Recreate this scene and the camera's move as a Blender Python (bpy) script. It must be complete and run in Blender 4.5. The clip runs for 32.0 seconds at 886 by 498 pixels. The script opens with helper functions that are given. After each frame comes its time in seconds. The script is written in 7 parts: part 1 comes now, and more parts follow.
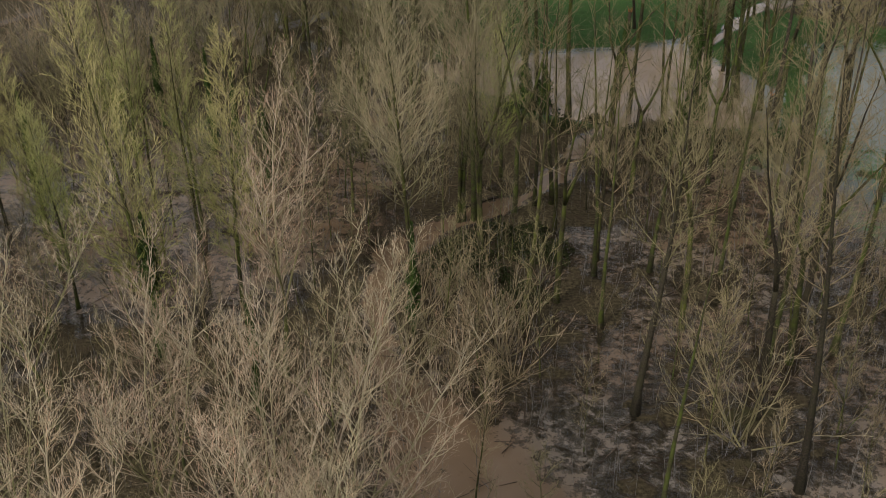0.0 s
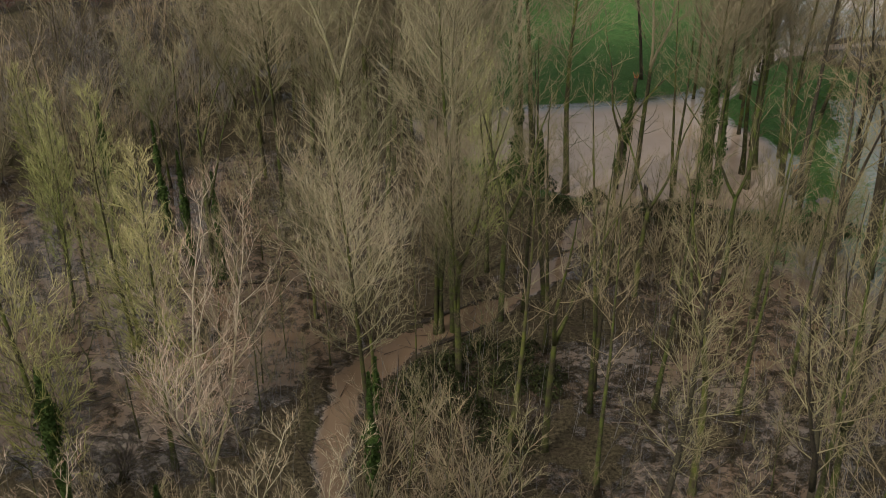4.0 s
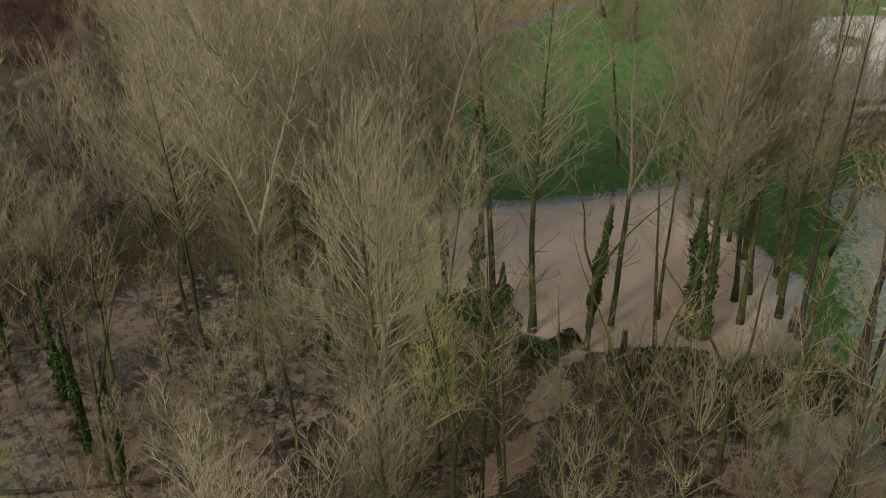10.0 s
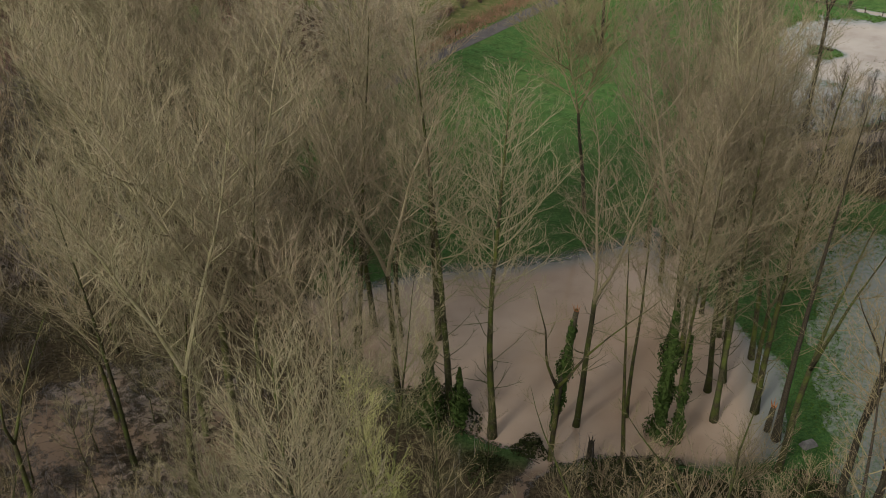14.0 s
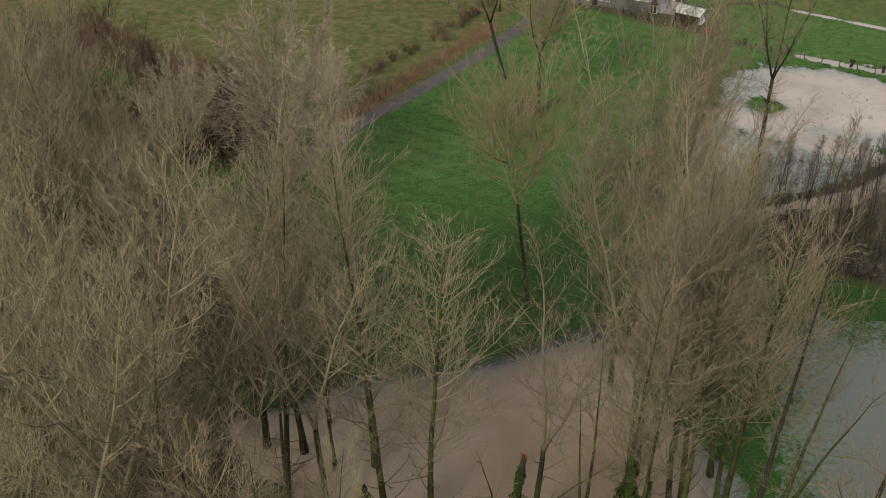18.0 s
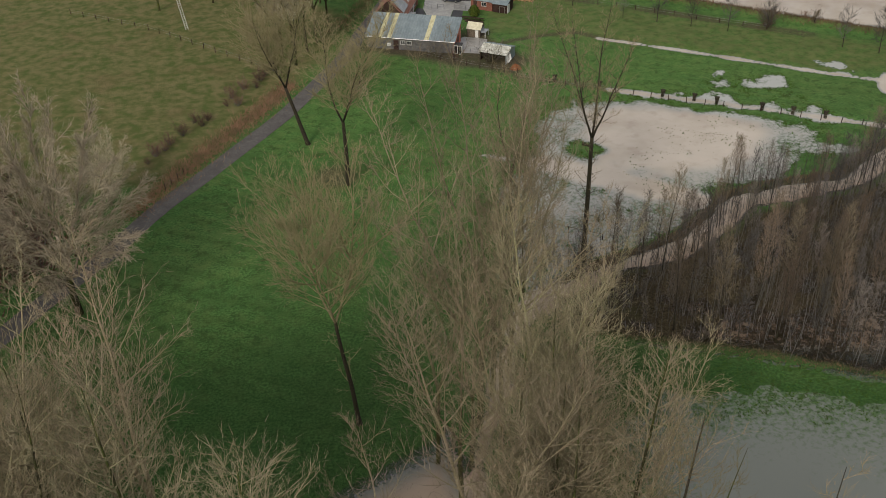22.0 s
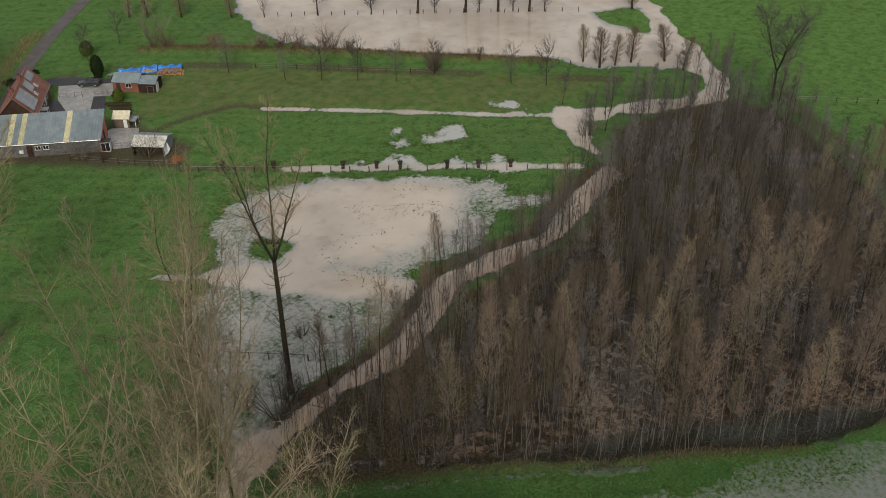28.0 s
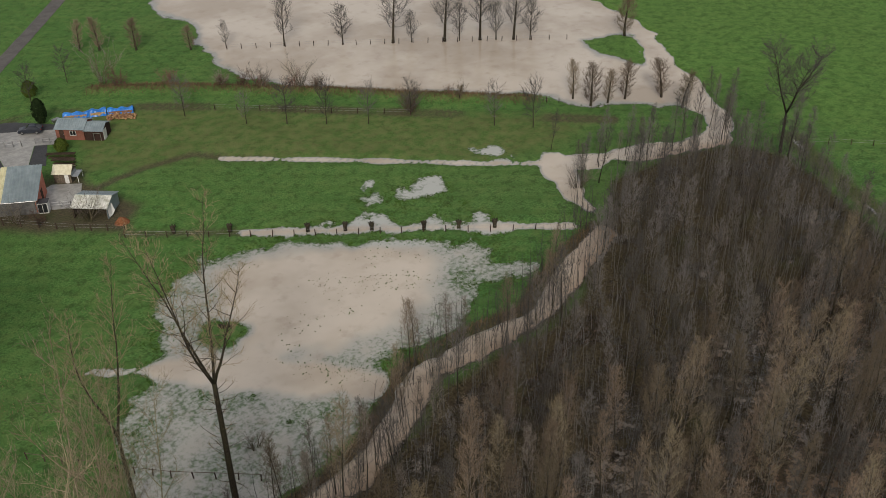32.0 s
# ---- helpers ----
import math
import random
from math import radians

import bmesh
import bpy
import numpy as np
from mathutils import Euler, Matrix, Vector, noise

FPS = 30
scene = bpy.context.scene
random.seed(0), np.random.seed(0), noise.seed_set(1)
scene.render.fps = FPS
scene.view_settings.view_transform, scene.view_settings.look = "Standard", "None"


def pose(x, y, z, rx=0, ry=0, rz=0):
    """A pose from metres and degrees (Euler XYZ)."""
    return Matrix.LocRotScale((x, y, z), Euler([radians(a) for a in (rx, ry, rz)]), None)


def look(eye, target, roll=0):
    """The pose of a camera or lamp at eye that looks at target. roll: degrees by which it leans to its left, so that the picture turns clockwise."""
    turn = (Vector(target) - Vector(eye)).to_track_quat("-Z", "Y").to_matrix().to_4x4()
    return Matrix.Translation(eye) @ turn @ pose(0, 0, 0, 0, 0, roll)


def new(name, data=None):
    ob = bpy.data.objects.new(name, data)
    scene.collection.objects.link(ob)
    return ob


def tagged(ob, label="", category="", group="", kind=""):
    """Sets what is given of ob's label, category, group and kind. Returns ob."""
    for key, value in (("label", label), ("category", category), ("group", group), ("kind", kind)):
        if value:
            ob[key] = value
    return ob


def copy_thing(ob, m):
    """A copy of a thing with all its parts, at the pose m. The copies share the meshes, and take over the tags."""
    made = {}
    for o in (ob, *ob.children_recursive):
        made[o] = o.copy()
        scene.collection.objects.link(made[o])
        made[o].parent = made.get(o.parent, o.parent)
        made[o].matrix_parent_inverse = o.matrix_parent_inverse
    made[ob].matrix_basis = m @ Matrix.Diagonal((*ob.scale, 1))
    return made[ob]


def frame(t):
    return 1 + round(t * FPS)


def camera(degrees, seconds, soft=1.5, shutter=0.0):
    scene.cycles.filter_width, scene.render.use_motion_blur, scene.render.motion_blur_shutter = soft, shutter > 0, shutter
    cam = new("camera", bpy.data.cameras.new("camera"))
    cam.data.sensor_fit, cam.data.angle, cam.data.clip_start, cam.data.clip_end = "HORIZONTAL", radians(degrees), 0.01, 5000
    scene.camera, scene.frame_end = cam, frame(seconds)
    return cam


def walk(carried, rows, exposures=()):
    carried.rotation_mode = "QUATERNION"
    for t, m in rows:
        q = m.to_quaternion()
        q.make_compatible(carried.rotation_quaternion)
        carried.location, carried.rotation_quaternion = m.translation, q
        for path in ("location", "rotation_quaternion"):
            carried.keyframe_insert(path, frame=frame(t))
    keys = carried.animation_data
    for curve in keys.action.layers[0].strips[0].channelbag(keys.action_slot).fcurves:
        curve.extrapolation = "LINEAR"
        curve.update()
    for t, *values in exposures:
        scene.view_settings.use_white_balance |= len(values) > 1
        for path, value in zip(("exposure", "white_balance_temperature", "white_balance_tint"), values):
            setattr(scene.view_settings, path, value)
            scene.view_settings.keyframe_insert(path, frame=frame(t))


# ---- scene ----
cam = camera(47.5, 32.0, soft=0.65)
PATH = [
    (0, (-5.482, -71.824, 53.2), (-5.647, -70.075, 52.244), -0.8),
    (1, (-5.234, -66.916, 54.015), (-5.401, -65.169, 53.057), -0.7),
    (2, (-5.08, -62.166, 54.946), (-5.246, -60.419, 53.987), -0.7),
    (3, (-4.701, -57.396, 55.655), (-4.87, -55.65, 54.694), -0.7),
    (3.5, (-4.383, -54.918, 55.94), (-4.557, -53.171, 54.981), -0.5),
    (5.5, (-3.082, -44.728, 57.18), (-3.269, -42.985, 56.216), -0.7),
    (6, (-2.919, -42.594, 57.564), (-3.109, -40.851, 56.602), -0.7),
    (7, (-2.784, -39.053, 58.557), (-2.975, -37.304, 57.607), -0.6),
    (8, (-2.858, -35.684, 60.074), (-3.045, -33.935, 59.121), -0.4),
    (9, (-2.831, -31.597, 62.112), (-2.998, -29.857, 61.14), -0.6),
    (10, (-2.682, -26.825, 64.545), (-2.817, -25.099, 63.544), -0.7),
    (11, (-2.406, -22.303, 66.936), (-2.511, -20.594, 65.903), -0.8),
    (12, (-2.191, -18.034, 69.448), (-2.267, -16.344, 68.381), -0.9),
    (13, (-1.815, -14.059, 71.971), (-1.889, -12.383, 70.883), -0.8),
    (14, (-1.456, -10.187, 74.207), (-1.532, -8.521, 73.103), -0.7),
    (14.5, (-1.352, -8.381, 75.136), (-1.426, -6.717, 74.028), -0.7),
    (16.5, (-1.479, -1.953, 77.795), (-1.509, -0.282, 76.697), -0.4),
    (17, (-1.381, -0.02, 78.478), (-1.392, 1.651, 77.379), -0.4),
    (18, (-0.862, 4.441, 79.883), (-0.82, 6.107, 78.778), -0.3),
    (19, (-0.076, 9.082, 80.89), (0.039, 10.745, 79.784), -0.5),
    (20, (0.839, 13.92, 81.597), (1.032, 15.575, 80.49), -0.6),
    (21, (1.951, 18.774, 82.082), (2.226, 20.419, 80.978), -0.7),
    (22, (3.185, 23.373, 82.46), (3.557, 25.001, 81.36), -0.7),
    (23, (4.785, 27.891, 82.668), (5.255, 29.496, 81.571), -0.8),
    (24, (6.668, 32.225, 82.786), (7.241, 33.798, 81.693), -0.7),
    (25, (8.755, 36.107, 82.981), (9.427, 37.643, 81.892), -0.9),
    (26, (10.801, 39.338, 83.397), (11.568, 40.83, 82.309), -0.9),
    (26.5, (11.698, 40.665, 83.73), (12.513, 42.132, 82.642), -1.0),
    (28.5, (14.899, 45.441, 85.362), (15.81, 46.851, 84.274), -0.7),
    (29, (15.995, 46.954, 85.608), (16.907, 48.361, 84.517), -0.7),
    (30, (19.021, 50.889, 85.706), (19.934, 52.292, 84.612), -0.8),
    (31, (22.919, 55.9, 85.505), (23.835, 57.3, 84.409), -0.9),
    (32, (27.422, 61.541, 85.073), (28.342, 62.94, 83.979), -1.0),
]
walk(cam, [(t, look(eye, target, roll)) for t, eye, target, roll in PATH], [(0, 0.58), (6, 0.71), (9, 0.64), (14, 0.52), (18, 0.49), (20, 0.40), (32, 0.33)])

# ---- light and exposure ----
SUN_EL, SUN_AZ = 34.0, 215.0
world = bpy.data.worlds.new("overcast_sky")
scene.world = world
world.use_nodes = True
wn, wl = world.node_tree.nodes, world.node_tree.links
wn.clear()
sky = wn.new("ShaderNodeTexSky")
sky.sky_type = "NISHITA"
sky.sun_disc = False
sky.sun_elevation, sky.sun_rotation = radians(SUN_EL), radians(SUN_AZ)
sky.air_density, sky.dust_density, sky.ozone_density = 1.0, 4.0, 1.0
cloud = wn.new("ShaderNodeMix")
cloud.data_type = "RGBA"
cloud.inputs[0].default_value = 0.72
cloud.inputs[7].default_value = (5.6, 5.5, 5.4, 1)
wbg = wn.new("ShaderNodeBackground")
wbg.inputs[1].default_value = 0.078
wout = wn.new("ShaderNodeOutputWorld")
wl.new(sky.outputs[0], cloud.inputs[6])
wl.new(cloud.outputs[2], wbg.inputs[0])
wl.new(wbg.outputs[0], wout.inputs[0])
sun = new("sun", bpy.data.lights.new("sun", "SUN"))
sun.data.energy, sun.data.angle, sun.data.color = 1.75, radians(12), (1.0, 0.93, 0.82)
sun_way = Vector((math.sin(radians(SUN_AZ)) * math.cos(radians(SUN_EL)), math.cos(radians(SUN_AZ)) * math.cos(radians(SUN_EL)), math.sin(radians(SUN_EL))))
sun.matrix_world = look(sun_way * 400, (0, 0, 0))

# ---- small numeric tools ----
GROUND = 0.3


def value_noise(x, y, seed):
    """Smooth lattice noise in 0..1 for arrays."""
    xi, yi = np.floor(x).astype(np.int64), np.floor(y).astype(np.int64)
    fx, fy = x - xi, y - yi
    fx, fy = fx * fx * (3 - 2 * fx), fy * fy * (3 - 2 * fy)

    def lattice(a, b):
        n = (a * 374761393 + b * 668265263 + seed * 974711) & 0x7FFFFFFF
        n = ((n ^ (n >> 13)) * 1274126177) & 0x7FFFFFFF
        return ((n ^ (n >> 16)) & 0xFFFF) / 65535.0

    a, b = lattice(xi, yi), lattice(xi + 1, yi)
    c, d = lattice(xi, yi + 1), lattice(xi + 1, yi + 1)
    return (a + (b - a) * fx) * (1 - fy) + (c + (d - c) * fx) * fy


def fbm(x, y, size, octaves, seed):
    total, amp, norm = 0.0, 1.0, 0.0
    for k in range(octaves):
        total = total + amp * value_noise(x / size + 17.3 * k, y / size - 9.1 * k, seed + k)
        norm += amp
        amp *= 0.55
        size *= 0.47
    return total / norm - 0.5


def line_distance(x, y, line, closed=False):
    """Distance of arrays of points from a polyline."""
    best = np.full(np.shape(x), 1e9)
    pts = list(line) + ([line[0]] if closed else [])
    for (ax, ay), (bx, by) in zip(pts[:-1], pts[1:]):
        dx, dy = bx - ax, by - ay
        s = np.clip(((x - ax) * dx + (y - ay) * dy) / (dx * dx + dy * dy + 1e-9), 0, 1)
        best = np.minimum(best, np.hypot(x - ax - s * dx, y - ay - s * dy))
    return best


def inside_depth(x, y, poly):
    """Signed distance: positive inside the polygon."""
    within = np.zeros(np.shape(x), bool)
    for (ax, ay), (bx, by) in zip(poly, poly[1:] + poly[:1]):
        cross = (ay > y) != (by > y)
        with np.errstate(divide="ignore", invalid="ignore"):
            within ^= cross & (x < (bx - ax) * (y - ay) / (by - ay + 1e-12) + ax)
    d = line_distance(x, y, poly, True)
    return np.where(within, d, -d)


def ramp(v, a, b):
    t = np.clip((v - a) / (b - a), 0, 1)
    return t * t * (3 - 2 * t)


# ---- the plan, in metres ----
FAR_POND = [(100, 300), (106, 287), (102, 273), (100, 260), (102, 250), (105, 243.5), (115.6, 233.5), (124, 225), (137.6, 214.6), (146, 206),
            (152, 197.5), (162, 189), (171, 186), (178, 204), (186, 218), (186, 236), (190, 250), (205, 300), (190, 330), (120, 330)]
POND_ISLE = [(172, 224), (180, 222), (185, 219), (178, 204), (173, 207), (169, 215)]
MEADOW_FLOOD = [(55.5, 179.8), (60, 183), (69, 189), (78.7, 185), (89.6, 179), (98, 172.5), (105.5, 166), (99, 163), (94, 164), (97, 157.5), (90, 155),
                (84, 152.5), (77, 152), (73, 150), (71, 147), (69, 143), (63, 140), (56, 138), (50, 134), (43, 131), (39, 138), (42, 147), (46, 160), (48, 164), (53, 167), (54, 174)]
MEADOW_DEEP = [(67.6, 184.9), (80.1, 183.2), (93.1, 175.6), (96.2, 168.4), (89.6, 161.6), (81.3, 159.8), (73.2, 159.2), (62.7, 163.8), (63.6, 173.8)]
MEADOW_ARM = [(110, 159.5), (104, 160), (94, 166), (85, 173), (84, 170), (94, 163), (104, 158.3), (109, 157.6)]
MEADOW_CHANNEL = [(43, 173), (46.5, 171.2), (52, 168), (58.5, 163.6), (65, 157.5), (70.5, 151.5), (74.5, 148)]
MEADOW_ISLE = [(61, 173), (65.5, 173.5), (66, 168.5), (62, 167.5), (59.5, 170)]
MEADOW_SPIT = [(43, 171), (53.5, 169.6), (53, 167), (46, 168.5)]
POOL = [(-24, 90), (-18, 93), (-13, 96.5), (-8.6, 98.3), (-1.8, 99), (6.5, 101), (12.8, 103.3), (18.3, 105.3), (23, 108.5), (24, 103), (25.5, 92), (28.5, 87),
        (31, 78), (30, 71), (28, 65.5), (21, 63), (16, 64.5), (9.4, 64), (4, 64), (-0.5, 66), (-7.3, 70.5), (-12.8, 76), (-18.6, 82)]
FIELD_FLOOD = [(49, 104), (60, 102), (73, 98), (97, 88), (140, 64), (140, 26), (60, 28), (44, 48), (38.5, 62), (39.5, 72), (41, 82), (43, 92), (45.5, 100)]
WOOD_FLOOD = [(-80, 18), (-45, 8), (-30, 12), (-23, 26), (-21, 42), (-20, 58), (-28, 74), (-45, 78), (-62, 62), (-82, 45)]
WOOD_FLOOD_EAST = [(-6, -4), (4, -14), (30, -16), (38, 20), (36, 44), (28, 52), (14, 50), (8, 38), (1, 26), (-5, 12)]
WOOD_FLOOD_SOUTH = [(-20, -2), (-14, 2), (-7, -4), (0, -12), (12, -22), (10, -40), (-8, -40), (-16, -18)]
JUNCTION = [(127.3, 182), (131.4, 186.4), (134, 184.6), (133.3, 181), (131.5, 177.2), (127, 170.0), (125.3, 165.7), (124.6, 171.1), (126.4, 176.9)]
SHALLOWS = [[(117.9, 197.5), (125.5, 194), (132, 187.5), (128, 187), (120, 193)], [(93, 195), (109, 190), (114, 183), (105, 183), (99, 186)], [(86, 190), (97, 183.5), (108, 176), (112, 172), (109, 171), (96, 179.5), (85, 187.5)]]
WOOD = [(-230, -160), (70, -160), (52, -20), (41, 40), (34, 56), (28.5, 60), (24, 61.5), (9, 62.5), (-1, 64), (-8, 69), (-14, 76), (-20, 84), (-22, 94), (-19, 104), (-26, 118),
        (-34, 132), (-42, 146), (-60, 165), (-110, 215), (-230, 220)]
COPSE = [(41, 124), (45, 128), (49.5, 131.5), (57, 133.5), (65, 135), (75, 139.5), (81, 144), (90, 145), (98, 145.4), (105, 147), (117, 156), (127, 164), (134, 171), (150, 172),
         (161, 169), (166, 160), (164, 152), (157, 135), (147, 112), (136, 86), (97, 94.6), (76, 105.2), (64, 112), (52, 118)]
BANK = [(122, 162), (112.8, 158.6), (104.5, 154.4), (99.2, 150.6), (91.5, 151.0), (84, 150.8), (77.5, 149), (73, 145), (67.5, 140.8), (61, 138), (53, 136.2), (46, 133)]
RIVER = [(122.5, 160), (110, 153.6), (101.5, 148.6), (95, 148.2), (87, 148), (80.5, 147.2), (75.8, 143.2), (69.5, 139.2), (63, 136.4), (56.5, 135), (50, 133.2), (44, 130.6), (38, 127), (32.5, 117.5), (28.5, 109), (24.5, 101), (22.5, 93)]
BROOK = [(187, 262), (188.9, 240), (186.4, 218.3), (177.6, 204.5), (175.5, 194.6), (169.5, 184), (168, 177.5), (161, 172.5), (152, 174), (141, 178), (131, 181.5)]
WOOD_STREAM = [(8, 66), (3, 60), (1.5, 54), (-0.5, 48.4), (-4, 41.5), (-9, 36.3), (-17, 29.5), (-20.3, 23), (-20.6, 13), (-18, 3), (-11, -7), (-5, -13), (4, -22), (18, -40)]
DITCH_WET = [(129, 183), (120.6, 189), (109.6, 197.7), (100, 205.3), (90, 212.7), (83, 218)]
DITCH_DRY = [(90, 212.7), (84, 217), (79.5, 222), (72, 222.5), (64.7, 221.4), (59, 219)]
WILLOW_DITCH = [(76, 192.2), (88.5, 184.4), (99, 177.7), (109, 171.2), (119.5, 164.2)]
WILLOW_DITCH_DRY = [(76, 192.2), (68.7, 197), (59.8, 203)]
COPSE_DITCH = [(44, 121.5), (52, 116.8), (64, 110.8), (76, 104), (97, 93.4), (137, 75)]
EAST_TRACK = [(172, 164), (167.5, 154), (161, 136), (151, 112), (141, 88)]
ROAD = [(-52, 108), (-33, 135), (-25, 146), (-17.5, 155.5), (-10, 167.5), (-4, 174.5), (4.4, 185.4), (12.6, 196), (20, 208), (26.7, 219), (32.8, 232.3), (39, 245), (49.4, 267.5), (58, 282), (72, 303), (110, 362)]
FARM_TRACK = [(51, 256), (58.7, 256), (66, 253), (77.6, 247.9), (92.3, 237.4), (109.8, 222.9), (135.2, 201.5), (150, 189)]
WEST_LANE = [(-112, 96), (-103, 117), (-96, 131), (-86, 152), (-72, 178)]
ROUGH_FIELD = [(-8, 176), (3, 193), (14, 207), (24, 222), (33, 245), (20, 262), (-40, 300), (-140, 300), (-140, 230), (-60, 190), (-30, 172)]
ORCHARD_MEADOW = [(62, 228), (72, 223), (84, 217), (101, 204.5), (121, 189), (133, 187), (148, 191), (110, 223), (78, 248), (66, 250)]
FARM_YARD = [(30, 224), (40, 217.5), (48, 211.5), (60, 203.5), (65, 210), (60, 224), (61, 229), (62.5, 236), (61, 241), (62, 248), (54, 255), (46, 256), (36, 238)]
NORTH_BANK = [(73, 260.5), (86.3, 252.5), (95.6, 245), (113.9, 230.4), (131, 215), (143.5, 204.3)]
FIELD_EAST_FENCE = [(172, 161), (184, 151), (215, 122)]


def height(x, y):
    """Height of the ground; the flood stands at zero."""
    grain = fbm(x, y, 5.0, 4, 3)
    coarse = fbm(x, y, 24.0, 3, 11)
    h = GROUND + 0.16 * coarse + 0.10 * grain
    wood = ramp(inside_depth(x, y, WOOD), -2, 5)
    copse = ramp(inside_depth(x, y, COPSE), -1, 3)
    h = h * (1 - wood) + wood * (0.055 + 0.26 * fbm(x, y, 9.0, 3, 5) + 0.30 * fbm(x, y, 3.0, 3, 15))
    h = h * (1 - copse) + copse * (0.02 - 0.06 * ramp(-y + 0.25 * x, -112, -90) + 0.26 * fbm(x, y, 8.0, 3, 8) + 0.26 * fbm(x, y, 2.8, 3, 18))

    fine = fbm(x, y, 2.4, 3, 9)

    def flood(h, d, deep, soft=3.0, rag=0.3, pitted=0.0):
        floor = -deep + rag * deep * 1.2 * grain + pitted * fine
        w = ramp(d + 5.0 * rag * 2.2 * grain, -soft, soft)
        return h * (1 - w) + floor * w

    far = np.minimum(inside_depth(x, y, FAR_POND), -inside_depth(x, y, POND_ISLE))
    h = flood(h, far, 0.5, 5.0, 0.7, 0.1)
    mead = np.maximum(inside_depth(x, y, MEADOW_FLOOD), inside_depth(x, y, MEADOW_ARM))
    mead = np.minimum(mead, -np.maximum(inside_depth(x, y, MEADOW_ISLE), inside_depth(x, y, MEADOW_SPIT)) * 1.3)
    h = flood(h, mead + 2.6 + 2.5 * coarse, 0.08 + 0.20 * np.clip(coarse, 0, 1) + 0.26 * ramp(inside_depth(x, y, MEADOW_DEEP) + 6 * grain, -3, 4), 4.6, 0.9, 0.16)
    h = flood(h, 0.3 + 2.0 * ramp(x, 43, 60) + 1.4 * grain - line_distance(x, y, MEADOW_CHANNEL), 0.42, 1.8, 0.3)
    h = flood(h, inside_depth(x, y, POOL) - 1.5 * ramp(y, 86, 95), 0.6, 2.6 + 2.6 * ramp(y, 86, 95), 0.3)
    h = flood(h, inside_depth(x, y, FIELD_FLOOD) + 8.0 + 14 * coarse + 12 * fine, 0.20, 24.0, 0.8, 0.16)
    h = h - 0.22 * ramp(inside_depth(x, y, WOOD_FLOOD), -6, 6)
    h = h - 0.13 * ramp(inside_depth(x, y, WOOD_FLOOD_EAST), -5, 5)
    h = h - 0.30 * ramp(inside_depth(x, y, WOOD_FLOOD_SOUTH), -3, 4)
    h = flood(h, inside_depth(x, y, JUNCTION), 0.5, 1.2, 0.3)
    for some in SHALLOWS:
        h = flood(h, inside_depth(x, y, some) + 0.5, 0.10, 4.0, 0.9, 0.6)
    for line, wide, deep in ((RIVER, 1.9 + 2.0 * grain - 0.9 * ramp(127 - y, 0, 8), 0.5), (BROOK, 2.6 + 3.2 * grain, 0.5), (WOOD_STREAM, 1.5 + 3.0 * grain, 0.4), (DITCH_WET, 0.35 + 0.45 * ramp(x, 84, 105) + 0.3 * grain, 0.35), (WILLOW_DITCH, 0.75 + 0.5 * grain, 0.35), (COPSE_DITCH, 0.8, 0.02), (EAST_TRACK, 0.5 + 1.2 * grain, 0.03)):
        d = wide - line_distance(x, y, line)
        h = flood(h, d, deep, 0.9, 0.12)
    for line in (DITCH_DRY, WILLOW_DITCH_DRY):
        h = h - 0.22 * np.exp(-((line_distance(x, y, line) / 0.8) ** 2))
    h = h + 0.55 * np.exp(-((line_distance(x, y, BANK) / 0.9) ** 2)) * (0.8 + 0.9 * grain)
    h = h + 0.9 * np.exp(-((line_distance(x, y, NORTH_BANK) / 1.6) ** 2))
    h = h + 0.35 * np.exp(-((line_distance(x, y, COPSE[-6:]) / 1.0) ** 2)) * np.clip(0.3 + 3 * fbm(x, y, 14, 2, 21), 0, 1)
    flat = np.maximum(ramp(inside_depth(x, y, FARM_YARD), -3, 1), np.maximum(ramp(-line_distance(x, y, ROAD), -5, -2.6), ramp(-line_distance(x, y, WEST_LANE), -4, -2)))
    h = h * (1 - flat) + GROUND * flat
    away = ramp(np.hypot(x - 50, y - 130), 240, 300)
    return h * (1 - away) + (GROUND + 0.2) * away


def ground_at(x, y):
    return float(height(np.array([float(x)]), np.array([float(y)]))[0])


# ---- materials ----
def material(name, rough=0.8, spec=0.3, metal=0.0):
    m = bpy.data.materials.new(name)
    m.use_nodes = True
    b = m.node_tree.nodes["Principled BSDF"]
    b.inputs["Roughness"].default_value, b.inputs["Specular IOR Level"].default_value, b.inputs["Metallic"].default_value = rough, spec, metal
    return m, m.node_tree.nodes, m.node_tree.links, b


def tex(nodes, links, size, detail=4.0, rough=0.6):
    """Noise at a size in metres, in the object's own space of the world."""
    g = nodes.new("ShaderNodeNewGeometry")
    n = nodes.new("ShaderNodeTexNoise")
    n.inputs["Scale"].default_value, n.inputs["Detail"].default_value, n.inputs["Roughness"].default_value = 1.0 / size, detail, rough
    links.new(g.outputs["Position"], n.inputs["Vector"])
    return n.outputs["Fac"]


def blend(nodes, links, fac, a, b):
    n = nodes.new("ShaderNodeMix")
    n.data_type = "RGBA"
    for slot, v in ((0, fac), (6, a), (7, b)):
        if isinstance(v, (int, float)):
            n.inputs[slot].default_value = v
        elif isinstance(v, tuple):
            n.inputs[slot].default_value = (*v, 1) if len(v) == 3 else v
        else:
            links.new(v, n.inputs[slot])
    return n.outputs[2]


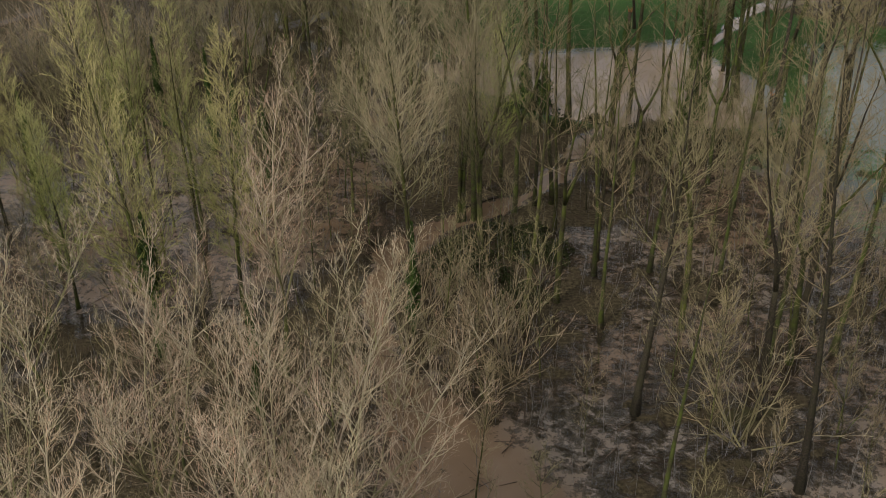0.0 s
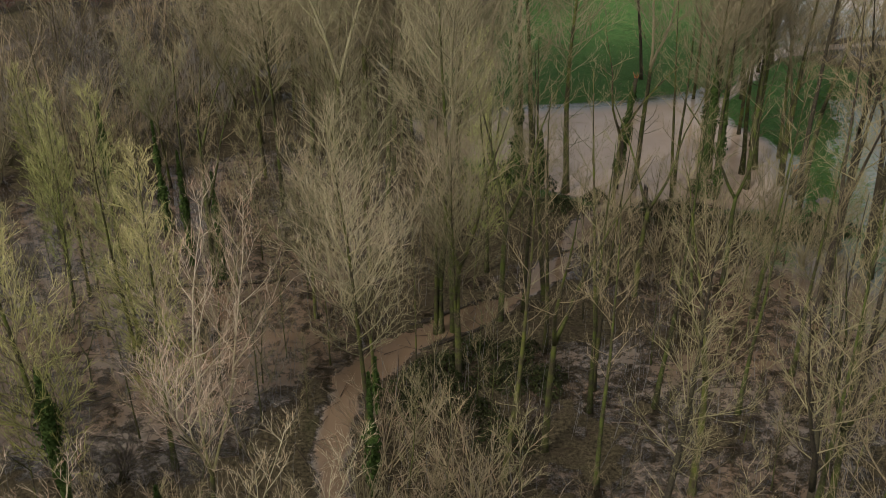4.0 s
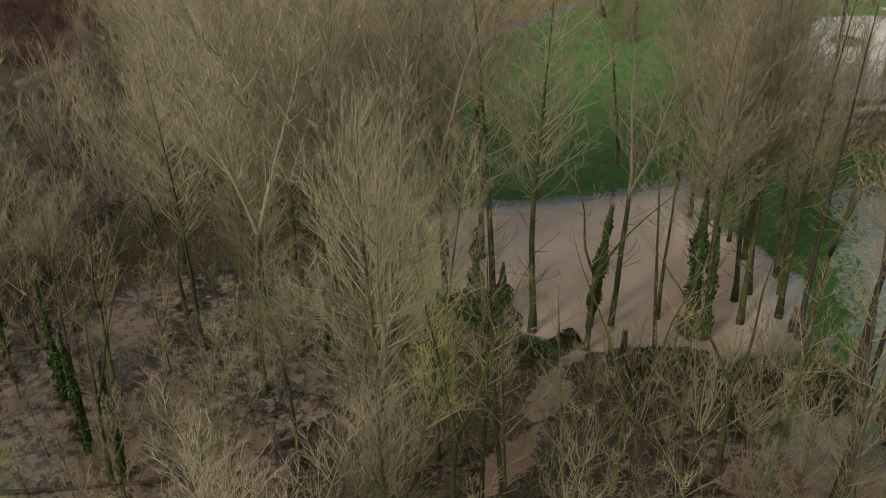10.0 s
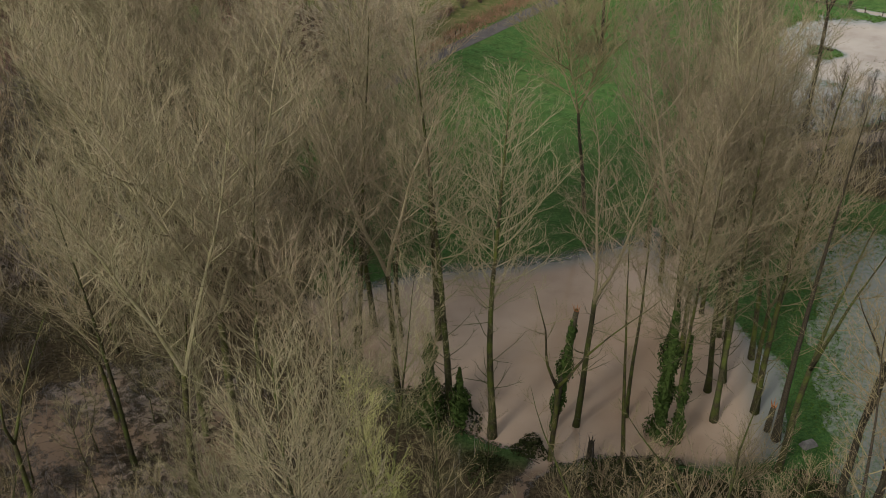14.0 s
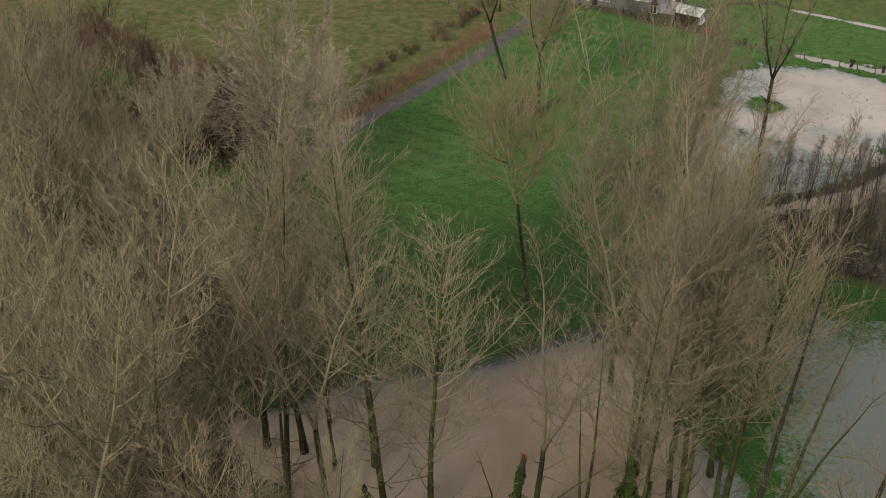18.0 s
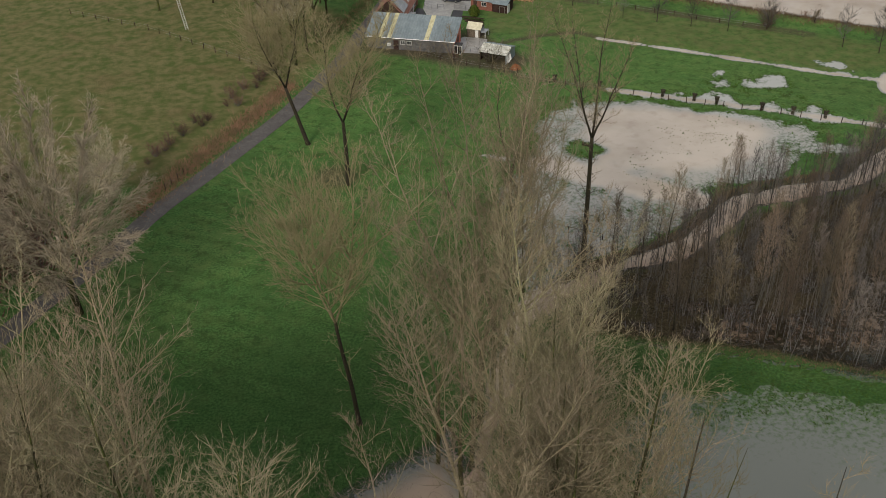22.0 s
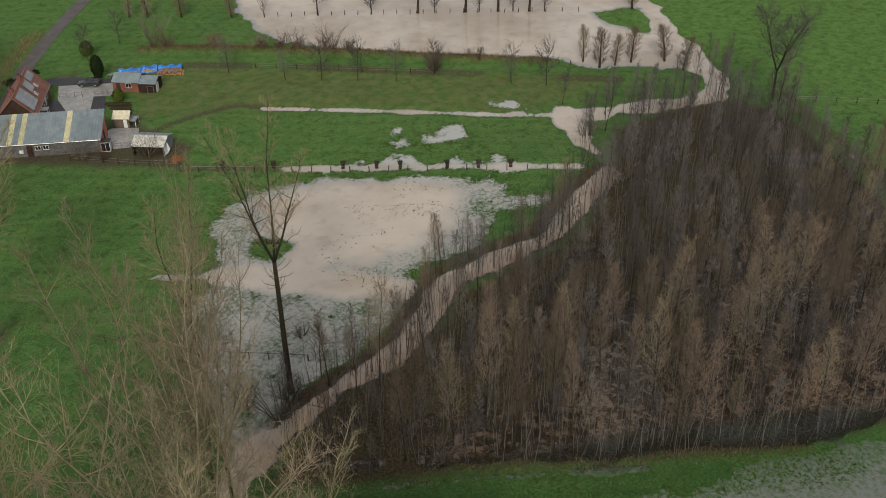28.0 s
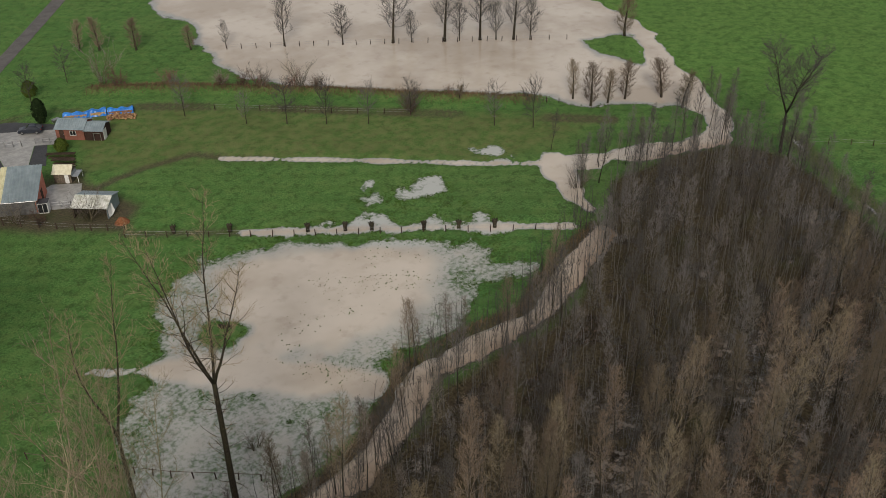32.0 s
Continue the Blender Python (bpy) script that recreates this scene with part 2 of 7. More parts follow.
def curve(nodes, links, fac, a, b, to_a=0.0, to_b=1.0):
    n = nodes.new("ShaderNodeMapRange")
    n.interpolation_type = "SMOOTHSTEP"
    links.new(fac, n.inputs[0])
    for k, v in zip((1, 2, 3, 4), (a, b, to_a, to_b)):
        n.inputs[k].default_value = v
    return n.outputs[0]


def relief(nodes, links, b, fac, strength, depth):
    n = nodes.new("ShaderNodeBump")
    n.inputs["Strength"].default_value, n.inputs["Distance"].default_value = strength, depth
    links.new(fac, n.inputs["Height"])
    links.new(n.outputs[0], b.inputs["Normal"])


def plain(name, dark, light, size, rough=0.8, spec=0.3, metal=0.0, bump=0.3, depth=0.02, vary=0.0):
    """Two tones over noise at two sizes, with relief, and a shift from object to object."""
    m, n, l, b = material(name, rough, spec, metal)
    big, small = tex(n, l, size * 9, 3), tex(n, l, size, 5)
    col = blend(n, l, curve(n, l, small, 0.3, 0.7), dark, light)
    col = blend(n, l, curve(n, l, big, 0.35, 0.7, 0.0, 0.5), col, tuple(0.6 * c for c in dark))
    if vary:
        info = n.new("ShaderNodeObjectInfo")
        hsv = n.new("ShaderNodeHueSaturation")
        l.new(curve(n, l, info.outputs["Random"], 0, 1, 1 - vary, 1 + vary), hsv.inputs["Value"])
        l.new(curve(n, l, info.outputs["Random"], 0, 1, 0.5 - vary * 0.06, 0.5 + vary * 0.04), hsv.inputs["Hue"])
        l.new(col, hsv.inputs["Color"])
        col = hsv.outputs[0]
    l.new(col, b.inputs["Base Color"])
    if bump:
        relief(n, l, b, small, bump, depth)
    return m


def make_ground_material():
    m, n, l, b = material("meadow_and_wood_floor", 0.95, 0.1)
    zone = n.new("ShaderNodeAttribute")
    zone.attribute_name = "zone"
    sep = n.new("ShaderNodeSeparateColor")
    l.new(zone.outputs["Color"], sep.inputs[0])
    fine, mid, big, huge = tex(n, l, 0.35, 6, 0.7), tex(n, l, 2.2, 5), tex(n, l, 9.0, 4), tex(n, l, 40.0, 3)
    grass = blend(n, l, curve(n, l, fine, 0.38, 0.62), (0.043, 0.103, 0.027), (0.112, 0.222, 0.062))
    grass = blend(n, l, curve(n, l, mid, 0.44, 0.62, 0, 0.6), grass, (0.112, 0.172, 0.052))
    grass = blend(n, l, curve(n, l, big, 0.4, 0.65, 0, 0.5), grass, (0.045, 0.116, 0.031))
    grass = blend(n, l, curve(n, l, huge, 0.45, 0.65, 0, 0.35), grass, (0.10, 0.145, 0.05))
    stripe = n.new("ShaderNodeTexWave")
    stripe.bands_direction = "Y"
    stripe.inputs["Scale"].default_value, stripe.inputs["Distortion"].default_value, stripe.inputs["Detail"].default_value, stripe.inputs["Detail Scale"].default_value = 0.075, 2.2, 3.0, 0.5
    turned = n.new("ShaderNodeVectorRotate")
    turned.rotation_type = "Z_AXIS"
    turned.inputs["Angle"].default_value = radians(34)
    spot = n.new("ShaderNodeNewGeometry")
    l.new(spot.outputs["Position"], turned.inputs["Vector"])
    l.new(turned.outputs[0], stripe.inputs["Vector"])
    grass = blend(n, l, curve(n, l, stripe.outputs["Fac"], 0.55, 0.95, 0, 0.28), grass, (0.045, 0.10, 0.022))
    hoof = tex(n, l, 1.7, 7, 0.8)
    grass = blend(n, l, curve(n, l, hoof, 0.5, 0.62, 0, 0.65), grass, (0.034, 0.066, 0.018))
    grass = blend(n, l, curve(n, l, zone.outputs["Alpha"], 0.5, 1.0, 0, 0.6), grass, blend(n, l, curve(n, l, hoof, 0.38, 0.62), blend(n, l, curve(n, l, fine, 0.35, 0.65), (0.10, 0.20, 0.042), (0.155, 0.28, 0.068)), (0.065, 0.13, 0.028)))
    # alpha below half: dark wet grass, with tree shade put into its colour
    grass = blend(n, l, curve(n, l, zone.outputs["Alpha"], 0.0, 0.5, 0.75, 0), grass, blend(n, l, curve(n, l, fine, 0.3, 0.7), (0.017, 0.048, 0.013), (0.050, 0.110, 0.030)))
    litter = blend(n, l, curve(n, l, fine, 0.3, 0.7), (0.019, 0.016, 0.009), (0.112, 0.090, 0.052))
    litter = blend(n, l, curve(n, l, mid, 0.45, 0.7, 0, 0.7), litter, (0.062, 0.047, 0.03))
    litter = blend(n, l, curve(n, l, big, 0.55, 0.75, 0, 0.5), litter, (0.05, 0.06, 0.02))
    rough = blend(n, l, curve(n, l, mid, 0.35, 0.65), (0.080, 0.108, 0.030), (0.175, 0.155, 0.072))
    rough = blend(n, l, curve(n, l, big, 0.5, 0.7, 0, 0.35), rough, (0.165, 0.11, 0.06))
    rough = blend(n, l, curve(n, l, fine, 0.4, 0.8, 0, 0.6), rough, (0.08, 0.088, 0.03))
    soil = blend(n, l, curve(n, l, fine, 0.3, 0.7), (0.045, 0.034, 0.026), (0.12, 0.09, 0.065))
    soil = blend(n, l, curve(n, l, big, 0.45, 0.7, 0, 0.5), soil, (0.06, 0.075, 0.025))
    col = blend(n, l, sep.outputs[1], grass, rough)
    col = blend(n, l, sep.outputs[0], col, litter)
    col = blend(n, l, sep.outputs[2], col, soil)
    l.new(col, b.inputs["Base Color"])
    relief(n, l, b, fine, 1.0, 0.2)
    return m


def make_water_material():
    """Turbid flood water: the deeper, the less of the ground shows through. Its tints also hold painted reflections of
    sky and trees.
    """
    m, n, l, b = material("turbid_flood_water", 0.07, 0.5)
    b.inputs["IOR"].default_value = 1.33
    depth = n.new("ShaderNodeAttribute")
    depth.attribute_name = "depth"
    big, mid = tex(n, l, 22.0, 4), tex(n, l, 3.0, 4)
    open_sky = n.new("ShaderNodeAttribute")
    open_sky.attribute_name = "openness"
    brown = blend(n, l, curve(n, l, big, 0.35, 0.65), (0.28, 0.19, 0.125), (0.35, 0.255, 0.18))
    # pale: muddy water brightened by a painted reflection of the sky
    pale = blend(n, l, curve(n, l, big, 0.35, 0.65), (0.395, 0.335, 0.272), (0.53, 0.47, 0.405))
    # under trees a darker brown: tannin plus the trees' dark reflection as colour
    brown = blend(n, l, curve(n, l, open_sky.outputs["Fac"], 0.0, 0.15), blend(n, l, curve(n, l, big, 0.35, 0.65), (0.125, 0.083, 0.050), (0.185, 0.128, 0.083)), brown)
    silt_and_sky = blend(n, l, open_sky.outputs["Fac"], brown, pale)
    speck, clump = tex(n, l, 1.3, 6, 0.75), tex(n, l, 2.6, 5, 0.7)
    # the grey of open shallows is sky reflection put into the colour
    grey = blend(n, l, open_sky.outputs["Fac"], blend(n, l, curve(n, l, big, 0.46, 0.6), (0.12, 0.088, 0.062), (0.17, 0.15, 0.128)), (0.325, 0.34, 0.325))
    silt_and_sky = blend(n, l, curve(n, l, depth.outputs["Fac"], 0.03, 0.30, 0.9, 0.0), silt_and_sky, grey)
    silt_and_sky = blend(n, l, curve(n, l, mid, 0.5, 0.75, 0, 0.25), silt_and_sky, (0.22, 0.16, 0.115))
    ripple = tex(n, l, 0.55, 3)
    relief(n, l, b, ripple, 0.06, 0.03)
    see = n.new("ShaderNodeBsdfTransparent")
    see.inputs[0].default_value = (0.94, 0.94, 0.92, 1)
    gloss = n.new("ShaderNodeBsdfGlossy")
    gloss.inputs["Roughness"].default_value = 0.06
    fres = n.new("ShaderNodeFresnel")
    fres.inputs[0].default_value = 1.33
    skin = n.new("ShaderNodeMixShader")
    l.new(fres.outputs[0], skin.inputs[0])
    l.new(see.outputs[0], skin.inputs[1])
    l.new(gloss.outputs[0], skin.inputs[2])
    mix = n.new("ShaderNodeMixShader")
    # leaves and sticks break the shallow water into patches
    speck = blend(n, l, curve(n, l, open_sky.outputs["Fac"], 0.0, 0.2, 0.0, 0.7), speck, tex(n, l, 0.45, 5, 0.7))
    rough_depth = n.new("ShaderNodeMath")
    rough_depth.operation = "MULTIPLY_ADD"
    l.new(curve(n, l, speck, 0.36, 0.64, -0.13, 0.13), rough_depth.inputs[0])
    l.new(curve(n, l, open_sky.outputs["Fac"], 0.2, 1.0, 1.0, 0.4), rough_depth.inputs[1])
    l.new(depth.outputs["Fac"], rough_depth.inputs[2])
    cover = n.new("ShaderNodeMath")
    cover.operation = "MAXIMUM"
    l.new(curve(n, l, rough_depth.outputs[0], 0.0, 0.22, 0.06, 1.0), cover.inputs[0])
    # extra cover on open shallows, so the painted sheen shows
    sheen = n.new("ShaderNodeMath")
    sheen.operation = "MULTIPLY"
    l.new(curve(n, l, rough_depth.outputs[0], -0.03, 0.06, 0.12, 0.9), sheen.inputs[0])
    l.new(open_sky.outputs["Fac"], sheen.inputs[1])
    l.new(sheen.outputs[0], cover.inputs[1])
    grassy = n.new("ShaderNodeAttribute")
    grassy.attribute_name = "over_grass"
    fade = n.new("ShaderNodeMix")
    l.new(grassy.outputs["Fac"], fade.inputs[0])
    l.new(cover.outputs[0], fade.inputs[2])
    soft_depth = n.new("ShaderNodeMath")
    soft_depth.operation = "ADD"
    l.new(depth.outputs["Fac"], soft_depth.inputs[0])
    l.new(curve(n, l, tex(n, l, 0.7, 5, 0.7), 0.35, 0.65, -0.06, 0.06), soft_depth.inputs[1])
    drowned = n.new("ShaderNodeAttribute")
    drowned.attribute_name = "drowned"
    l.new(curve(n, l, soft_depth.outputs[0], 0.0, 0.38, 0.03, 0.92), fade.inputs[3])
    solid_skin = n.new("ShaderNodeMath")
    solid_skin.operation = "MAXIMUM"
    l.new(fade.outputs[0], solid_skin.inputs[0])
    l.new(drowned.outputs["Fac"], solid_skin.inputs[1])
    l.new(solid_skin.outputs[0], mix.inputs[0])
    blade = blend(n, l, curve(n, l, tex(n, l, 0.4, 6, 0.7), 0.35, 0.65), (0.030, 0.066, 0.020), (0.085, 0.150, 0.050))
    through_skin = n.new("ShaderNodeMath")
    through_skin.operation = "MULTIPLY"
    l.new(drowned.outputs["Fac"], through_skin.inputs[0])
    l.new(curve(n, l, soft_depth.outputs[0], -0.05, 0.13, 1.0, 0.0), through_skin.inputs[1])
    # over grass a plain grey, paler in the open to imitate sky sheen
    l.new(blend(n, l, through_skin.outputs[0], blend(n, l, grassy.outputs["Fac"], silt_and_sky, blend(n, l, open_sky.outputs["Fac"], (0.085, 0.10, 0.086), (0.40, 0.41, 0.39))), blade), b.inputs["Base Color"])
    l.new(skin.outputs[0], mix.inputs[1])
    l.new(b.outputs[0], mix.inputs[2])
    l.new(mix.outputs[0], n["Material Output"].inputs["Surface"])
    return m


def make_bark(name, dark, light, moss, amount, vary=0.25, low=None, rust=None):
    """Bark over noise; low: dark olive fading out from 9 to 24 metres, moss plus crown shade put into the colour; rust:
    the colour of some of the budding twigs.
    """
    m, n, l, b = material(name, 0.9, 0.15)
    fine, mid = tex(n, l, 0.12, 5), tex(n, l, 1.3, 4)
    col = blend(n, l, curve(n, l, fine, 0.3, 0.7), dark, light)
    col = blend(n, l, curve(n, l, mid, 0.35, 0.7, 0.0, amount), col, moss)
    g = n.new("ShaderNodeNewGeometry")
    if rust:
        col = blend(n, l, curve(n, l, g.outputs["Random Per Island"], 0.65, 1.0, 0.0, 0.6), col, rust)
        col = blend(n, l, curve(n, l, g.outputs["Random Per Island"], 0.0, 0.5, 0.5, 0.0), col, tuple(0.35 * c for c in dark))
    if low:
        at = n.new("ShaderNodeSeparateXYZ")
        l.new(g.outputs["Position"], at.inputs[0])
        # darker below: the lower crown's shade is coloured in along with moss
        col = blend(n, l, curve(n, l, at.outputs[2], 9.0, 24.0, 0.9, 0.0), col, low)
    info = n.new("ShaderNodeObjectInfo")
    hsv = n.new("ShaderNodeHueSaturation")
    l.new(curve(n, l, info.outputs["Random"], 0, 1, 1 - vary, 1 + vary), hsv.inputs["Value"])
    other = n.new("ShaderNodeMath")
    other.operation = "FRACT"
    many = n.new("ShaderNodeMath")
    many.operation = "MULTIPLY"
    many.inputs[1].default_value = 7.31
    l.new(info.outputs["Random"], many.inputs[0])
    l.new(many.outputs[0], other.inputs[0])
    l.new(curve(n, l, other.outputs[0], 0, 1, 0.485, 0.512), hsv.inputs["Hue"])
    l.new(col, hsv.inputs["Color"])
    l.new(hsv.outputs[0], b.inputs["Base Color"])
    relief(n, l, b, fine, 0.6, 0.03)
    return m


def make_leaf(name, dark, light):
    m, n, l, b = material(name, 0.85, 0.08)
    g = n.new("ShaderNodeNewGeometry")
    col = blend(n, l, g.outputs["Random Per Island"], dark, light)
    l.new(blend(n, l, curve(n, l, tex(n, l, 1.2, 3), 0.4, 0.7, 0, 0.6), col, dark), b.inputs["Base Color"])
    return m


def make_blade(name, dark, light, other):
    m, n, l, b = material(name, 0.9, 0.1)
    g = n.new("ShaderNodeNewGeometry")
    col = blend(n, l, g.outputs["Random Per Island"], dark, light)
    l.new(blend(n, l, curve(n, l, tex(n, l, 2.5, 3), 0.4, 0.65), col, other), b.inputs["Base Color"])
    return m


MAT_GROUND = make_ground_material()
MAT_WATER = make_water_material()
MAT_TRUNK = make_bark("mossy_poplar_bark", (0.022, 0.020, 0.012), (0.062, 0.054, 0.032), (0.075, 0.095, 0.018), 0.8)
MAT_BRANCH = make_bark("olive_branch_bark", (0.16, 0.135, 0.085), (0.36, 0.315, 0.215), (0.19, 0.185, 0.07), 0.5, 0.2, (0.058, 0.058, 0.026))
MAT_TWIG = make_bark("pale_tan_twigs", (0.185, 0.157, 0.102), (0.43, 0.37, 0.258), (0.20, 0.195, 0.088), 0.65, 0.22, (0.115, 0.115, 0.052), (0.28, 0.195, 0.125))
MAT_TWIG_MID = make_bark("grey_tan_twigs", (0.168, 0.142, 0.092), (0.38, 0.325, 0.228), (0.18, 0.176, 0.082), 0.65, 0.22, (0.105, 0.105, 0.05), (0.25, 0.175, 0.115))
MAT_TWIG_PALE = make_bark("bleached_poplar_twigs", (0.30, 0.25, 0.17), (0.60, 0.52, 0.385), (0.36, 0.27, 0.17), 0.5, 0.2, None, (0.38, 0.205, 0.125))
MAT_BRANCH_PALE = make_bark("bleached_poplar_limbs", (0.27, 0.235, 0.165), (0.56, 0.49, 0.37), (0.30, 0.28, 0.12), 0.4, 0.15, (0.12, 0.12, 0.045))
MAT_TWIG_TAN = make_bark("orange_tan_twigs", (0.105, 0.085, 0.060), (0.235, 0.19, 0.135), (0.14, 0.098, 0.062), 0.5, 0.4)
MAT_TWIG_SHRUB = make_bark("tan_shrub_twigs", (0.17, 0.14, 0.09), (0.34, 0.285, 0.195), (0.19, 0.17, 0.085), 0.5, 0.25, None, (0.27, 0.175, 0.11))
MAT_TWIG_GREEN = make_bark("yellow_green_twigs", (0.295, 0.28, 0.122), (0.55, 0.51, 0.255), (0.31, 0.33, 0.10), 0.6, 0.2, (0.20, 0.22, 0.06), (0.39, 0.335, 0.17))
MAT_TWIG_CROWN = make_bark("grey_olive_crown_twigs", (0.29, 0.25, 0.175), (0.56, 0.50, 0.385), (0.30, 0.275, 0.15), 0.5, 0.25, None, (0.34, 0.25, 0.18))
MAT_TWIG_OLIVE = make_bark("olive_tan_twigs", (0.15, 0.125, 0.072), (0.29, 0.24, 0.15), (0.16, 0.15, 0.06), 0.5, 0.25)
MAT_TWIG_RED = make_bark("reddish_brown_twigs", (0.095, 0.083, 0.070), (0.205, 0.180, 0.153), (0.13, 0.105, 0.084), 0.5, 0.4)
MAT_TWIG_RUST = make_bark("dark_rusty_twigs", (0.085, 0.048, 0.038), (0.19, 0.108, 0.083), (0.10, 0.062, 0.046), 0.5, 0.35)
MAT_TWIG_DARK = make_bark("dark_brown_twigs", (0.062, 0.058, 0.055), (0.170, 0.158, 0.147), (0.084, 0.076, 0.070), 0.5, 0.45)
MAT_BARK_DARK = make_bark("dark_wet_bark", (0.018, 0.015, 0.012), (0.060, 0.050, 0.038), (0.050, 0.048, 0.022), 0.5)
MAT_IVY = make_leaf("ivy_leaves", (0.022, 0.042, 0.010), (0.065, 0.10, 0.026))
MAT_BRAMBLE = make_leaf("bramble_leaves", (0.016, 0.022, 0.008), (0.050, 0.055, 0.020))
MAT_BUSH = make_leaf("evergreen_leaves", (0.035, 0.055, 0.008), (0.10, 0.13, 0.025))
MAT_CONIFER = make_leaf("conifer_needles", (0.008, 0.016, 0.006), (0.022, 0.038, 0.012))
MAT_TUFT = make_blade("wet_grass_tufts", (0.030, 0.075, 0.010), (0.075, 0.14, 0.020), (0.06, 0.09, 0.03))
MAT_DRY = make_blade("dry_bracken_stems", (0.19, 0.105, 0.066), (0.38, 0.235, 0.155), (0.20, 0.14, 0.085))
MAT_RUST = make_blade("rusty_bracken_fronds", (0.075, 0.034, 0.024), (0.17, 0.082, 0.055), (0.085, 0.05, 0.036))
MAT_REED = make_blade("withered_bank_grass", (0.10, 0.065, 0.04), (0.22, 0.155, 0.09), (0.10, 0.075, 0.045))
MAT_LITTER = make_blade("rotting_sticks", (0.03, 0.022, 0.016), (0.11, 0.08, 0.055), (0.05, 0.036, 0.026))
MAT_ASPHALT = plain("worn_asphalt", (0.085, 0.078, 0.075), (0.14, 0.13, 0.125), 0.25, 0.75, 0.3)
MAT_TRACK = plain("muddy_gravel_track", (0.075, 0.06, 0.045), (0.15, 0.125, 0.1), 0.4, 0.9, 0.2)
MAT_CONCRETE = plain("wet_concrete", (0.24, 0.235, 0.225), (0.38, 0.37, 0.35), 0.8, 0.32, 0.5)
MAT_BLACKTOP = plain("dark_paving", (0.030, 0.030, 0.033), (0.055, 0.055, 0.060), 0.3, 0.6, 0.4)
MAT_BRICK = plain("red_brick", (0.17, 0.07, 0.05), (0.27, 0.115, 0.085), 0.12, 0.85, 0.2)
MAT_SALMON = plain("salmon_rendered_brick", (0.42, 0.15, 0.105), (0.52, 0.21, 0.15), 0.3, 0.85, 0.2)
MAT_TILE = plain("red_brown_roof_tiles", (0.20, 0.095, 0.070), (0.33, 0.165, 0.125), 0.35, 0.75, 0.3)
MAT_SHEET = plain("blue_grey_roof_sheet", (0.17, 0.215, 0.235), (0.245, 0.295, 0.315), 1.2, 0.45, 0.5, 0.0, 0.1)
MAT_SKYLIGHT = plain("yellowed_translucent_sheet", (0.48, 0.44, 0.25), (0.66, 0.62, 0.40), 0.8, 0.4, 0.5, 0.0, 0.1)
MAT_WHITE_SHEET = plain("weathered_white_sheet", (0.36, 0.36, 0.29), (0.74, 0.73, 0.68), 0.7, 0.5, 0.4, 0.0, 0.1)
MAT_CREAM_SHEET = plain("cream_translucent_sheet", (0.55, 0.51, 0.36), (0.72, 0.68, 0.52), 0.6, 0.4, 0.4, 0.0, 0.1)
MAT_GREY_WALL = plain("grey_cement_wall", (0.085, 0.085, 0.085), (0.17, 0.165, 0.16), 0.6, 0.85, 0.2)
MAT_DARK_WOOD = plain("dark_stained_timber", (0.030, 0.018, 0.014), (0.075, 0.045, 0.034), 0.2, 0.8, 0.2, vary=0.2)
MAT_WOOD = plain("weathered_timber", (0.10, 0.08, 0.06), (0.21, 0.17, 0.125), 0.2, 0.85, 0.2, vary=0.25)
MAT_LOG = plain("split_firewood", (0.22, 0.12, 0.06), (0.46, 0.30, 0.17), 0.1, 0.85, 0.2, vary=0.35)
MAT_TARP = plain("bright_blue_tarpaulin", (0.01, 0.13, 0.50), (0.03, 0.27, 0.75), 0.5, 0.35, 0.5, 0.0, 0.5, 0.05)
MAT_METAL = plain("galvanised_metal", (0.30, 0.30, 0.30), (0.46, 0.46, 0.46), 0.3, 0.4, 0.5, 0.8)
MAT_WHITE = plain("white_painted_surface", (0.62, 0.62, 0.60), (0.80, 0.80, 0.78), 0.4, 0.6, 0.3)
MAT_PANEL = plain("grey_solar_panel", (0.22, 0.24, 0.26), (0.32, 0.34, 0.36), 0.6, 0.2, 0.6)
MAT_CAR = plain("dark_blue_grey_car_paint", (0.020, 0.025, 0.035), (0.030, 0.036, 0.050), 0.8, 0.22, 0.6, 0.3, 0.0)
MAT_GLASS = plain("dark_window_glass", (0.015, 0.018, 0.020), (0.025, 0.028, 0.030), 0.6, 0.06, 0.6, 0.0, 0.0)
MAT_RUBBER = plain("black_rubber", (0.012, 0.012, 0.012), (0.025, 0.025, 0.025), 0.1, 0.8, 0.2)
MAT_LAMP = plain("clear_lamp_glass", (0.5, 0.5, 0.48), (0.65, 0.65, 0.62), 0.2, 0.15, 0.6)
MAT_LAMP_RED = plain("red_lamp_glass", (0.30, 0.01, 0.01), (0.40, 0.02, 0.02), 0.2, 0.2, 0.6)
MAT_SOIL = plain("dark_garden_soil", (0.035, 0.024, 0.018), (0.085, 0.06, 0.045), 0.3, 0.95, 0.1, bump=0.8, depth=0.06)
MAT_HEAP = plain("orange_brown_manure", (0.14, 0.055, 0.025), (0.27, 0.12, 0.06), 0.3, 0.95, 0.1, bump=0.9, depth=0.08)
MAT_POLY = plain("white_polythene_film", (0.50, 0.52, 0.51), (0.70, 0.72, 0.71), 1.5, 0.35, 0.5)
MAT_SPLIT = plain("splintered_orange_heartwood", (0.26, 0.10, 0.04), (0.46, 0.22, 0.10), 0.2, 0.85, 0.2)

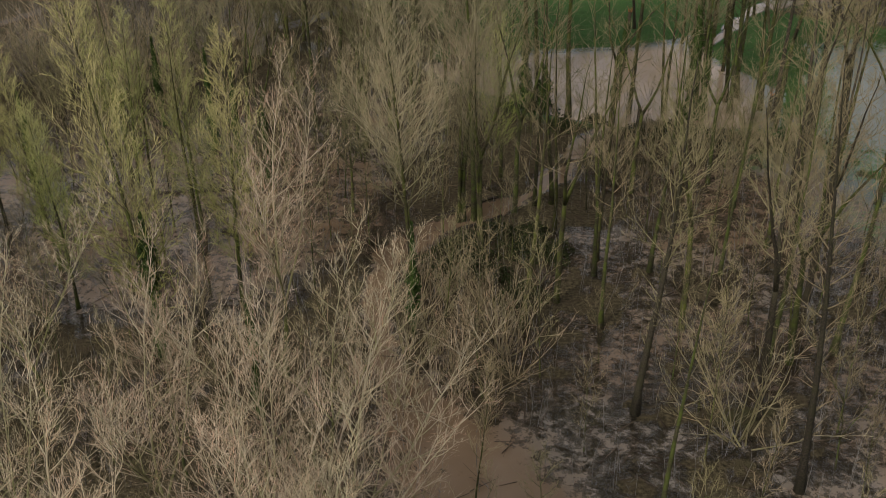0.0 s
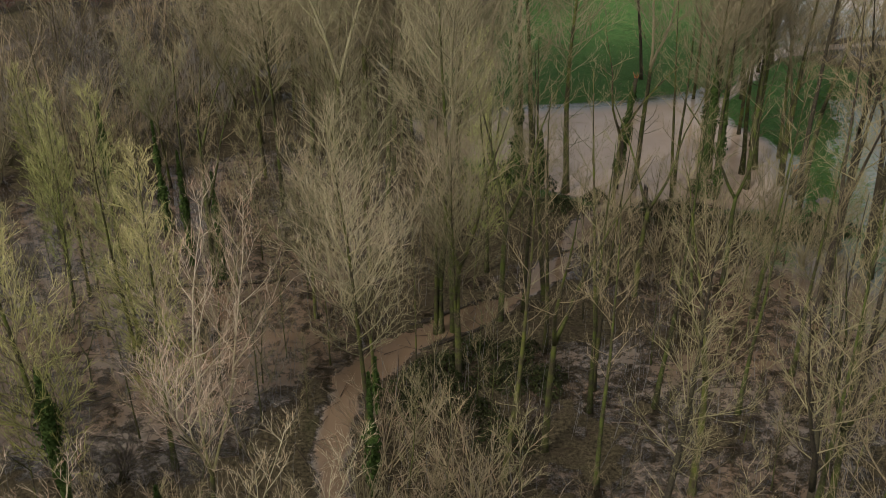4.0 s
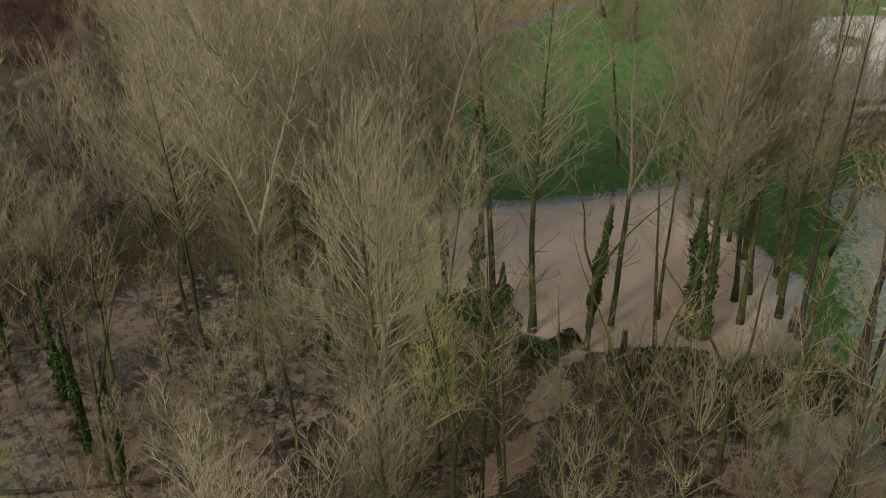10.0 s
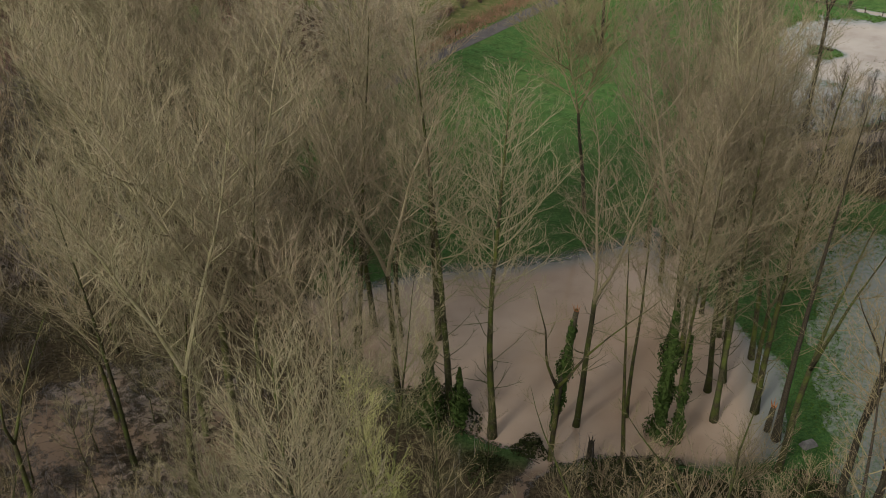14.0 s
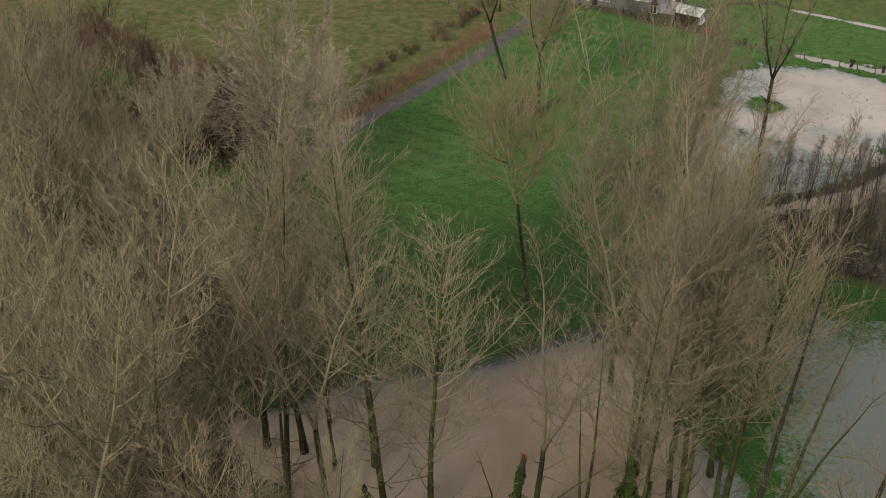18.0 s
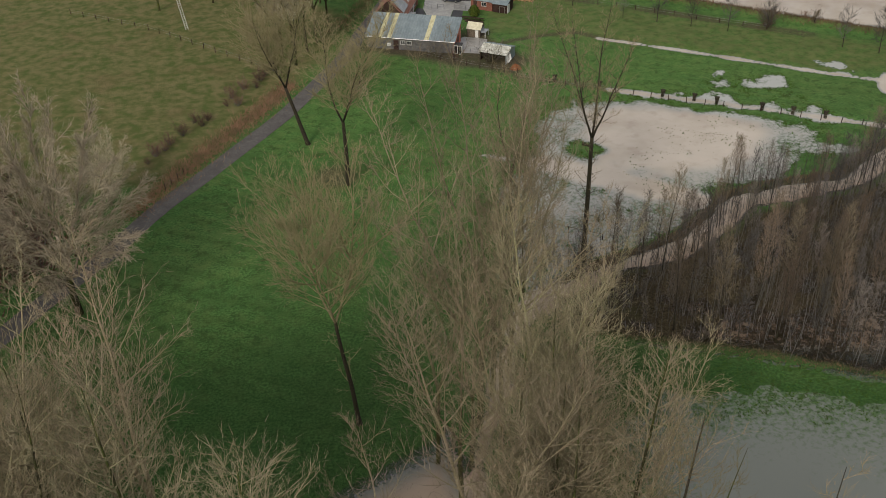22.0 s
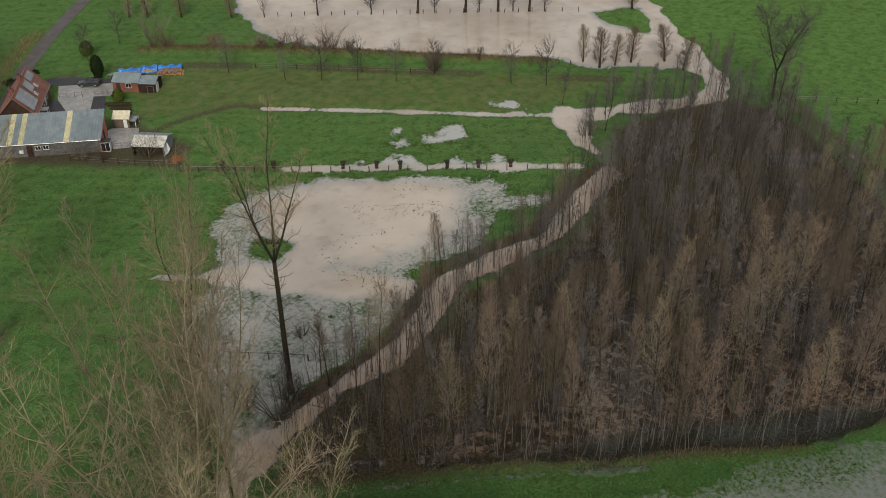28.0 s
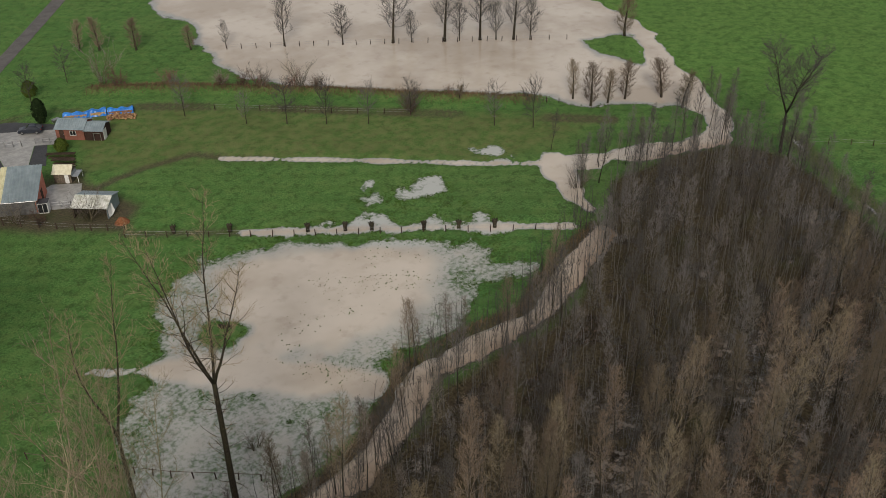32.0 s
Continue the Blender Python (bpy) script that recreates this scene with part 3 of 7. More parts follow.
# ---- mesh tools ----
class Shape:
    """Gathers vertices and faces of one mesh."""

    def __init__(self):
        self.v, self.f = [], []

    def add(self, verts, faces):
        k = len(self.v)
        self.v += [tuple(p) for p in verts]
        self.f += [tuple(k + i for i in f) for f in faces]
        return self

    def box(self, lo, hi, m=None, taper=1.0):
        cx, cy = (lo[0] + hi[0]) / 2, (lo[1] + hi[1]) / 2
        pts = []
        for z, s in ((lo[2], 1.0), (hi[2], taper)):
            for x, y in ((lo[0], lo[1]), (hi[0], lo[1]), (hi[0], hi[1]), (lo[0], hi[1])):
                pts.append(Vector((cx + (x - cx) * s, cy + (y - cy) * s, z)))
        if m is not None:
            pts = [m @ p for p in pts]
        return self.add(pts, [(3, 2, 1, 0), (4, 5, 6, 7), (0, 1, 5, 4), (1, 2, 6, 5), (2, 3, 7, 6), (3, 0, 4, 7)])

    def prism(self, outline, z0, z1, m=None):
        n = len(outline)
        pts = [Vector((x, y, z0)) for x, y in outline] + [Vector((x, y, z1)) for x, y in outline]
        if m is not None:
            pts = [m @ p for p in pts]
        return self.add(pts, [tuple(range(n))[::-1], tuple(range(n, 2 * n))] + [(i, (i + 1) % n, n + (i + 1) % n, n + i) for i in range(n)])

    def tube(self, pts, radii, sides=5, cap=True):
        """A tube along points; a last radius of zero ends in a tip."""
        pts = np.asarray(pts, float)
        ways = np.gradient(pts, axis=0)
        k, rings, made = len(self.v), [], 0
        side = None
        for p, w, r in zip(pts, ways, radii):
            w = w / (np.linalg.norm(w) + 1e-12)
            if side is None:
                side = np.cross(w, (0.31, 0.83, 0.46) if abs(w[2]) > 0.7 else (0, 0, 1.0))
            side = side - w * (side @ w)
            side = side / (np.linalg.norm(side) + 1e-12)
            other = np.cross(w, side)
            if r <= 0:
                self.v.append(tuple(p))
                rings.append([k + made])
                made += 1
                continue
            for a in range(sides):
                c, s = math.cos(2 * math.pi * a / sides), math.sin(2 * math.pi * a / sides)
                self.v.append(tuple(p + r * (c * side + s * other)))
            rings.append(list(range(k + made, k + made + sides)))
            made += sides
        for a, b in zip(rings[:-1], rings[1:]):
            for i in range(sides):
                j = (i + 1) % sides
                self.f.append((a[i], a[j], b[0]) if len(b) == 1 else (a[i], a[j], b[j], b[i]))
        if cap and len(rings[-1]) > 1:
            self.f.append(tuple(rings[-1]))
        if cap:
            self.f.append(tuple(rings[0][::-1]))
        return self

    def mesh(self, name, mat, smooth=False):
        me = bpy.data.meshes.new(name)
        me.from_pydata(self.v, [], self.f)
        me.materials.append(mat)
        if smooth:
            me.polygons.foreach_set("use_smooth", [True] * len(me.polygons))
        me.update()
        return me


def thing(name, label, category, m=None, group="", kind=""):
    ob = tagged(new(name), label, category, group, kind)
    if m is not None:
        ob.matrix_basis = m
    return ob


def part(name, shape, mat, parent, label="", smooth=False):
    ob = new(name, shape.mesh(name, mat, smooth) if isinstance(shape, Shape) else shape)
    ob.parent = parent
    return tagged(ob, label)


def solid(name, shape, mat, label, category, m=None, group="", kind="", smooth=False):
    ob = tagged(new(name, shape.mesh(name, mat, smooth)), label, category, group, kind)
    if m is not None:
        ob.matrix_basis = m
    return ob


def sweep(line, step):
    """Points at even steps along a polyline."""
    out = []
    for (ax, ay), (bx, by) in zip(line[:-1], line[1:]):
        n = max(1, int(math.hypot(bx - ax, by - ay) / step))
        out += [(ax + (bx - ax) * k / n, ay + (by - ay) * k / n) for k in range(n)]
    return out + [line[-1]]


def ribbon(line, wide, z0, z1, wobble=0.0, step=2.0, shift=0.0):
    """A raised strip along a line, with real edges."""
    pts = np.array(sweep(line, step))
    for _ in range(3):
        pts[1:-1] = (pts[:-2] + 2 * pts[1:-1] + pts[2:]) / 4
    way = np.gradient(pts, axis=0)
    way /= np.linalg.norm(way, axis=1)[:, None]
    side = np.stack([-way[:, 1], way[:, 0]], 1)
    rng = np.random.default_rng(int(wide * 100) + len(pts))
    half = wide / 2 * (1 + wobble * rng.normal(size=len(pts)))
    s = Shape()
    a, b = pts + side * (shift + half)[:, None] if np.ndim(shift) else pts + side * (half + shift)[:, None], pts - side * (half - shift)[:, None]
    n = len(pts)
    verts = [(*p, z1) for p in a] + [(*p, z1) for p in b] + [(*p, z0) for p in a] + [(*p, z0) for p in b]
    faces = []
    for i in range(n - 1):
        faces += [(i, n + i, n + i + 1, i + 1), (i, i + 1, 2 * n + i + 1, 2 * n + i), (n + i + 1, n + i, 3 * n + i, 3 * n + i + 1)]
    return s.add(verts, faces)


# ---- ground and flood ----
def axis(lo, hi, step, reach_lo, reach_hi):
    core = list(np.arange(lo, hi + 1e-6, step))
    s, up = step, [core[-1]]
    while up[-1] < reach_hi:
        s *= 1.25
        up.append(up[-1] + s)
    s, down = step, [core[0]]
    while down[-1] > reach_lo:
        s *= 1.25
        down.append(down[-1] - s)
    return np.array(down[:0:-1] + core + up[1:])


def build_ground():
    xs, ys = axis(-90, 200, 0.9, -3500, 3500), axis(-40, 300, 0.9, -2500, 4000)
    gx, gy = np.meshgrid(xs, ys)
    x, y = gx.ravel(), gy.ravel()
    z = height(x, y)
    nx, ny = len(xs), len(ys)
    i, j = np.meshgrid(np.arange(nx - 1), np.arange(ny - 1))
    a = (j * nx + i).ravel()
    quads = np.stack([a, a + 1, a + nx + 1, a + nx], 1)
    me = bpy.data.meshes.new("ground")
    me.from_pydata(np.stack([x, y, z], 1).tolist(), [], quads.tolist())
    me.materials.append(MAT_GROUND)
    me.polygons.foreach_set("use_smooth", [True] * len(me.polygons))
    rag = 4 * fbm(x, y, 6, 3, 31)
    litter = np.maximum(ramp(inside_depth(x, y, WOOD) + rag, -1.5, 2.5), ramp(inside_depth(x, y, COPSE) + 0.5 * rag, -0.8, 1.2))
    litter = np.maximum(litter, ramp(3 - line_distance(x, y, EAST_TRACK), 0, 2) * 0.7)
    litter = np.maximum(litter, 0.95 * ramp(3.4 - line_distance(x, y, RIVER[:12]) + 0.2 * rag, 0, 1.5))
    rough = ramp(inside_depth(x, y, ROUGH_FIELD) + rag, -2, 3)
    rough = np.maximum(rough, 0.45 * ramp(1.6 + 0.3 * rag - line_distance(x, y, NORTH_BANK), -0.5, 0.8))
    rough = np.maximum(rough, 0.5 * ramp(inside_depth(x, y, ORCHARD_MEADOW) + rag, -3, 3))
    soil = 0.8 * ramp(0.8 - line_distance(x, y, BANK) + 0.3 * rag, -0.4, 0.6)
    soil = np.maximum(soil, ramp(1.0 - np.minimum(line_distance(x, y, DITCH_DRY), line_distance(x, y, WILLOW_DITCH_DRY)), -0.3, 0.5) * 0.75)
    soil = np.maximum(soil, 0.9 * ramp(inside_depth(x, y, FARM_YARD) + 0.5 * rag, -1, 1.5) * ramp(228 - y, -4, 4))
    soil = np.maximum(soil, ramp(4.5 - np.hypot(x - 19, y - 171) + 0.8 * rag, -1, 2) * 0.7)
    soil = np.maximum(soil, 0.8 * ramp(0.8 - np.abs(line_distance(x, y, FARM_TRACK) - 0.9), -0.3, 0.4) * ramp(fbm(x, y, 12, 2, 77), -0.25, 0.1))
    # the tone sinks round pool and field flood: wet grass and painted shade
    grass_tone = 0.5 + 0.5 * ramp(x, 160, 200) + 0.2 * ramp(y, 150, 200) * ramp(x, 0, 20) - 0.42 * ramp(inside_depth(x, y, POOL), -55, -8)
    grass_tone = np.clip(grass_tone - 0.42 * ramp(inside_depth(x, y, FIELD_FLOOD), -16, 0), 0, 1)
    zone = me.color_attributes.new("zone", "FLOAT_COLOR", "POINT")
    zone.data.foreach_set("color", np.stack([litter, rough, soil, grass_tone], 1).astype(np.float32).ravel())
    me.update()
    tagged(new("ground", me), "green winter meadow and brown leaf-strewn wood floor", "ground", kind="structure")
    wet = (z[quads].min(1) < 0.03) & (np.abs(x[quads]).max(1) < 260) & (y[quads].max(1) < 400) & (y[quads].min(1) > -140)
    used = np.unique(quads[wet])
    index = np.zeros(len(x), int)
    index[used] = np.arange(len(used))
    wm = bpy.data.meshes.new("water")
    wm.from_pydata(np.stack([x[used], y[used], 0 * used], 1).tolist(), [], index[quads[wet]].tolist())
    wm.materials.append(MAT_WATER)
    deep = wm.attributes.new("depth", "FLOAT", "POINT")
    deep.data.foreach_set("value", np.clip(-z[used], -0.05, 1).astype(np.float32))
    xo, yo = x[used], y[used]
    # openness drops under trees, where their dimming is painted into the water
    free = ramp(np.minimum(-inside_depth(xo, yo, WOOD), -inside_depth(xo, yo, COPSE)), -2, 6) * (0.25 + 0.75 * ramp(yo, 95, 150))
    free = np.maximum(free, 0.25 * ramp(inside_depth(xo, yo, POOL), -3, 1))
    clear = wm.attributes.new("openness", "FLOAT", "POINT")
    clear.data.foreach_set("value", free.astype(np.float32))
    over_grass = wm.attributes.new("over_grass", "FLOAT", "POINT")
    thin = np.max([inside_depth(xo, yo, some) for some in SHALLOWS], axis=0)
    over_grass.data.foreach_set("value", np.maximum(np.maximum(ramp(thin, -6, -4) * ramp(np.minimum(line_distance(xo, yo, DITCH_WET), line_distance(xo, yo, WILLOW_DITCH)), 0.8, 1.6) * (inside_depth(xo, yo, JUNCTION) < -1), ramp(inside_depth(xo, yo, FIELD_FLOOD), -14, -10)), ramp(5.5 - inside_depth(xo, yo, POOL), 0, 4) * ramp(yo, 86, 95) * (xo < 22)).astype(np.float32))
    marsh = wm.attributes.new("drowned", "FLOAT", "POINT")
    wet_meadow = np.maximum(inside_depth(xo, yo, MEADOW_FLOOD), inside_depth(xo, yo, MEADOW_ARM))
    marsh.data.foreach_set("value", (np.maximum(np.maximum(ramp(thin, -6, -4), ramp(inside_depth(xo, yo, FIELD_FLOOD), -22, -18)), ramp(wet_meadow, -7, -5) * ramp(line_distance(xo, yo, RIVER), 2.5, 3.5)) * ramp(-inside_depth(xo, yo, COPSE), 0.0, 1.2)).astype(np.float32))
    wm.update()
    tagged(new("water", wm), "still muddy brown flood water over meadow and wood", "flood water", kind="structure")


build_ground()
solid("road", ribbon(ROAD, 3.4, GROUND - 0.1, GROUND + 0.05, 0.02), MAT_ASPHALT, "narrow worn grey asphalt lane past the farm", "road", kind="structure")
solid("lane_west", ribbon(WEST_LANE, 3.0, GROUND - 0.1, GROUND + 0.05, 0.03), MAT_TRACK, "narrow grey gravel lane through the wood", "lane", kind="structure")


# ---- bare trees ----
def unit(v):
    return v / (np.linalg.norm(v) + 1e-12)


def around(az, el):
    return np.array([math.cos(az) * math.cos(el), math.sin(az) * math.cos(el), math.sin(el)])


def grow(rng, start, way, length, n, lift, wander):
    """Points of a branch that bends upwards by lift and wanders a little."""
    pts, p, d = [start], np.array(start, float), unit(np.array(way, float))
    for _ in range(n):
        d = unit(d + np.array([0, 0, lift]) / n + rng.normal(size=3) * wander)
        p = p + d * length / n
        pts.append(p)
    return np.array(pts)


def along(pts, s):
    k = min(int(s * (len(pts) - 1)), len(pts) - 2)
    f = s * (len(pts) - 1) - k
    return pts[k] * (1 - f) + pts[k + 1] * f, unit(pts[k + 1] - pts[k])


def leafy(shape, rng, centre, way, size):
    u = unit(np.cross(way, rng.normal(size=3))) * size
    v = unit(np.cross(u, way + 0.6 * rng.normal(size=3))) * size
    c = np.array(centre)
    shape.add([c - u, c - v * 0.7, c + u, c + v * 0.7], [(0, 1, 2, 3)])


def bare_tree(seed, tall, crown, spread, limbs, seconds, twigs, rise=0.7, fork=1, thick=0.011, twig_r=0.011, twig_len=1.5, lean=0.0, peak=0.55, bushy=0.0, stout=1.0, wander=0.025):
    """Shapes of a leafless tree: trunk, branches and twigs. crown: where it starts; spread: longest limb; rise: how steeply limbs climb."""
    rng = np.random.default_rng(seed)
    trunk, branch, twig = Shape(), Shape(), Shape()
    stem = grow(rng, (0, 0, -0.4), (lean, lean * 0.4, 1), tall * (crown + 0.12 if fork > 1 else 1.0), 9, 0.3 * abs(lean), wander)
    r0 = thick * tall
    rad = [r0 * 1.35] + [r0 * (1 - 0.88 * (k / 9) ** 0.9) if fork == 1 else r0 * (1 - 0.35 * k / 9) for k in range(1, 10)]
    trunk.tube(stem, rad, 7)
    leaders = [(stem, crown, rad)]
    if fork > 1:
        leaders = []
        for k in range(fork):
            az = 2 * math.pi * k / fork + rng.uniform(-0.5, 0.5)
            up = grow(rng, stem[-1] - (0, 0, 0.3), around(az, rng.uniform(0.9, 1.25)), tall * (1 - crown - 0.12) * rng.uniform(0.85, 1.05), 8, 0.35, 0.05)
            rr = [r0 * min(0.75, 0.55 * stout ** 0.4) * (1 - 0.88 * j / 8) for j in range(9)]
            trunk.tube(up, rr, 6)
            leaders.append((up, 0.12, rr))

    def sliver(p, w, size, r):
        """One thin tapering twig."""
        side = unit(np.cross(w, rng.normal(size=3))) * r
        twig.add([p - side, p + side, p + w * size], [(0, 1, 2)])

    def bristle(pts, count, size, lo=0.1):
        """Thin twigs in turn on either side of a branch."""
        side = unit(np.cross(pts[-1] - pts[0], rng.normal(size=3)))
        for k in range(count):
            p, d = along(pts, lo + (0.99 - lo) * (k + rng.uniform(0, 0.9)) / count)
            w = unit(d + side * rng.uniform(0.5, 1.1) + rng.normal(size=3) * 0.25 + np.array([0, 0, 0.2]))
            side = unit(-side + rng.normal(size=3) * 0.5)
            sliver(p, w, size * rng.uniform(0.4, 1.1), twig_r * 0.8)

    per = max(3, limbs // len(leaders))
    for lead, low, _ in leaders:
        for k in range(per):
            u = (k + rng.uniform(0.1, 0.9)) / per
            p, d = along(lead, low + (0.985 - low) * u)
            az = 2.39996 * k + rng.uniform(-0.5, 0.5)
            shape_u = (0.5 + 0.5 * u / peak) if u < peak else (1 - 0.62 * (u - peak) / (1 - peak))
            length = spread * tall * shape_u * rng.uniform(0.7, 1.25) / (1.0 if fork == 1 else 1.3)
            limb = grow(rng, p, around(az, rng.uniform(0.2, 0.65) + 0.5 * u * rise), length, 7, 0.9 * rise, 0.08)
            rl = min(stout * (0.010 * length + 0.012), r0 * 0.6)
            thin = [rl, rl * 0.86, rl * 0.74, rl * 0.62, rl * 0.5, rl * 0.38, rl * 0.26, 0]
            branch.tube(limb[:6], thin[:6], 4, False)
            twig.tube(limb[5:], thin[5:], 3, False)
            flip = unit(np.cross(limb[-1] - limb[0], (0, 0, 1.0)))
            for j in range(seconds):
                s = 0.12 + 0.85 * (j + rng.uniform(0, 1)) / seconds
                q, e = along(limb, s)
                w = unit(e + flip * rng.uniform(0.4, 0.9) + rng.normal(size=3) * 0.3 + np.array([0, 0, 0.25 * rise]))
                flip = -flip
                span = length * rng.uniform(0.3, 0.6) * (1.2 - 0.6 * s) + 0.6
                sub = grow(rng, q, w, span, 3, 0.5 * rise, 0.09)
                sr = max(twig_r * 1.65, rl * 0.36)
                twig.tube(sub, [sr, sr * 0.8, sr * 0.6, 0], 3, False)
                for i in range(3):
                    g, d2 = along(sub, 0.2 + 0.25 * i + rng.uniform(0, 0.25))
                    w2 = unit(d2 + unit(np.cross(d2, rng.normal(size=3))) * rng.uniform(0.5, 1.0) + np.array([0, 0, 0.15]))
                    far = g + w2 * span * rng.uniform(0.3, 0.5)
                    twig.tube([g, far], [sr * 0.75, 0], 3, False)
                    bristle(np.array([g, (g + far) / 2, far]), max(2, twigs // 2), twig_len * 0.6, 0.25)
                bristle(sub, twigs, twig_len * 0.7, 0.2)
            bristle(limb, twigs, twig_len * 0.8, 0.35)
        bristle(lead, int(twigs * 4 * (1 + bushy)), twig_len, 0.4)
    return trunk, branch, twig


def poplar(seed, tall, crown, reach, limbs, rise=0.8, fork=1, thick=0.009, lean=0.0, fine=1.0, stout=1.0, peak=0.35, wander=0.02, spray=2, open_up=1.2, low_shoots=0):
    """Shapes of a leafless poplar: trunk, limbs that sweep up to a rounded crown, three orders of side shoots on them, and short shoots low on the trunk."""
    rng = np.random.default_rng(seed)
    trunk, branch, twig = Shape(), Shape(), Shape()
    high = tall * (crown + 0.04) if fork > 1 else tall * 0.97
    stem = grow(rng, (0, 0, -0.4), (lean, lean * 0.4, 1), high, 10, 0.3 * abs(lean), wander)
    r0 = thick * tall
    rad = [r0 * 1.4] + [r0 * (1 - 0.4 * k / 10) if fork > 1 else r0 * (1 - 0.92 * (k / 10) ** 0.8) for k in range(1, 11)]
    trunk.tube(stem, rad, 7)
    leaders = [(stem, crown, 1.0)]
    if fork > 1:
        leaders = []
        for k in range(fork):
            az = 2 * math.pi * k / fork + rng.uniform(-0.5, 0.5)
            up = grow(rng, stem[-1] - (0, 0, 0.3), around(az, open_up + rng.uniform(-0.12, 0.1)), tall * (0.98 - crown) * rng.uniform(0.88, 1.06), 9, 0.25, 0.065)
            rr = [r0 * (0.6 if fork == 2 else 0.42) * (1 - 0.93 * (j / 9) ** 0.8) for j in range(10)]
            (trunk if stout > 1.3 else branch).tube(up, rr, 6)
            leaders.append((up, 0.08, 0.8))
    foot, way, size, wide = [], [], [], []

    def shoot(p, d, n, r):
        foot.append(p)
        way.append(d)
        size.append(n)
        wide.append(r)

    def sprays(pts, count, n):
        for k, f in zip(rng.integers(0, len(pts) - 1, count), rng.random(count)):
            shoot(pts[k] * (1 - f) + pts[k + 1] * f, pts[k + 1] - pts[k], n, 0.0125 * fine)

    for k in range(low_shoots):
        reach_up = 0.95 if fork > 1 else crown
        p, d = along(stem, rng.uniform(0.35, 1.0) * reach_up)
        n = rng.uniform(1.2, 3.2)
        low_limb = grow(rng, p, around(rng.uniform(0, 6.28), rng.uniform(0.1, 0.8)), n, 4, 0.5, 0.12)
        branch.tube(low_limb, [0.035, 0.03, 0.024, 0.016, 0], 3, False)
        for _ in range(5):
            q, e = along(low_limb, rng.uniform(0.25, 0.95))
            shoot(q, unit(e + rng.normal(size=3) * 0.6), n * 0.4, 0.017 * fine)
        sprays(low_limb, 5, 0.6)
    per = max(4, limbs // len(leaders))
    for lead, low, share in leaders:
        for k in range(per):
            u = (k + rng.uniform(0.1, 0.9)) / per
            p, d = along(lead, low + (0.985 - low) * u)
            form = 0.72 + 0.28 * u / peak if u < peak else 1 - 0.72 * (u - peak) / (1 - peak)
            length = reach * tall * share * form * rng.uniform(0.7, 1.15)
            limb = grow(rng, p, around(2.39996 * k + rng.uniform(-0.5, 0.5), 0.4 + 0.3 * rise * u + rng.uniform(0, 0.4)), length, 7, 0.9 * rise, 0.06)
            rl = min(stout * (0.0066 * length + 0.012), r0 * 0.45)
            branch.tube(limb, [rl, rl * 0.85, rl * 0.72, rl * 0.6, rl * 0.48, rl * 0.36, rl * 0.25, 0], 4, False)
            seconds = max(4, int(length * 1.5))
            for j in range(seconds):
                s = 0.15 + 0.8 * (j + rng.uniform(0, 1)) / seconds
                q, e = along(limb, s)
                span = length * (0.16 + 0.32 * (1 - s)) * rng.uniform(0.7, 1.25) + 0.5
                angle = rng.uniform(0.45, 0.9)
                side = unit(np.cross(e, rng.normal(size=3)))
                sub = grow(rng, q, unit(e * math.cos(angle) + side * math.sin(angle) + np.array([0, 0, 0.12])), span, 3, 0.55 * rise, 0.08)
                sr = max(0.0195 * fine, rl * 0.34)
                twig.tube(sub, [sr, sr * 0.8, sr * 0.6, 0], 3, False)
                for i in range(max(2, int(span * 2.2))):
                    g, f = along(sub, rng.uniform(0.15, 0.95))
                    w = unit(f + unit(np.cross(f, rng.normal(size=3))) * rng.uniform(0.5, 1.0) + np.array([0, 0, 0.2]))
                    n = span * rng.uniform(0.25, 0.5) + 0.3
                    shoot(g, w, n / 0.8, sr * 0.85)
                    sprays(np.array([g + w * n * 0.2, g + w * n]), spray, 0.55)
                sprays(sub, spray, 0.7)
            sprays(limb[3:], spray * 2, 0.9)
        sprays(lead[len(lead) // 2:], spray * 6, 1.0)
    foot, way, size, wide = np.array(foot), np.array(way), np.array(size), np.array(wide)
    way = way / np.linalg.norm(way, axis=1)[:, None]
    off = np.cross(way, rng.normal(size=way.shape))
    off = off / np.linalg.norm(off, axis=1)[:, None]
    bend = np.where(wide[:, None] == 0.0125 * fine, rng.uniform(0.4, 0.9, (len(way), 1)), 0.0)
    way = way + off * bend + np.array([0, 0, 0.15])
    way = way / np.linalg.norm(way, axis=1)[:, None]
    edge = np.cross(way, rng.normal(size=way.shape))
    edge = edge / np.linalg.norm(edge, axis=1)[:, None] * wide[:, None]
    tips = foot + way * (size * rng.uniform(0.5, 1.1, len(size)))[:, None]
    twig.add(np.stack([foot - edge, foot + edge, tips], 1).reshape(-1, 3).tolist(), [(3 * k, 3 * k + 1, 3 * k + 2) for k in range(len(foot))])
    return trunk, branch, twig


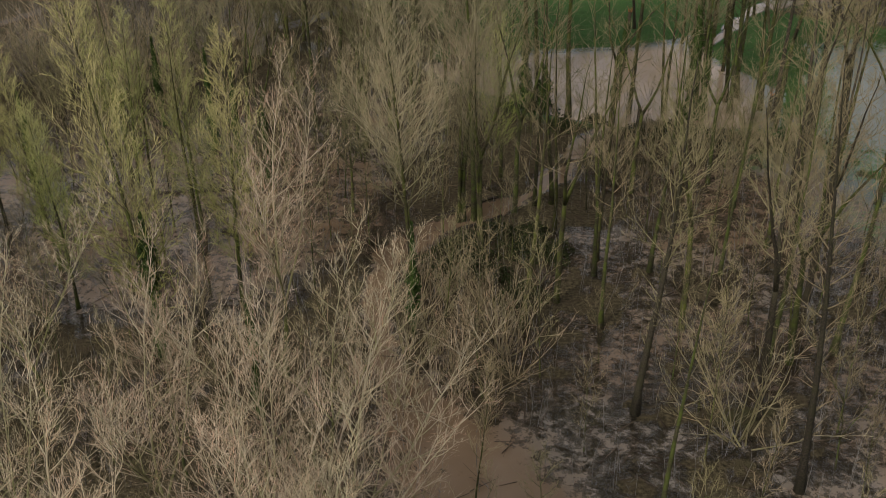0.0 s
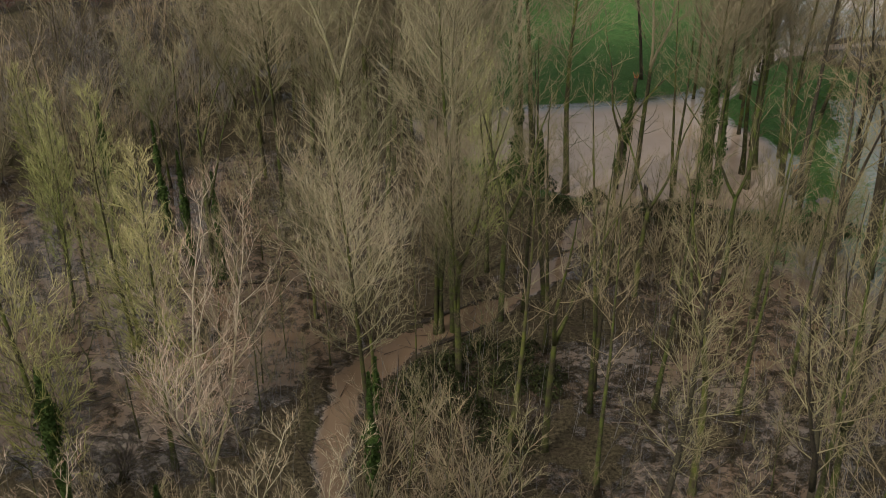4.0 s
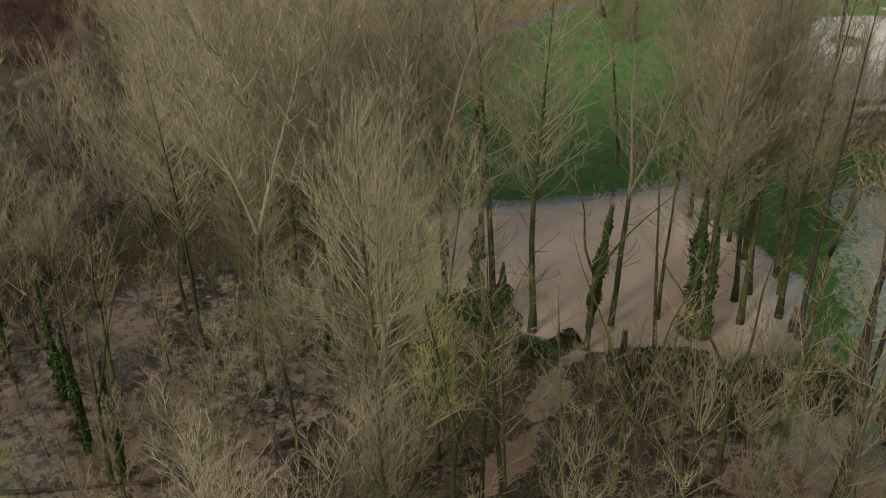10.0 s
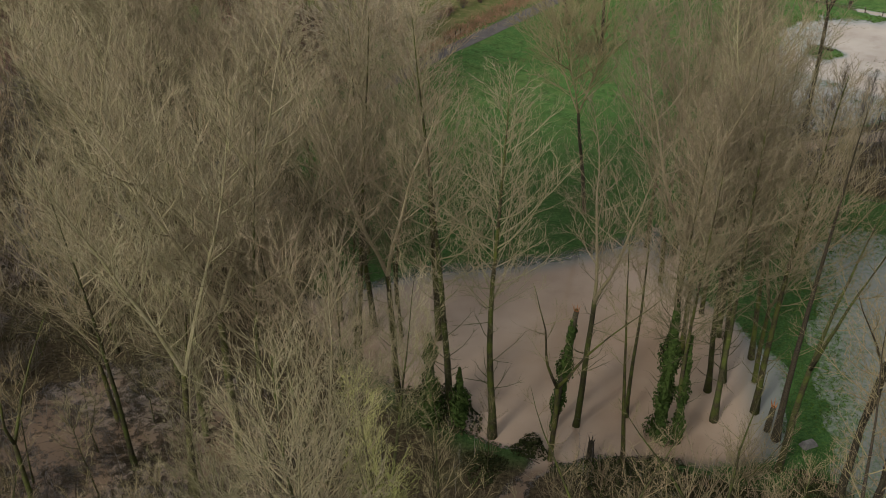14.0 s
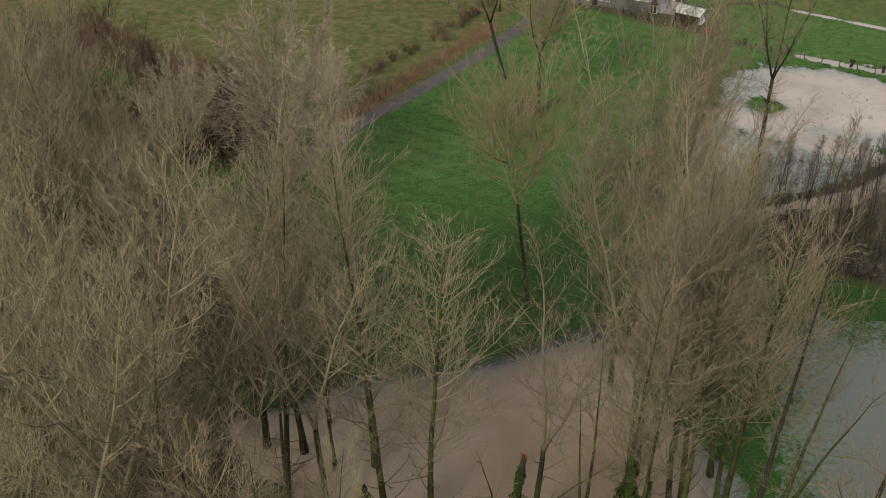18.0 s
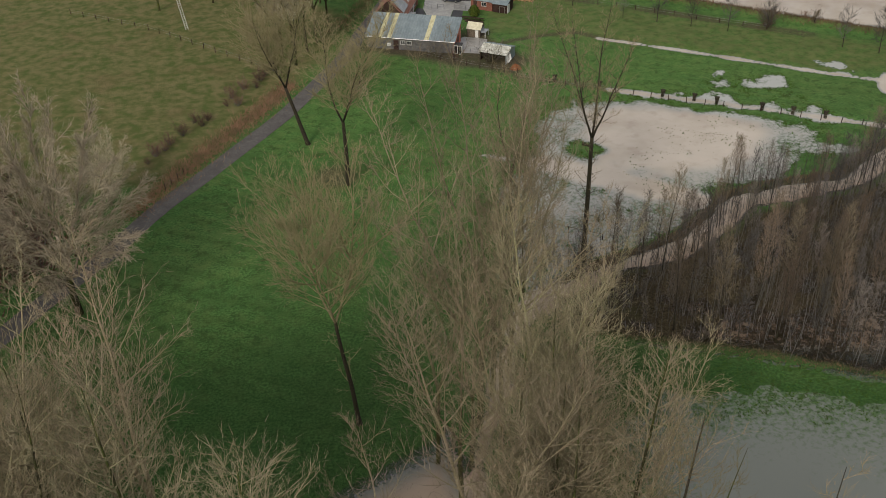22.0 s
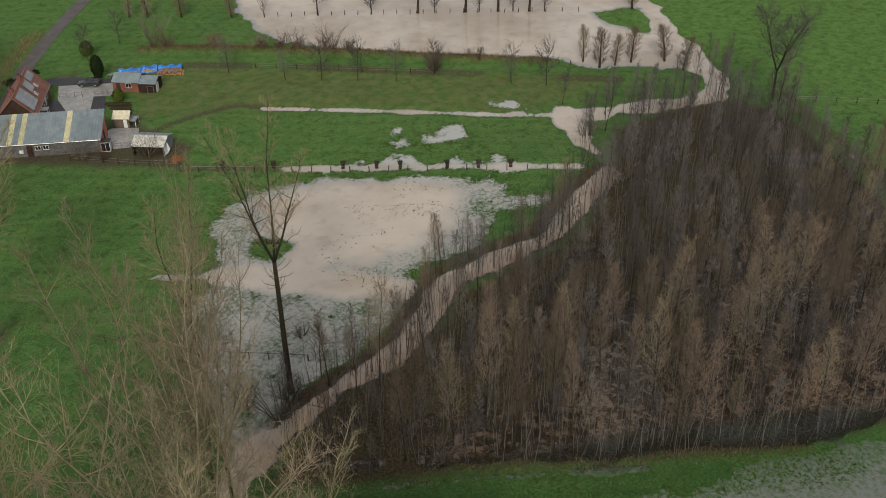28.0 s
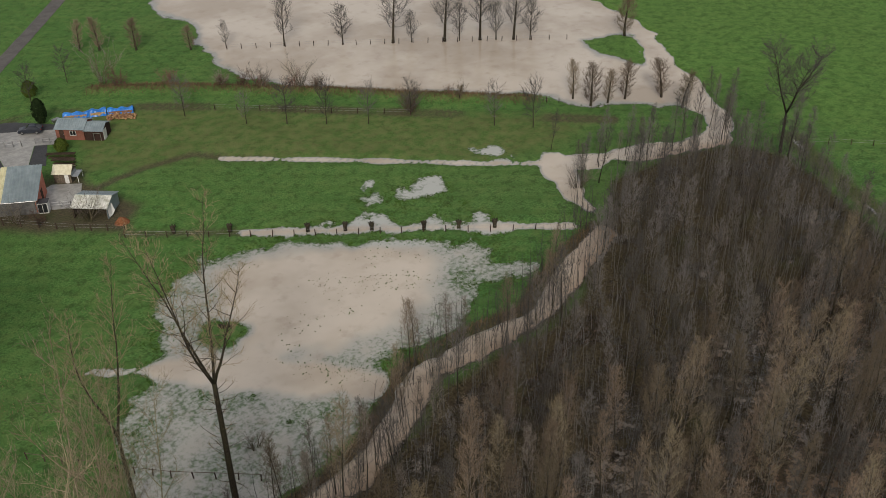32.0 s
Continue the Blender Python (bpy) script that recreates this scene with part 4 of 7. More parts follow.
def ivy_shape(seed, tall, r, lean=0.0, count=700):
    """Clumps of ivy leaves of uneven girth climbing a trunk."""
    rng = np.random.default_rng(seed)
    s = Shape()
    s.tube([(lean * u * tall, lean * 0.4 * u * tall, u * tall) for u in (0, 0.3, 0.6, 0.85)], [0.3 * r, 0.24 * r, 0.14 * r, 0], 6)
    wave = rng.uniform(0, 6.28, 4)
    for _ in range(int(count * 3)):
        u = rng.uniform(0, 1) ** 1.1
        az = rng.uniform(0, 2 * math.pi)
        w = around(az, rng.uniform(-0.3, 0.6))
        girth = 0.45 + 0.3 * math.sin(7 * u + wave[0]) * math.sin(13 * u + wave[1]) + 0.22 * math.sin(2 * az + 9 * u + wave[2])
        reach = r * max(0.16, girth) * rng.uniform(0.35, 1.1) * (1.05 - u ** 3)
        leafy(s, rng, np.array([lean * u * tall, lean * 0.4 * u * tall, u * tall]) + w * reach, w, rng.uniform(0.11, 0.24))
    return s


class Kind:
    """A kind of tree with several grown forms; each form is placed once itself and then copied."""

    def __init__(self, name, label, category, group, forms, mats, shrub=False):
        self.names, self.forms, self.mats, self.made, self.turn = (name, label, category, group), forms, mats, {}, 0
        self.shrub = shrub

    def put(self, x, y, scale, spin=None, form=None, label="", z=None, tip=(0, 0), wide=1.0, sway=2.5):
        k = self.turn % len(self.forms) if form is None else form
        self.turn += 1
        rng = random.Random(int(x * 131 + y * 977) & 0xFFFF)
        spin = rng.uniform(0, 360) if spin is None else spin
        z = min(0.25, max(-0.25, ground_at(x, y))) - 0.1 if z is None else z
        sx = scale * wide * rng.uniform(0.93, 1.07)
        m = pose(x, y, z, tip[0] + rng.uniform(-sway, sway), tip[1] + rng.uniform(-sway, sway), spin) @ Matrix.Diagonal((sx, sx, scale, 1))
        if k in self.made:
            ob = copy_thing(self.made[k], m)
        else:
            name, text, category, group = self.names
            ob = thing(name, text, category, m, group)
            trunk, branch, twig = self.forms[k]
            if trunk.v:
                part("trunk", trunk, self.mats[0], ob, smooth=True)
            split = len(branch.f)
            crown = Shape().add(branch.v, branch.f).add(twig.v, twig.f).mesh("crown", self.mats[1])
            crown.materials.append(self.mats[2])
            crown.polygons.foreach_set("material_index", [0] * split + [1] * (len(crown.polygons) - split))
            part("crown", crown, None, ob)
            self.made[k] = ob
        if label:
            tagged(ob, label)
        return ob


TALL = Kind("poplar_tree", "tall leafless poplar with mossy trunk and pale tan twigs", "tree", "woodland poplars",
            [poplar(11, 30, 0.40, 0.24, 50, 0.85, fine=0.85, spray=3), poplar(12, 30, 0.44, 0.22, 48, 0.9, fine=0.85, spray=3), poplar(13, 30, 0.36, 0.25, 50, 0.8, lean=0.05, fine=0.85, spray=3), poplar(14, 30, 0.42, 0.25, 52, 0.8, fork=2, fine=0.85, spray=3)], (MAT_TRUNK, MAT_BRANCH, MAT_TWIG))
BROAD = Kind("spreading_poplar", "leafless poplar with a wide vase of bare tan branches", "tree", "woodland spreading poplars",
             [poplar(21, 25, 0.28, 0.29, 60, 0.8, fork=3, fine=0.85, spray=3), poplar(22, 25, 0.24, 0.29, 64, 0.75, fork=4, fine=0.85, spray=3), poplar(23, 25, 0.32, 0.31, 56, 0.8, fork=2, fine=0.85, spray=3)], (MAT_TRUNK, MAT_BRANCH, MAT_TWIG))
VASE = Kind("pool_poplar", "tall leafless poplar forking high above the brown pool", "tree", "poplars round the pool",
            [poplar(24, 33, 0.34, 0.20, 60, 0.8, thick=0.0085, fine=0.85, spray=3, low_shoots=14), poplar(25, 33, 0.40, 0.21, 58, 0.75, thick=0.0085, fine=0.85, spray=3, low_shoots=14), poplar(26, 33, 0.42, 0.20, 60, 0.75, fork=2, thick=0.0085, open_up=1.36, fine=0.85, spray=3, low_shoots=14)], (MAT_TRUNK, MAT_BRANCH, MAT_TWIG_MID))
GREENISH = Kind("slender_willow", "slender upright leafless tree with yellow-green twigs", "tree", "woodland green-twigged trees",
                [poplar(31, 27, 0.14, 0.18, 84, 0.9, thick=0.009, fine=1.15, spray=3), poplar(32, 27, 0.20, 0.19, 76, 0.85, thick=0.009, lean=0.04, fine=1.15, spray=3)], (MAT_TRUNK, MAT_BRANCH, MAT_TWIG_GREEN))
SPARSE = Kind("thin_poplar", "thin dark-stemmed leafless poplar with a sparse crown", "tree", "woodland thin poplars",
              [poplar(41, 28, 0.40, 0.17, 18, 0.7, thick=0.010, fine=0.8, spray=1), poplar(42, 28, 0.46, 0.17, 16, 0.7, thick=0.010, lean=0.05, fine=0.8, spray=1), poplar(43, 28, 0.36, 0.19, 18, 0.6, fork=2, thick=0.011, stout=1.31, fine=0.8, spray=1)], (MAT_TRUNK, MAT_TWIG_OLIVE, MAT_TWIG_OLIVE))
POLE = Kind("alder_tree", "thin leafless alder with dark stem and reddish twigs", "tree", "copse alders",
            [poplar(51, 16, 0.30, 0.17, 34, 0.9, thick=0.0085, fine=0.75, spray=4), poplar(52, 16, 0.38, 0.16, 32, 0.9, thick=0.0085, fine=0.75, spray=4), poplar(53, 16, 0.26, 0.18, 34, 0.9, thick=0.007, lean=0.05, fine=0.75, spray=4)], (MAT_BARK_DARK, MAT_TWIG_DARK, MAT_TWIG_RED))
POLE_DARK = Kind("alder_tree", "thin leafless alder with dark grey-brown twigs", "tree", "copse alders",
                 [poplar(54, 15, 0.34, 0.17, 30, 0.9, thick=0.0085, fine=0.75, spray=4), poplar(55, 15, 0.3, 0.17, 30, 0.85, thick=0.0085, fine=0.75, spray=4)], (MAT_BARK_DARK, MAT_TWIG_DARK, MAT_TWIG_DARK))
POLE_PALE = Kind("young_poplar", "rusty-twigged young poplar on the copse edge", "tree", "copse edge poplars",
                 [poplar(56, 17, 0.24, 0.17, 44, 0.9, thick=0.008, fine=0.75, spray=4), poplar(57, 17, 0.28, 0.18, 44, 0.9, thick=0.008, fine=0.75, spray=4)], (MAT_BARK_DARK, MAT_TWIG_RED, MAT_TWIG_TAN))


def shrub(seed, tall, stems, twigs):
    rng = np.random.default_rng(seed)
    trunk, branch, twig = Shape(), Shape(), Shape()
    for k in range(stems):
        az = 2.4 * k + rng.uniform(-0.4, 0.4)
        p = np.array([rng.normal() * 0.25, rng.normal() * 0.25, -0.3])
        st = grow(rng, p, around(az, rng.uniform(0.8, 1.35)), tall * rng.uniform(0.6, 1.05), 4, 0.3, 0.1)
        branch.tube(st, [0.055, 0.045, 0.034, 0.024, 0], 3, False)
        for _ in range(5):
            q, e = along(st, rng.uniform(0.2, 0.95))
            sub = grow(rng, q, unit(e + rng.normal(size=3) * 0.6), tall * rng.uniform(0.2, 0.4), 2, 0.4, 0.15)
            twig.tube(sub, [0.02, 0.016, 0], 3, False)
            for _ in range(twigs):
                a, b = along(sub, rng.uniform(0.1, 1))
                twig.tube([a, a + unit(b + rng.normal(size=3) * 0.6 + np.array([0, 0, 0.4])) * rng.uniform(0.5, 1.1)], [0.015, 0], 3, False)
    return trunk, branch, twig


SHRUB = Kind("bare_shrub", "leafless many-stemmed brown shrub in the undergrowth", "shrub", "woodland shrubs", [shrub(61, 4.5, 12, 6), shrub(62, 5.5, 10, 6), shrub(63, 3.5, 14, 5)], (MAT_TRUNK, MAT_BRANCH, MAT_TWIG_RED))
THICKET = Kind("thorn_bush", "dense dark reddish-brown leafless thorn bush", "shrub", "thorn bushes", [shrub(66, 4.5, 16, 7), shrub(67, 4.0, 16, 7)], (MAT_TRUNK, MAT_TWIG_DARK, MAT_TWIG_RUST))
SHRUB_TAN = Kind("bare_shrub", "leafless tan-twigged shrub in the undergrowth", "shrub", "woodland shrubs", [shrub(64, 5.5, 13, 6), shrub(65, 6.5, 11, 6)], (MAT_TRUNK, MAT_TWIG_OLIVE, MAT_TWIG_SHRUB))


def mound(seed, wide, tall, leaves):
    """A heap of leaves on arching stems."""
    rng = np.random.default_rng(seed)
    stems, leaf = Shape(), Shape()
    for k in range(18):
        az = rng.uniform(0, 6.28)
        st = grow(rng, np.array([rng.normal() * wide * 0.25, rng.normal() * wide * 0.25, -0.1]), around(az, rng.uniform(0.6, 1.3)), tall * 1.3, 4, -0.9, 0.15)
        stems.tube(st, [0.03, 0.025, 0.02, 0.014, 0], 3, False)
    for _ in range(leaves):
        az, u = rng.uniform(0, 6.28), rng.uniform() ** 0.6
        r = wide * u * (1 + 0.25 * math.sin(3 * az + seed))
        top = tall * (1 - u ** 2) * (0.7 + 0.5 * math.sin(5 * az + 2.3 * seed + 4 * u) ** 2)
        p = np.array([r * math.cos(az), r * math.sin(az), max(0.05, top * rng.uniform(0.45, 1.05))])
        leafy(leaf, rng, p, unit(np.array([math.cos(az) * u, math.sin(az) * u, 0.8]) + rng.normal(size=3) * 0.35), rng.uniform(0.09, 0.2))
    return stems, leaf


class Mound:
    def __init__(self, name, label, category, group, forms, mats):
        self.names, self.forms, self.mats, self.made, self.turn = (name, label, category, group), forms, mats, {}, 0

    def put(self, x, y, scale, high=1.0, z=None):
        k = self.turn % len(self.forms)
        self.turn += 1
        m = pose(x, y, max(-0.1, ground_at(x, y)) - 0.05 if z is None else z, 0, 0, (x * 97 + y * 31) % 360) @ Matrix.Diagonal((scale, scale, scale * high, 1))
        if k in self.made:
            return copy_thing(self.made[k], m)
        name, label, category, group = self.names
        ob = self.made[k] = thing(name, label, category, m, group)
        tagged(part("stem_tangle", self.forms[k][0], self.mats[0], ob), kind="stuff")
        part("leaves", self.forms[k][1], self.mats[1], ob)
        return ob


BRAMBLE = Mound("bramble_thicket", "dark green bramble thicket on the wood floor", "bramble", "brambles", [mound(71, 2.4, 1.7, 900), mound(72, 2.0, 1.3, 800), mound(73, 2.8, 1.5, 950)], (MAT_BARK_DARK, MAT_BRAMBLE))

TALL_SPOTS = [(-15.9, 8.5, 34), (-13.4, 32.2, 27), (-10.6, 26, 26), (-12.9, 32.6, 40), (-11.6, 32.8, 38), (-13, 52, 35), (-10, 55, 33), (-25, 61, 37), (-22.3, 59.8, 37), (-18.7, 62, 37), (-29.6, 58, 34), (-27.5, 54, 33), (-36, 61, 32)]
AVENUE_SPOTS = [(21.3, 95, 40), (24, 101.5, 41), (20.5, 103, 36), (26.5, 107.5, 40), (29.5, 112.5, 40), (33, 117, 38), (28, 103, 37), (36, 121, 33), (25.3, 88.5, 37), (28.5, 92, 35), (29, 76, 33)]
VASE_SPOTS = [(17.2, 67, 36), (18.8, 66.2, 34), (-9.9, 70.5, 42), (-4.5, 69.5, 42), (-0.1, 66.6, 41), (8.7, 68.5, 30), (27.9, 71, 37), (23.3, 69.6, 39), (-6.3, 82.6, 38), (-15, 76, 41), (-14.2, 85, 39),
              (19, 72.5, 36), (25.5, 76, 37), (21.5, 80.5, 36), (26.5, 84, 35), (29.5, 80, 34), (23.5, 74.3, 37), (-18.5, 86, 36), (-22, 96, 28), (-27, 103, 25), (-29, 92, 31)]
DARK_SPOTS = [(4.1, -2.5, 34), (14.3, -2.3, 32), (15.8, -11.2, 32), (22.6, 17.3, 30), (26.6, 41.7, 33), (25.2, 38.2, 33), (29.2, 67, 36), (31.2, 55.1, 37), (33.4, 50, 37), (34, 53.2, 34)]
SPARSE_SPOTS = [(1.7, 20.8, 28), (14.9, 0.2, 31), (18.6, 5.9, 30), (14.8, 21.7, 26), (22.9, 7.8, 30), (-10.5, 25.6, 28), (-42.3, 26, 26), (-5.6, 10.3, 28), (-2.3, 15.1, 28), (2.1, 24.2, 27), (18.7, 38, 26), (7, 41.4, 26), (-4.7, 37, 29), (-2.6, 37.5, 29), 
                (5.8, 63.4, 25), (14.1, 70, 29), (13, 62.5, 26), (28.4, 62.5, 33), (33, 47.2, 32), (7.5, 21.9, 27),
                (9.5, 11, 28), (25, 23.5, 30), (-31.6, 71.6, 30), (-7, 35.2, 29), (-2.4, 30, 28), (2.6, 31.2, 27), (36, 40, 30), (-51, 36, 24), (-42.6, 45, 26), (-38.3, 39.4, 25)]
BROAD_SPOTS = [(-18, -30.5, 26), (-19, -34, 26), (-17.3, 19, 27), (-16.5, -25, 26), (-21, -27, 26), (-29, -24, 24), (-37, -27, 24), (-26.5, 0.5, 27), (-46, -22, 24), (-32, -34, 25), (-16, -36, 24), (-26, 34, 23), (-44, -8, 22), (-54, -14, 24), (-40, -38, 25), (-25, -40, 26), (-20, -13, 21), (-31, -14, 19), (-22, 44, 28), (-17, 59, 36), (-30, 66, 39), (-35, 74, 37), (-27, 80, 38), (-40, 68, 36), (-23, 70, 41), (-34, 84, 37)]
GREEN_SPOTS = [(-42, 26.9, 28), (-55, 18, 25), (-62, 6, 27), (-66, 28, 27), (-9, 45, 27), (-52, 34, 27), (-58, -4, 27)]
taken = []


def plant(kind, spots, base, wide=1.0):
    for x, y, tall in spots:
        kind.put(x, y, tall / base, wide=wide)
        taken.append((x, y))


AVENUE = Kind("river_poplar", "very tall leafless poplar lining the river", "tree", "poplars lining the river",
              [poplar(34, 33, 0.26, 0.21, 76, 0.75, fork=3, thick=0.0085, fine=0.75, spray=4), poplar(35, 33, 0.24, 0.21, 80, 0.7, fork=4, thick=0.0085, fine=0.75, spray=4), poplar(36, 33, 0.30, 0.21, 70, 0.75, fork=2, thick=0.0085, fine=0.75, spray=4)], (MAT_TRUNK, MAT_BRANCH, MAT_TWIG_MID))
plant(TALL, TALL_SPOTS, 30)
plant(VASE, VASE_SPOTS[:6], 33, 1.1)
plant(VASE, VASE_SPOTS[6:], 33)
for x, y, tall in AVENUE_SPOTS:
    AVENUE.put(x, y, 0.98 * tall / 33)
    taken.append((x, y))
plant(SPARSE, SPARSE_SPOTS, 28)
DARK = Kind("dark_poplar", "stout dark-trunked leafless poplar with thin olive twigs", "tree", "dark woodland poplars",
            [poplar(47, 31, 0.44, 0.19, 26, 0.65, thick=0.0118, fine=0.8, low_shoots=10), poplar(48, 31, 0.36, 0.20, 30, 0.6, fork=2, thick=0.0118, stout=1.32, fine=0.8, open_up=1.3, low_shoots=10)], (MAT_BARK_DARK, MAT_TWIG_OLIVE, MAT_TWIG_OLIVE))
plant(DARK, DARK_SPOTS, 31)
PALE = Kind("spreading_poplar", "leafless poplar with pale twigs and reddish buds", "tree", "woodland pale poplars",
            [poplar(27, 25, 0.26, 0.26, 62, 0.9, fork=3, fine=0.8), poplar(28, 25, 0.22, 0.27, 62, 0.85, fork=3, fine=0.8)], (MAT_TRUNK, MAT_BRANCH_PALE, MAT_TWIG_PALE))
plant(BROAD, [s for s in BROAD_SPOTS if s[1] > 2], 25)
plant(PALE, [s for s in BROAD_SPOTS if s[1] < 2], 25)
plant(GREENISH, GREEN_SPOTS, 27)
GREENISH.put(-38.4, 3, 36 / 27, 0, form=0, tip=(0, -5), sway=0, wide=0.95)
GREENISH.put(-33, 10.2, 32 / 27, 0, form=1, tip=(0, -4), sway=0)
taken.extend([(-38.4, 3), (-33, 10.2)])


def scatter(seed, poly, gap, count, shun=(), clear=0.0):
    """Random places in a polygon, a gap apart from each other and from what stands."""
    rng, out = random.Random(seed), []
    xs, ys = [p[0] for p in poly], [p[1] for p in poly]
    for _ in range(count * 40):
        x, y = rng.uniform(min(xs), max(xs)), rng.uniform(min(ys), max(ys))
        if inside_depth(np.array([x]), np.array([y]), poly)[0] < 0:
            continue
        if any((x - a) ** 2 + (y - b) ** 2 < gap * gap for a, b in taken + out):
            continue
        if any(line_distance(np.array([x]), np.array([y]), s)[0] < clear for s in shun):
            continue
        out.append((x, y))
        if len(out) >= count:
            break
    return out


WOOD_NORTH = [(-95, 58), (-92, 128), (-62, 150), (-40, 128), (-27, 112), (-19, 101), (-22, 92), (-21, 84), (-15, 77), (-22, 66), (-42, 80), (-60, 66)]
WOOD_WEST = [(-98, -40), (-98, 60), (-62, 66), (-46, 80), (-26, 78), (-20, 66), (-24, 58), (-46, 46), (-50, 20), (-45, -6), (-52, -40)]
WOOD_EAST = [(8, -25), (46, -25), (42, 35), (34, 52), (12, 55), (4, 40), (-2, 5)]
SHORE_ROW = [(-21, 103), (-13, 98), (-6, 82), (-16, 78), (-22, 92)]
for n, (x, y) in enumerate(scatter(5, WOOD_NORTH, 4.6, 105)):
    if x < -50 - 0.5 * max(0, y - 90):
        if n % 4 == 0:
            POLE_DARK.put(x, y, random.uniform(0.7, 1.0))
        (SHRUB if n % 3 else SHRUB_TAN).put(x, y, random.uniform(1.2, 1.8))
    else:
        # the wood grows lower towards the lane
        most = max(13.0, 27.0 - 0.65 * max(0.0, y - 104) if x > -34 else 32.0) * random.uniform(0.88, 1.03)
        (BROAD if n % 3 else TALL).put(x, y, min(random.uniform(1.3, 1.5), most / 25) if n % 3 else min(random.uniform(1.05, 1.25), most / 30))
    taken.append((x, y))
for n, (x, y) in enumerate(scatter(6, WOOD_WEST, 7.5, 34)):
    (SPARSE, GREENISH, BROAD)[n % 3].put(x, y, random.uniform(0.7, 0.95))
    taken.append((x, y))
for n, (x, y) in enumerate(scatter(7, WOOD_EAST, 5.5, 14, (WOOD_STREAM,), 4)):
    SPARSE.put(x, y, random.uniform(0.7, 1.0))
    taken.append((x, y))
for x, y in scatter(8, SHORE_ROW, 4.0, 7):
    TALL.put(x, y, random.uniform(0.7, 0.85))
    taken.append((x, y))
for n, (x, y) in enumerate(scatter(9, WOOD[:-4] + [(-60, 150), (-95, 150), (-95, -50), (50, -50)], 3.4, 130, (WOOD_STREAM,), 3.5)):
    (SHRUB_TAN if n % 3 == 0 else SHRUB).put(x, y, random.uniform(0.5, 1.05))
SAPLING = Kind("sapling", "thin leafless sapling in the flooded undergrowth", "sapling", "woodland saplings",
               [bare_tree(44, 12, 0.22, 0.22, 16, 3, 4, 0.9, thick=0.0065, twig_r=0.012, twig_len=1.1), bare_tree(45, 12, 0.3, 0.2, 14, 3, 4, 1.0, thick=0.0065, lean=0.08, twig_r=0.012, twig_len=1.1), bare_tree(46, 12, 0.18, 0.26, 16, 3, 4, 0.8, fork=2, thick=0.0065, twig_r=0.012, twig_len=1.1)],
               (MAT_TRUNK, MAT_BRANCH, MAT_TWIG_OLIVE))
for n, (x, y) in enumerate(scatter(10, [(-75, -32), (44, -32), (42, 40), (30, 58), (8, 62), (-14, 75), (-40, 84), (-72, 70)], 3.6, 200, (WOOD_STREAM,), 3.0)):
    SAPLING.put(x, y, random.uniform(0.6, 1.25))
for x, y in ((-11.7, 26.5), (-8.5, 20), (-13.7, 24), (-6.1, 25), (-14, 20), (-11, 22), (-9, 29), (-5, 29.5), (-6, 16), (-2.5, 25), (3.8, 65), (14.9, 60.3), (17, 59), (27.8, 57.1), (31, 59), (25, 57), (21, 59.5), (11, 61), (-1, 62), (29.5, 55), (-5, 70), (-7.5, 71.5)):
    BRAMBLE.put(x, y, random.uniform(0.9, 1.35))

for x, y in scatter(21, [(-2, 44), (20, 42), (34, 43), (33, 60), (24, 61), (8, 61)], 2.3, 20, (WOOD_STREAM,), 2.6):
    SHRUB_TAN.put(x, y, random.uniform(0.45, 0.85))
for x, y in scatter(22, [(-20, -4), (-8, -6), (-6, 12), (-14, 20), (-22, 12)], 2.4, 16, (WOOD_STREAM,), 2.0):
    SHRUB_TAN.put(x, y, random.uniform(0.5, 0.9))

WEST_BELT = [(-120, 140), (-62, 152), (-42, 146), (-30, 150), (-22, 158), (-30, 172), (-52, 192), (-70, 212), (-130, 225)]
for n, (x, y) in enumerate(scatter(16, WEST_BELT, 3.4, 130, (ROAD,), 4)):
    THICKET.put(x, y, random.uniform(1.0, 1.7))
for n, (x, y) in enumerate(scatter(17, WEST_BELT, 9.0, 22, (ROAD,), 5)):
    SPARSE.put(x, y, random.uniform(0.5, 0.7))
    taken.append((x, y))

# ---- the copse beside the river ----
COPSE_CORE = [(48, 128), (57, 132), (66, 134), (75, 138), (81, 143), (98, 144), (106, 146), (118, 155), (128, 163), (140, 170), (160, 167), (164, 157), (158, 142), (148, 120), (136, 92), (97, 97), (76, 107), (64, 113.5), (52, 119.5)]
for n, (x, y) in enumerate(scatter(14, COPSE_CORE, 3.3, 360)):
    edge = inside_depth(np.array([x]), np.array([y]), COPSE_CORE)[0]
    if (y < 126 and edge < 15 or x > 90 and y < 124) and n % 2:
        POLE_PALE.put(x, y, random.uniform(0.7, 1.05))
    else:
        (POLE_DARK if y > 134 and n % 4 else POLE if n % 5 < 2 else POLE_PALE if n % 11 == 4 else POLE_DARK).put(x, y, random.uniform(0.55, 1.05))
    taken.append((x, y))
for n, (x, y) in enumerate(sweep(RIVER[2:11], 3.0)):
    for _ in range(2):
        (POLE if n % 3 else POLE_PALE).put(x + random.uniform(-2.5, 2.5), y - random.uniform(-2.2, 3.5), random.uniform(0.45, 0.8))
for x, y in ((131, 175), (136, 176.5), (140, 174), (146, 175), (150, 178), (156, 176), (143, 171.5), (129, 173), (133, 186), (159, 179), (163, 176)):
    POLE_DARK.put(x, y, random.uniform(0.5, 0.75))
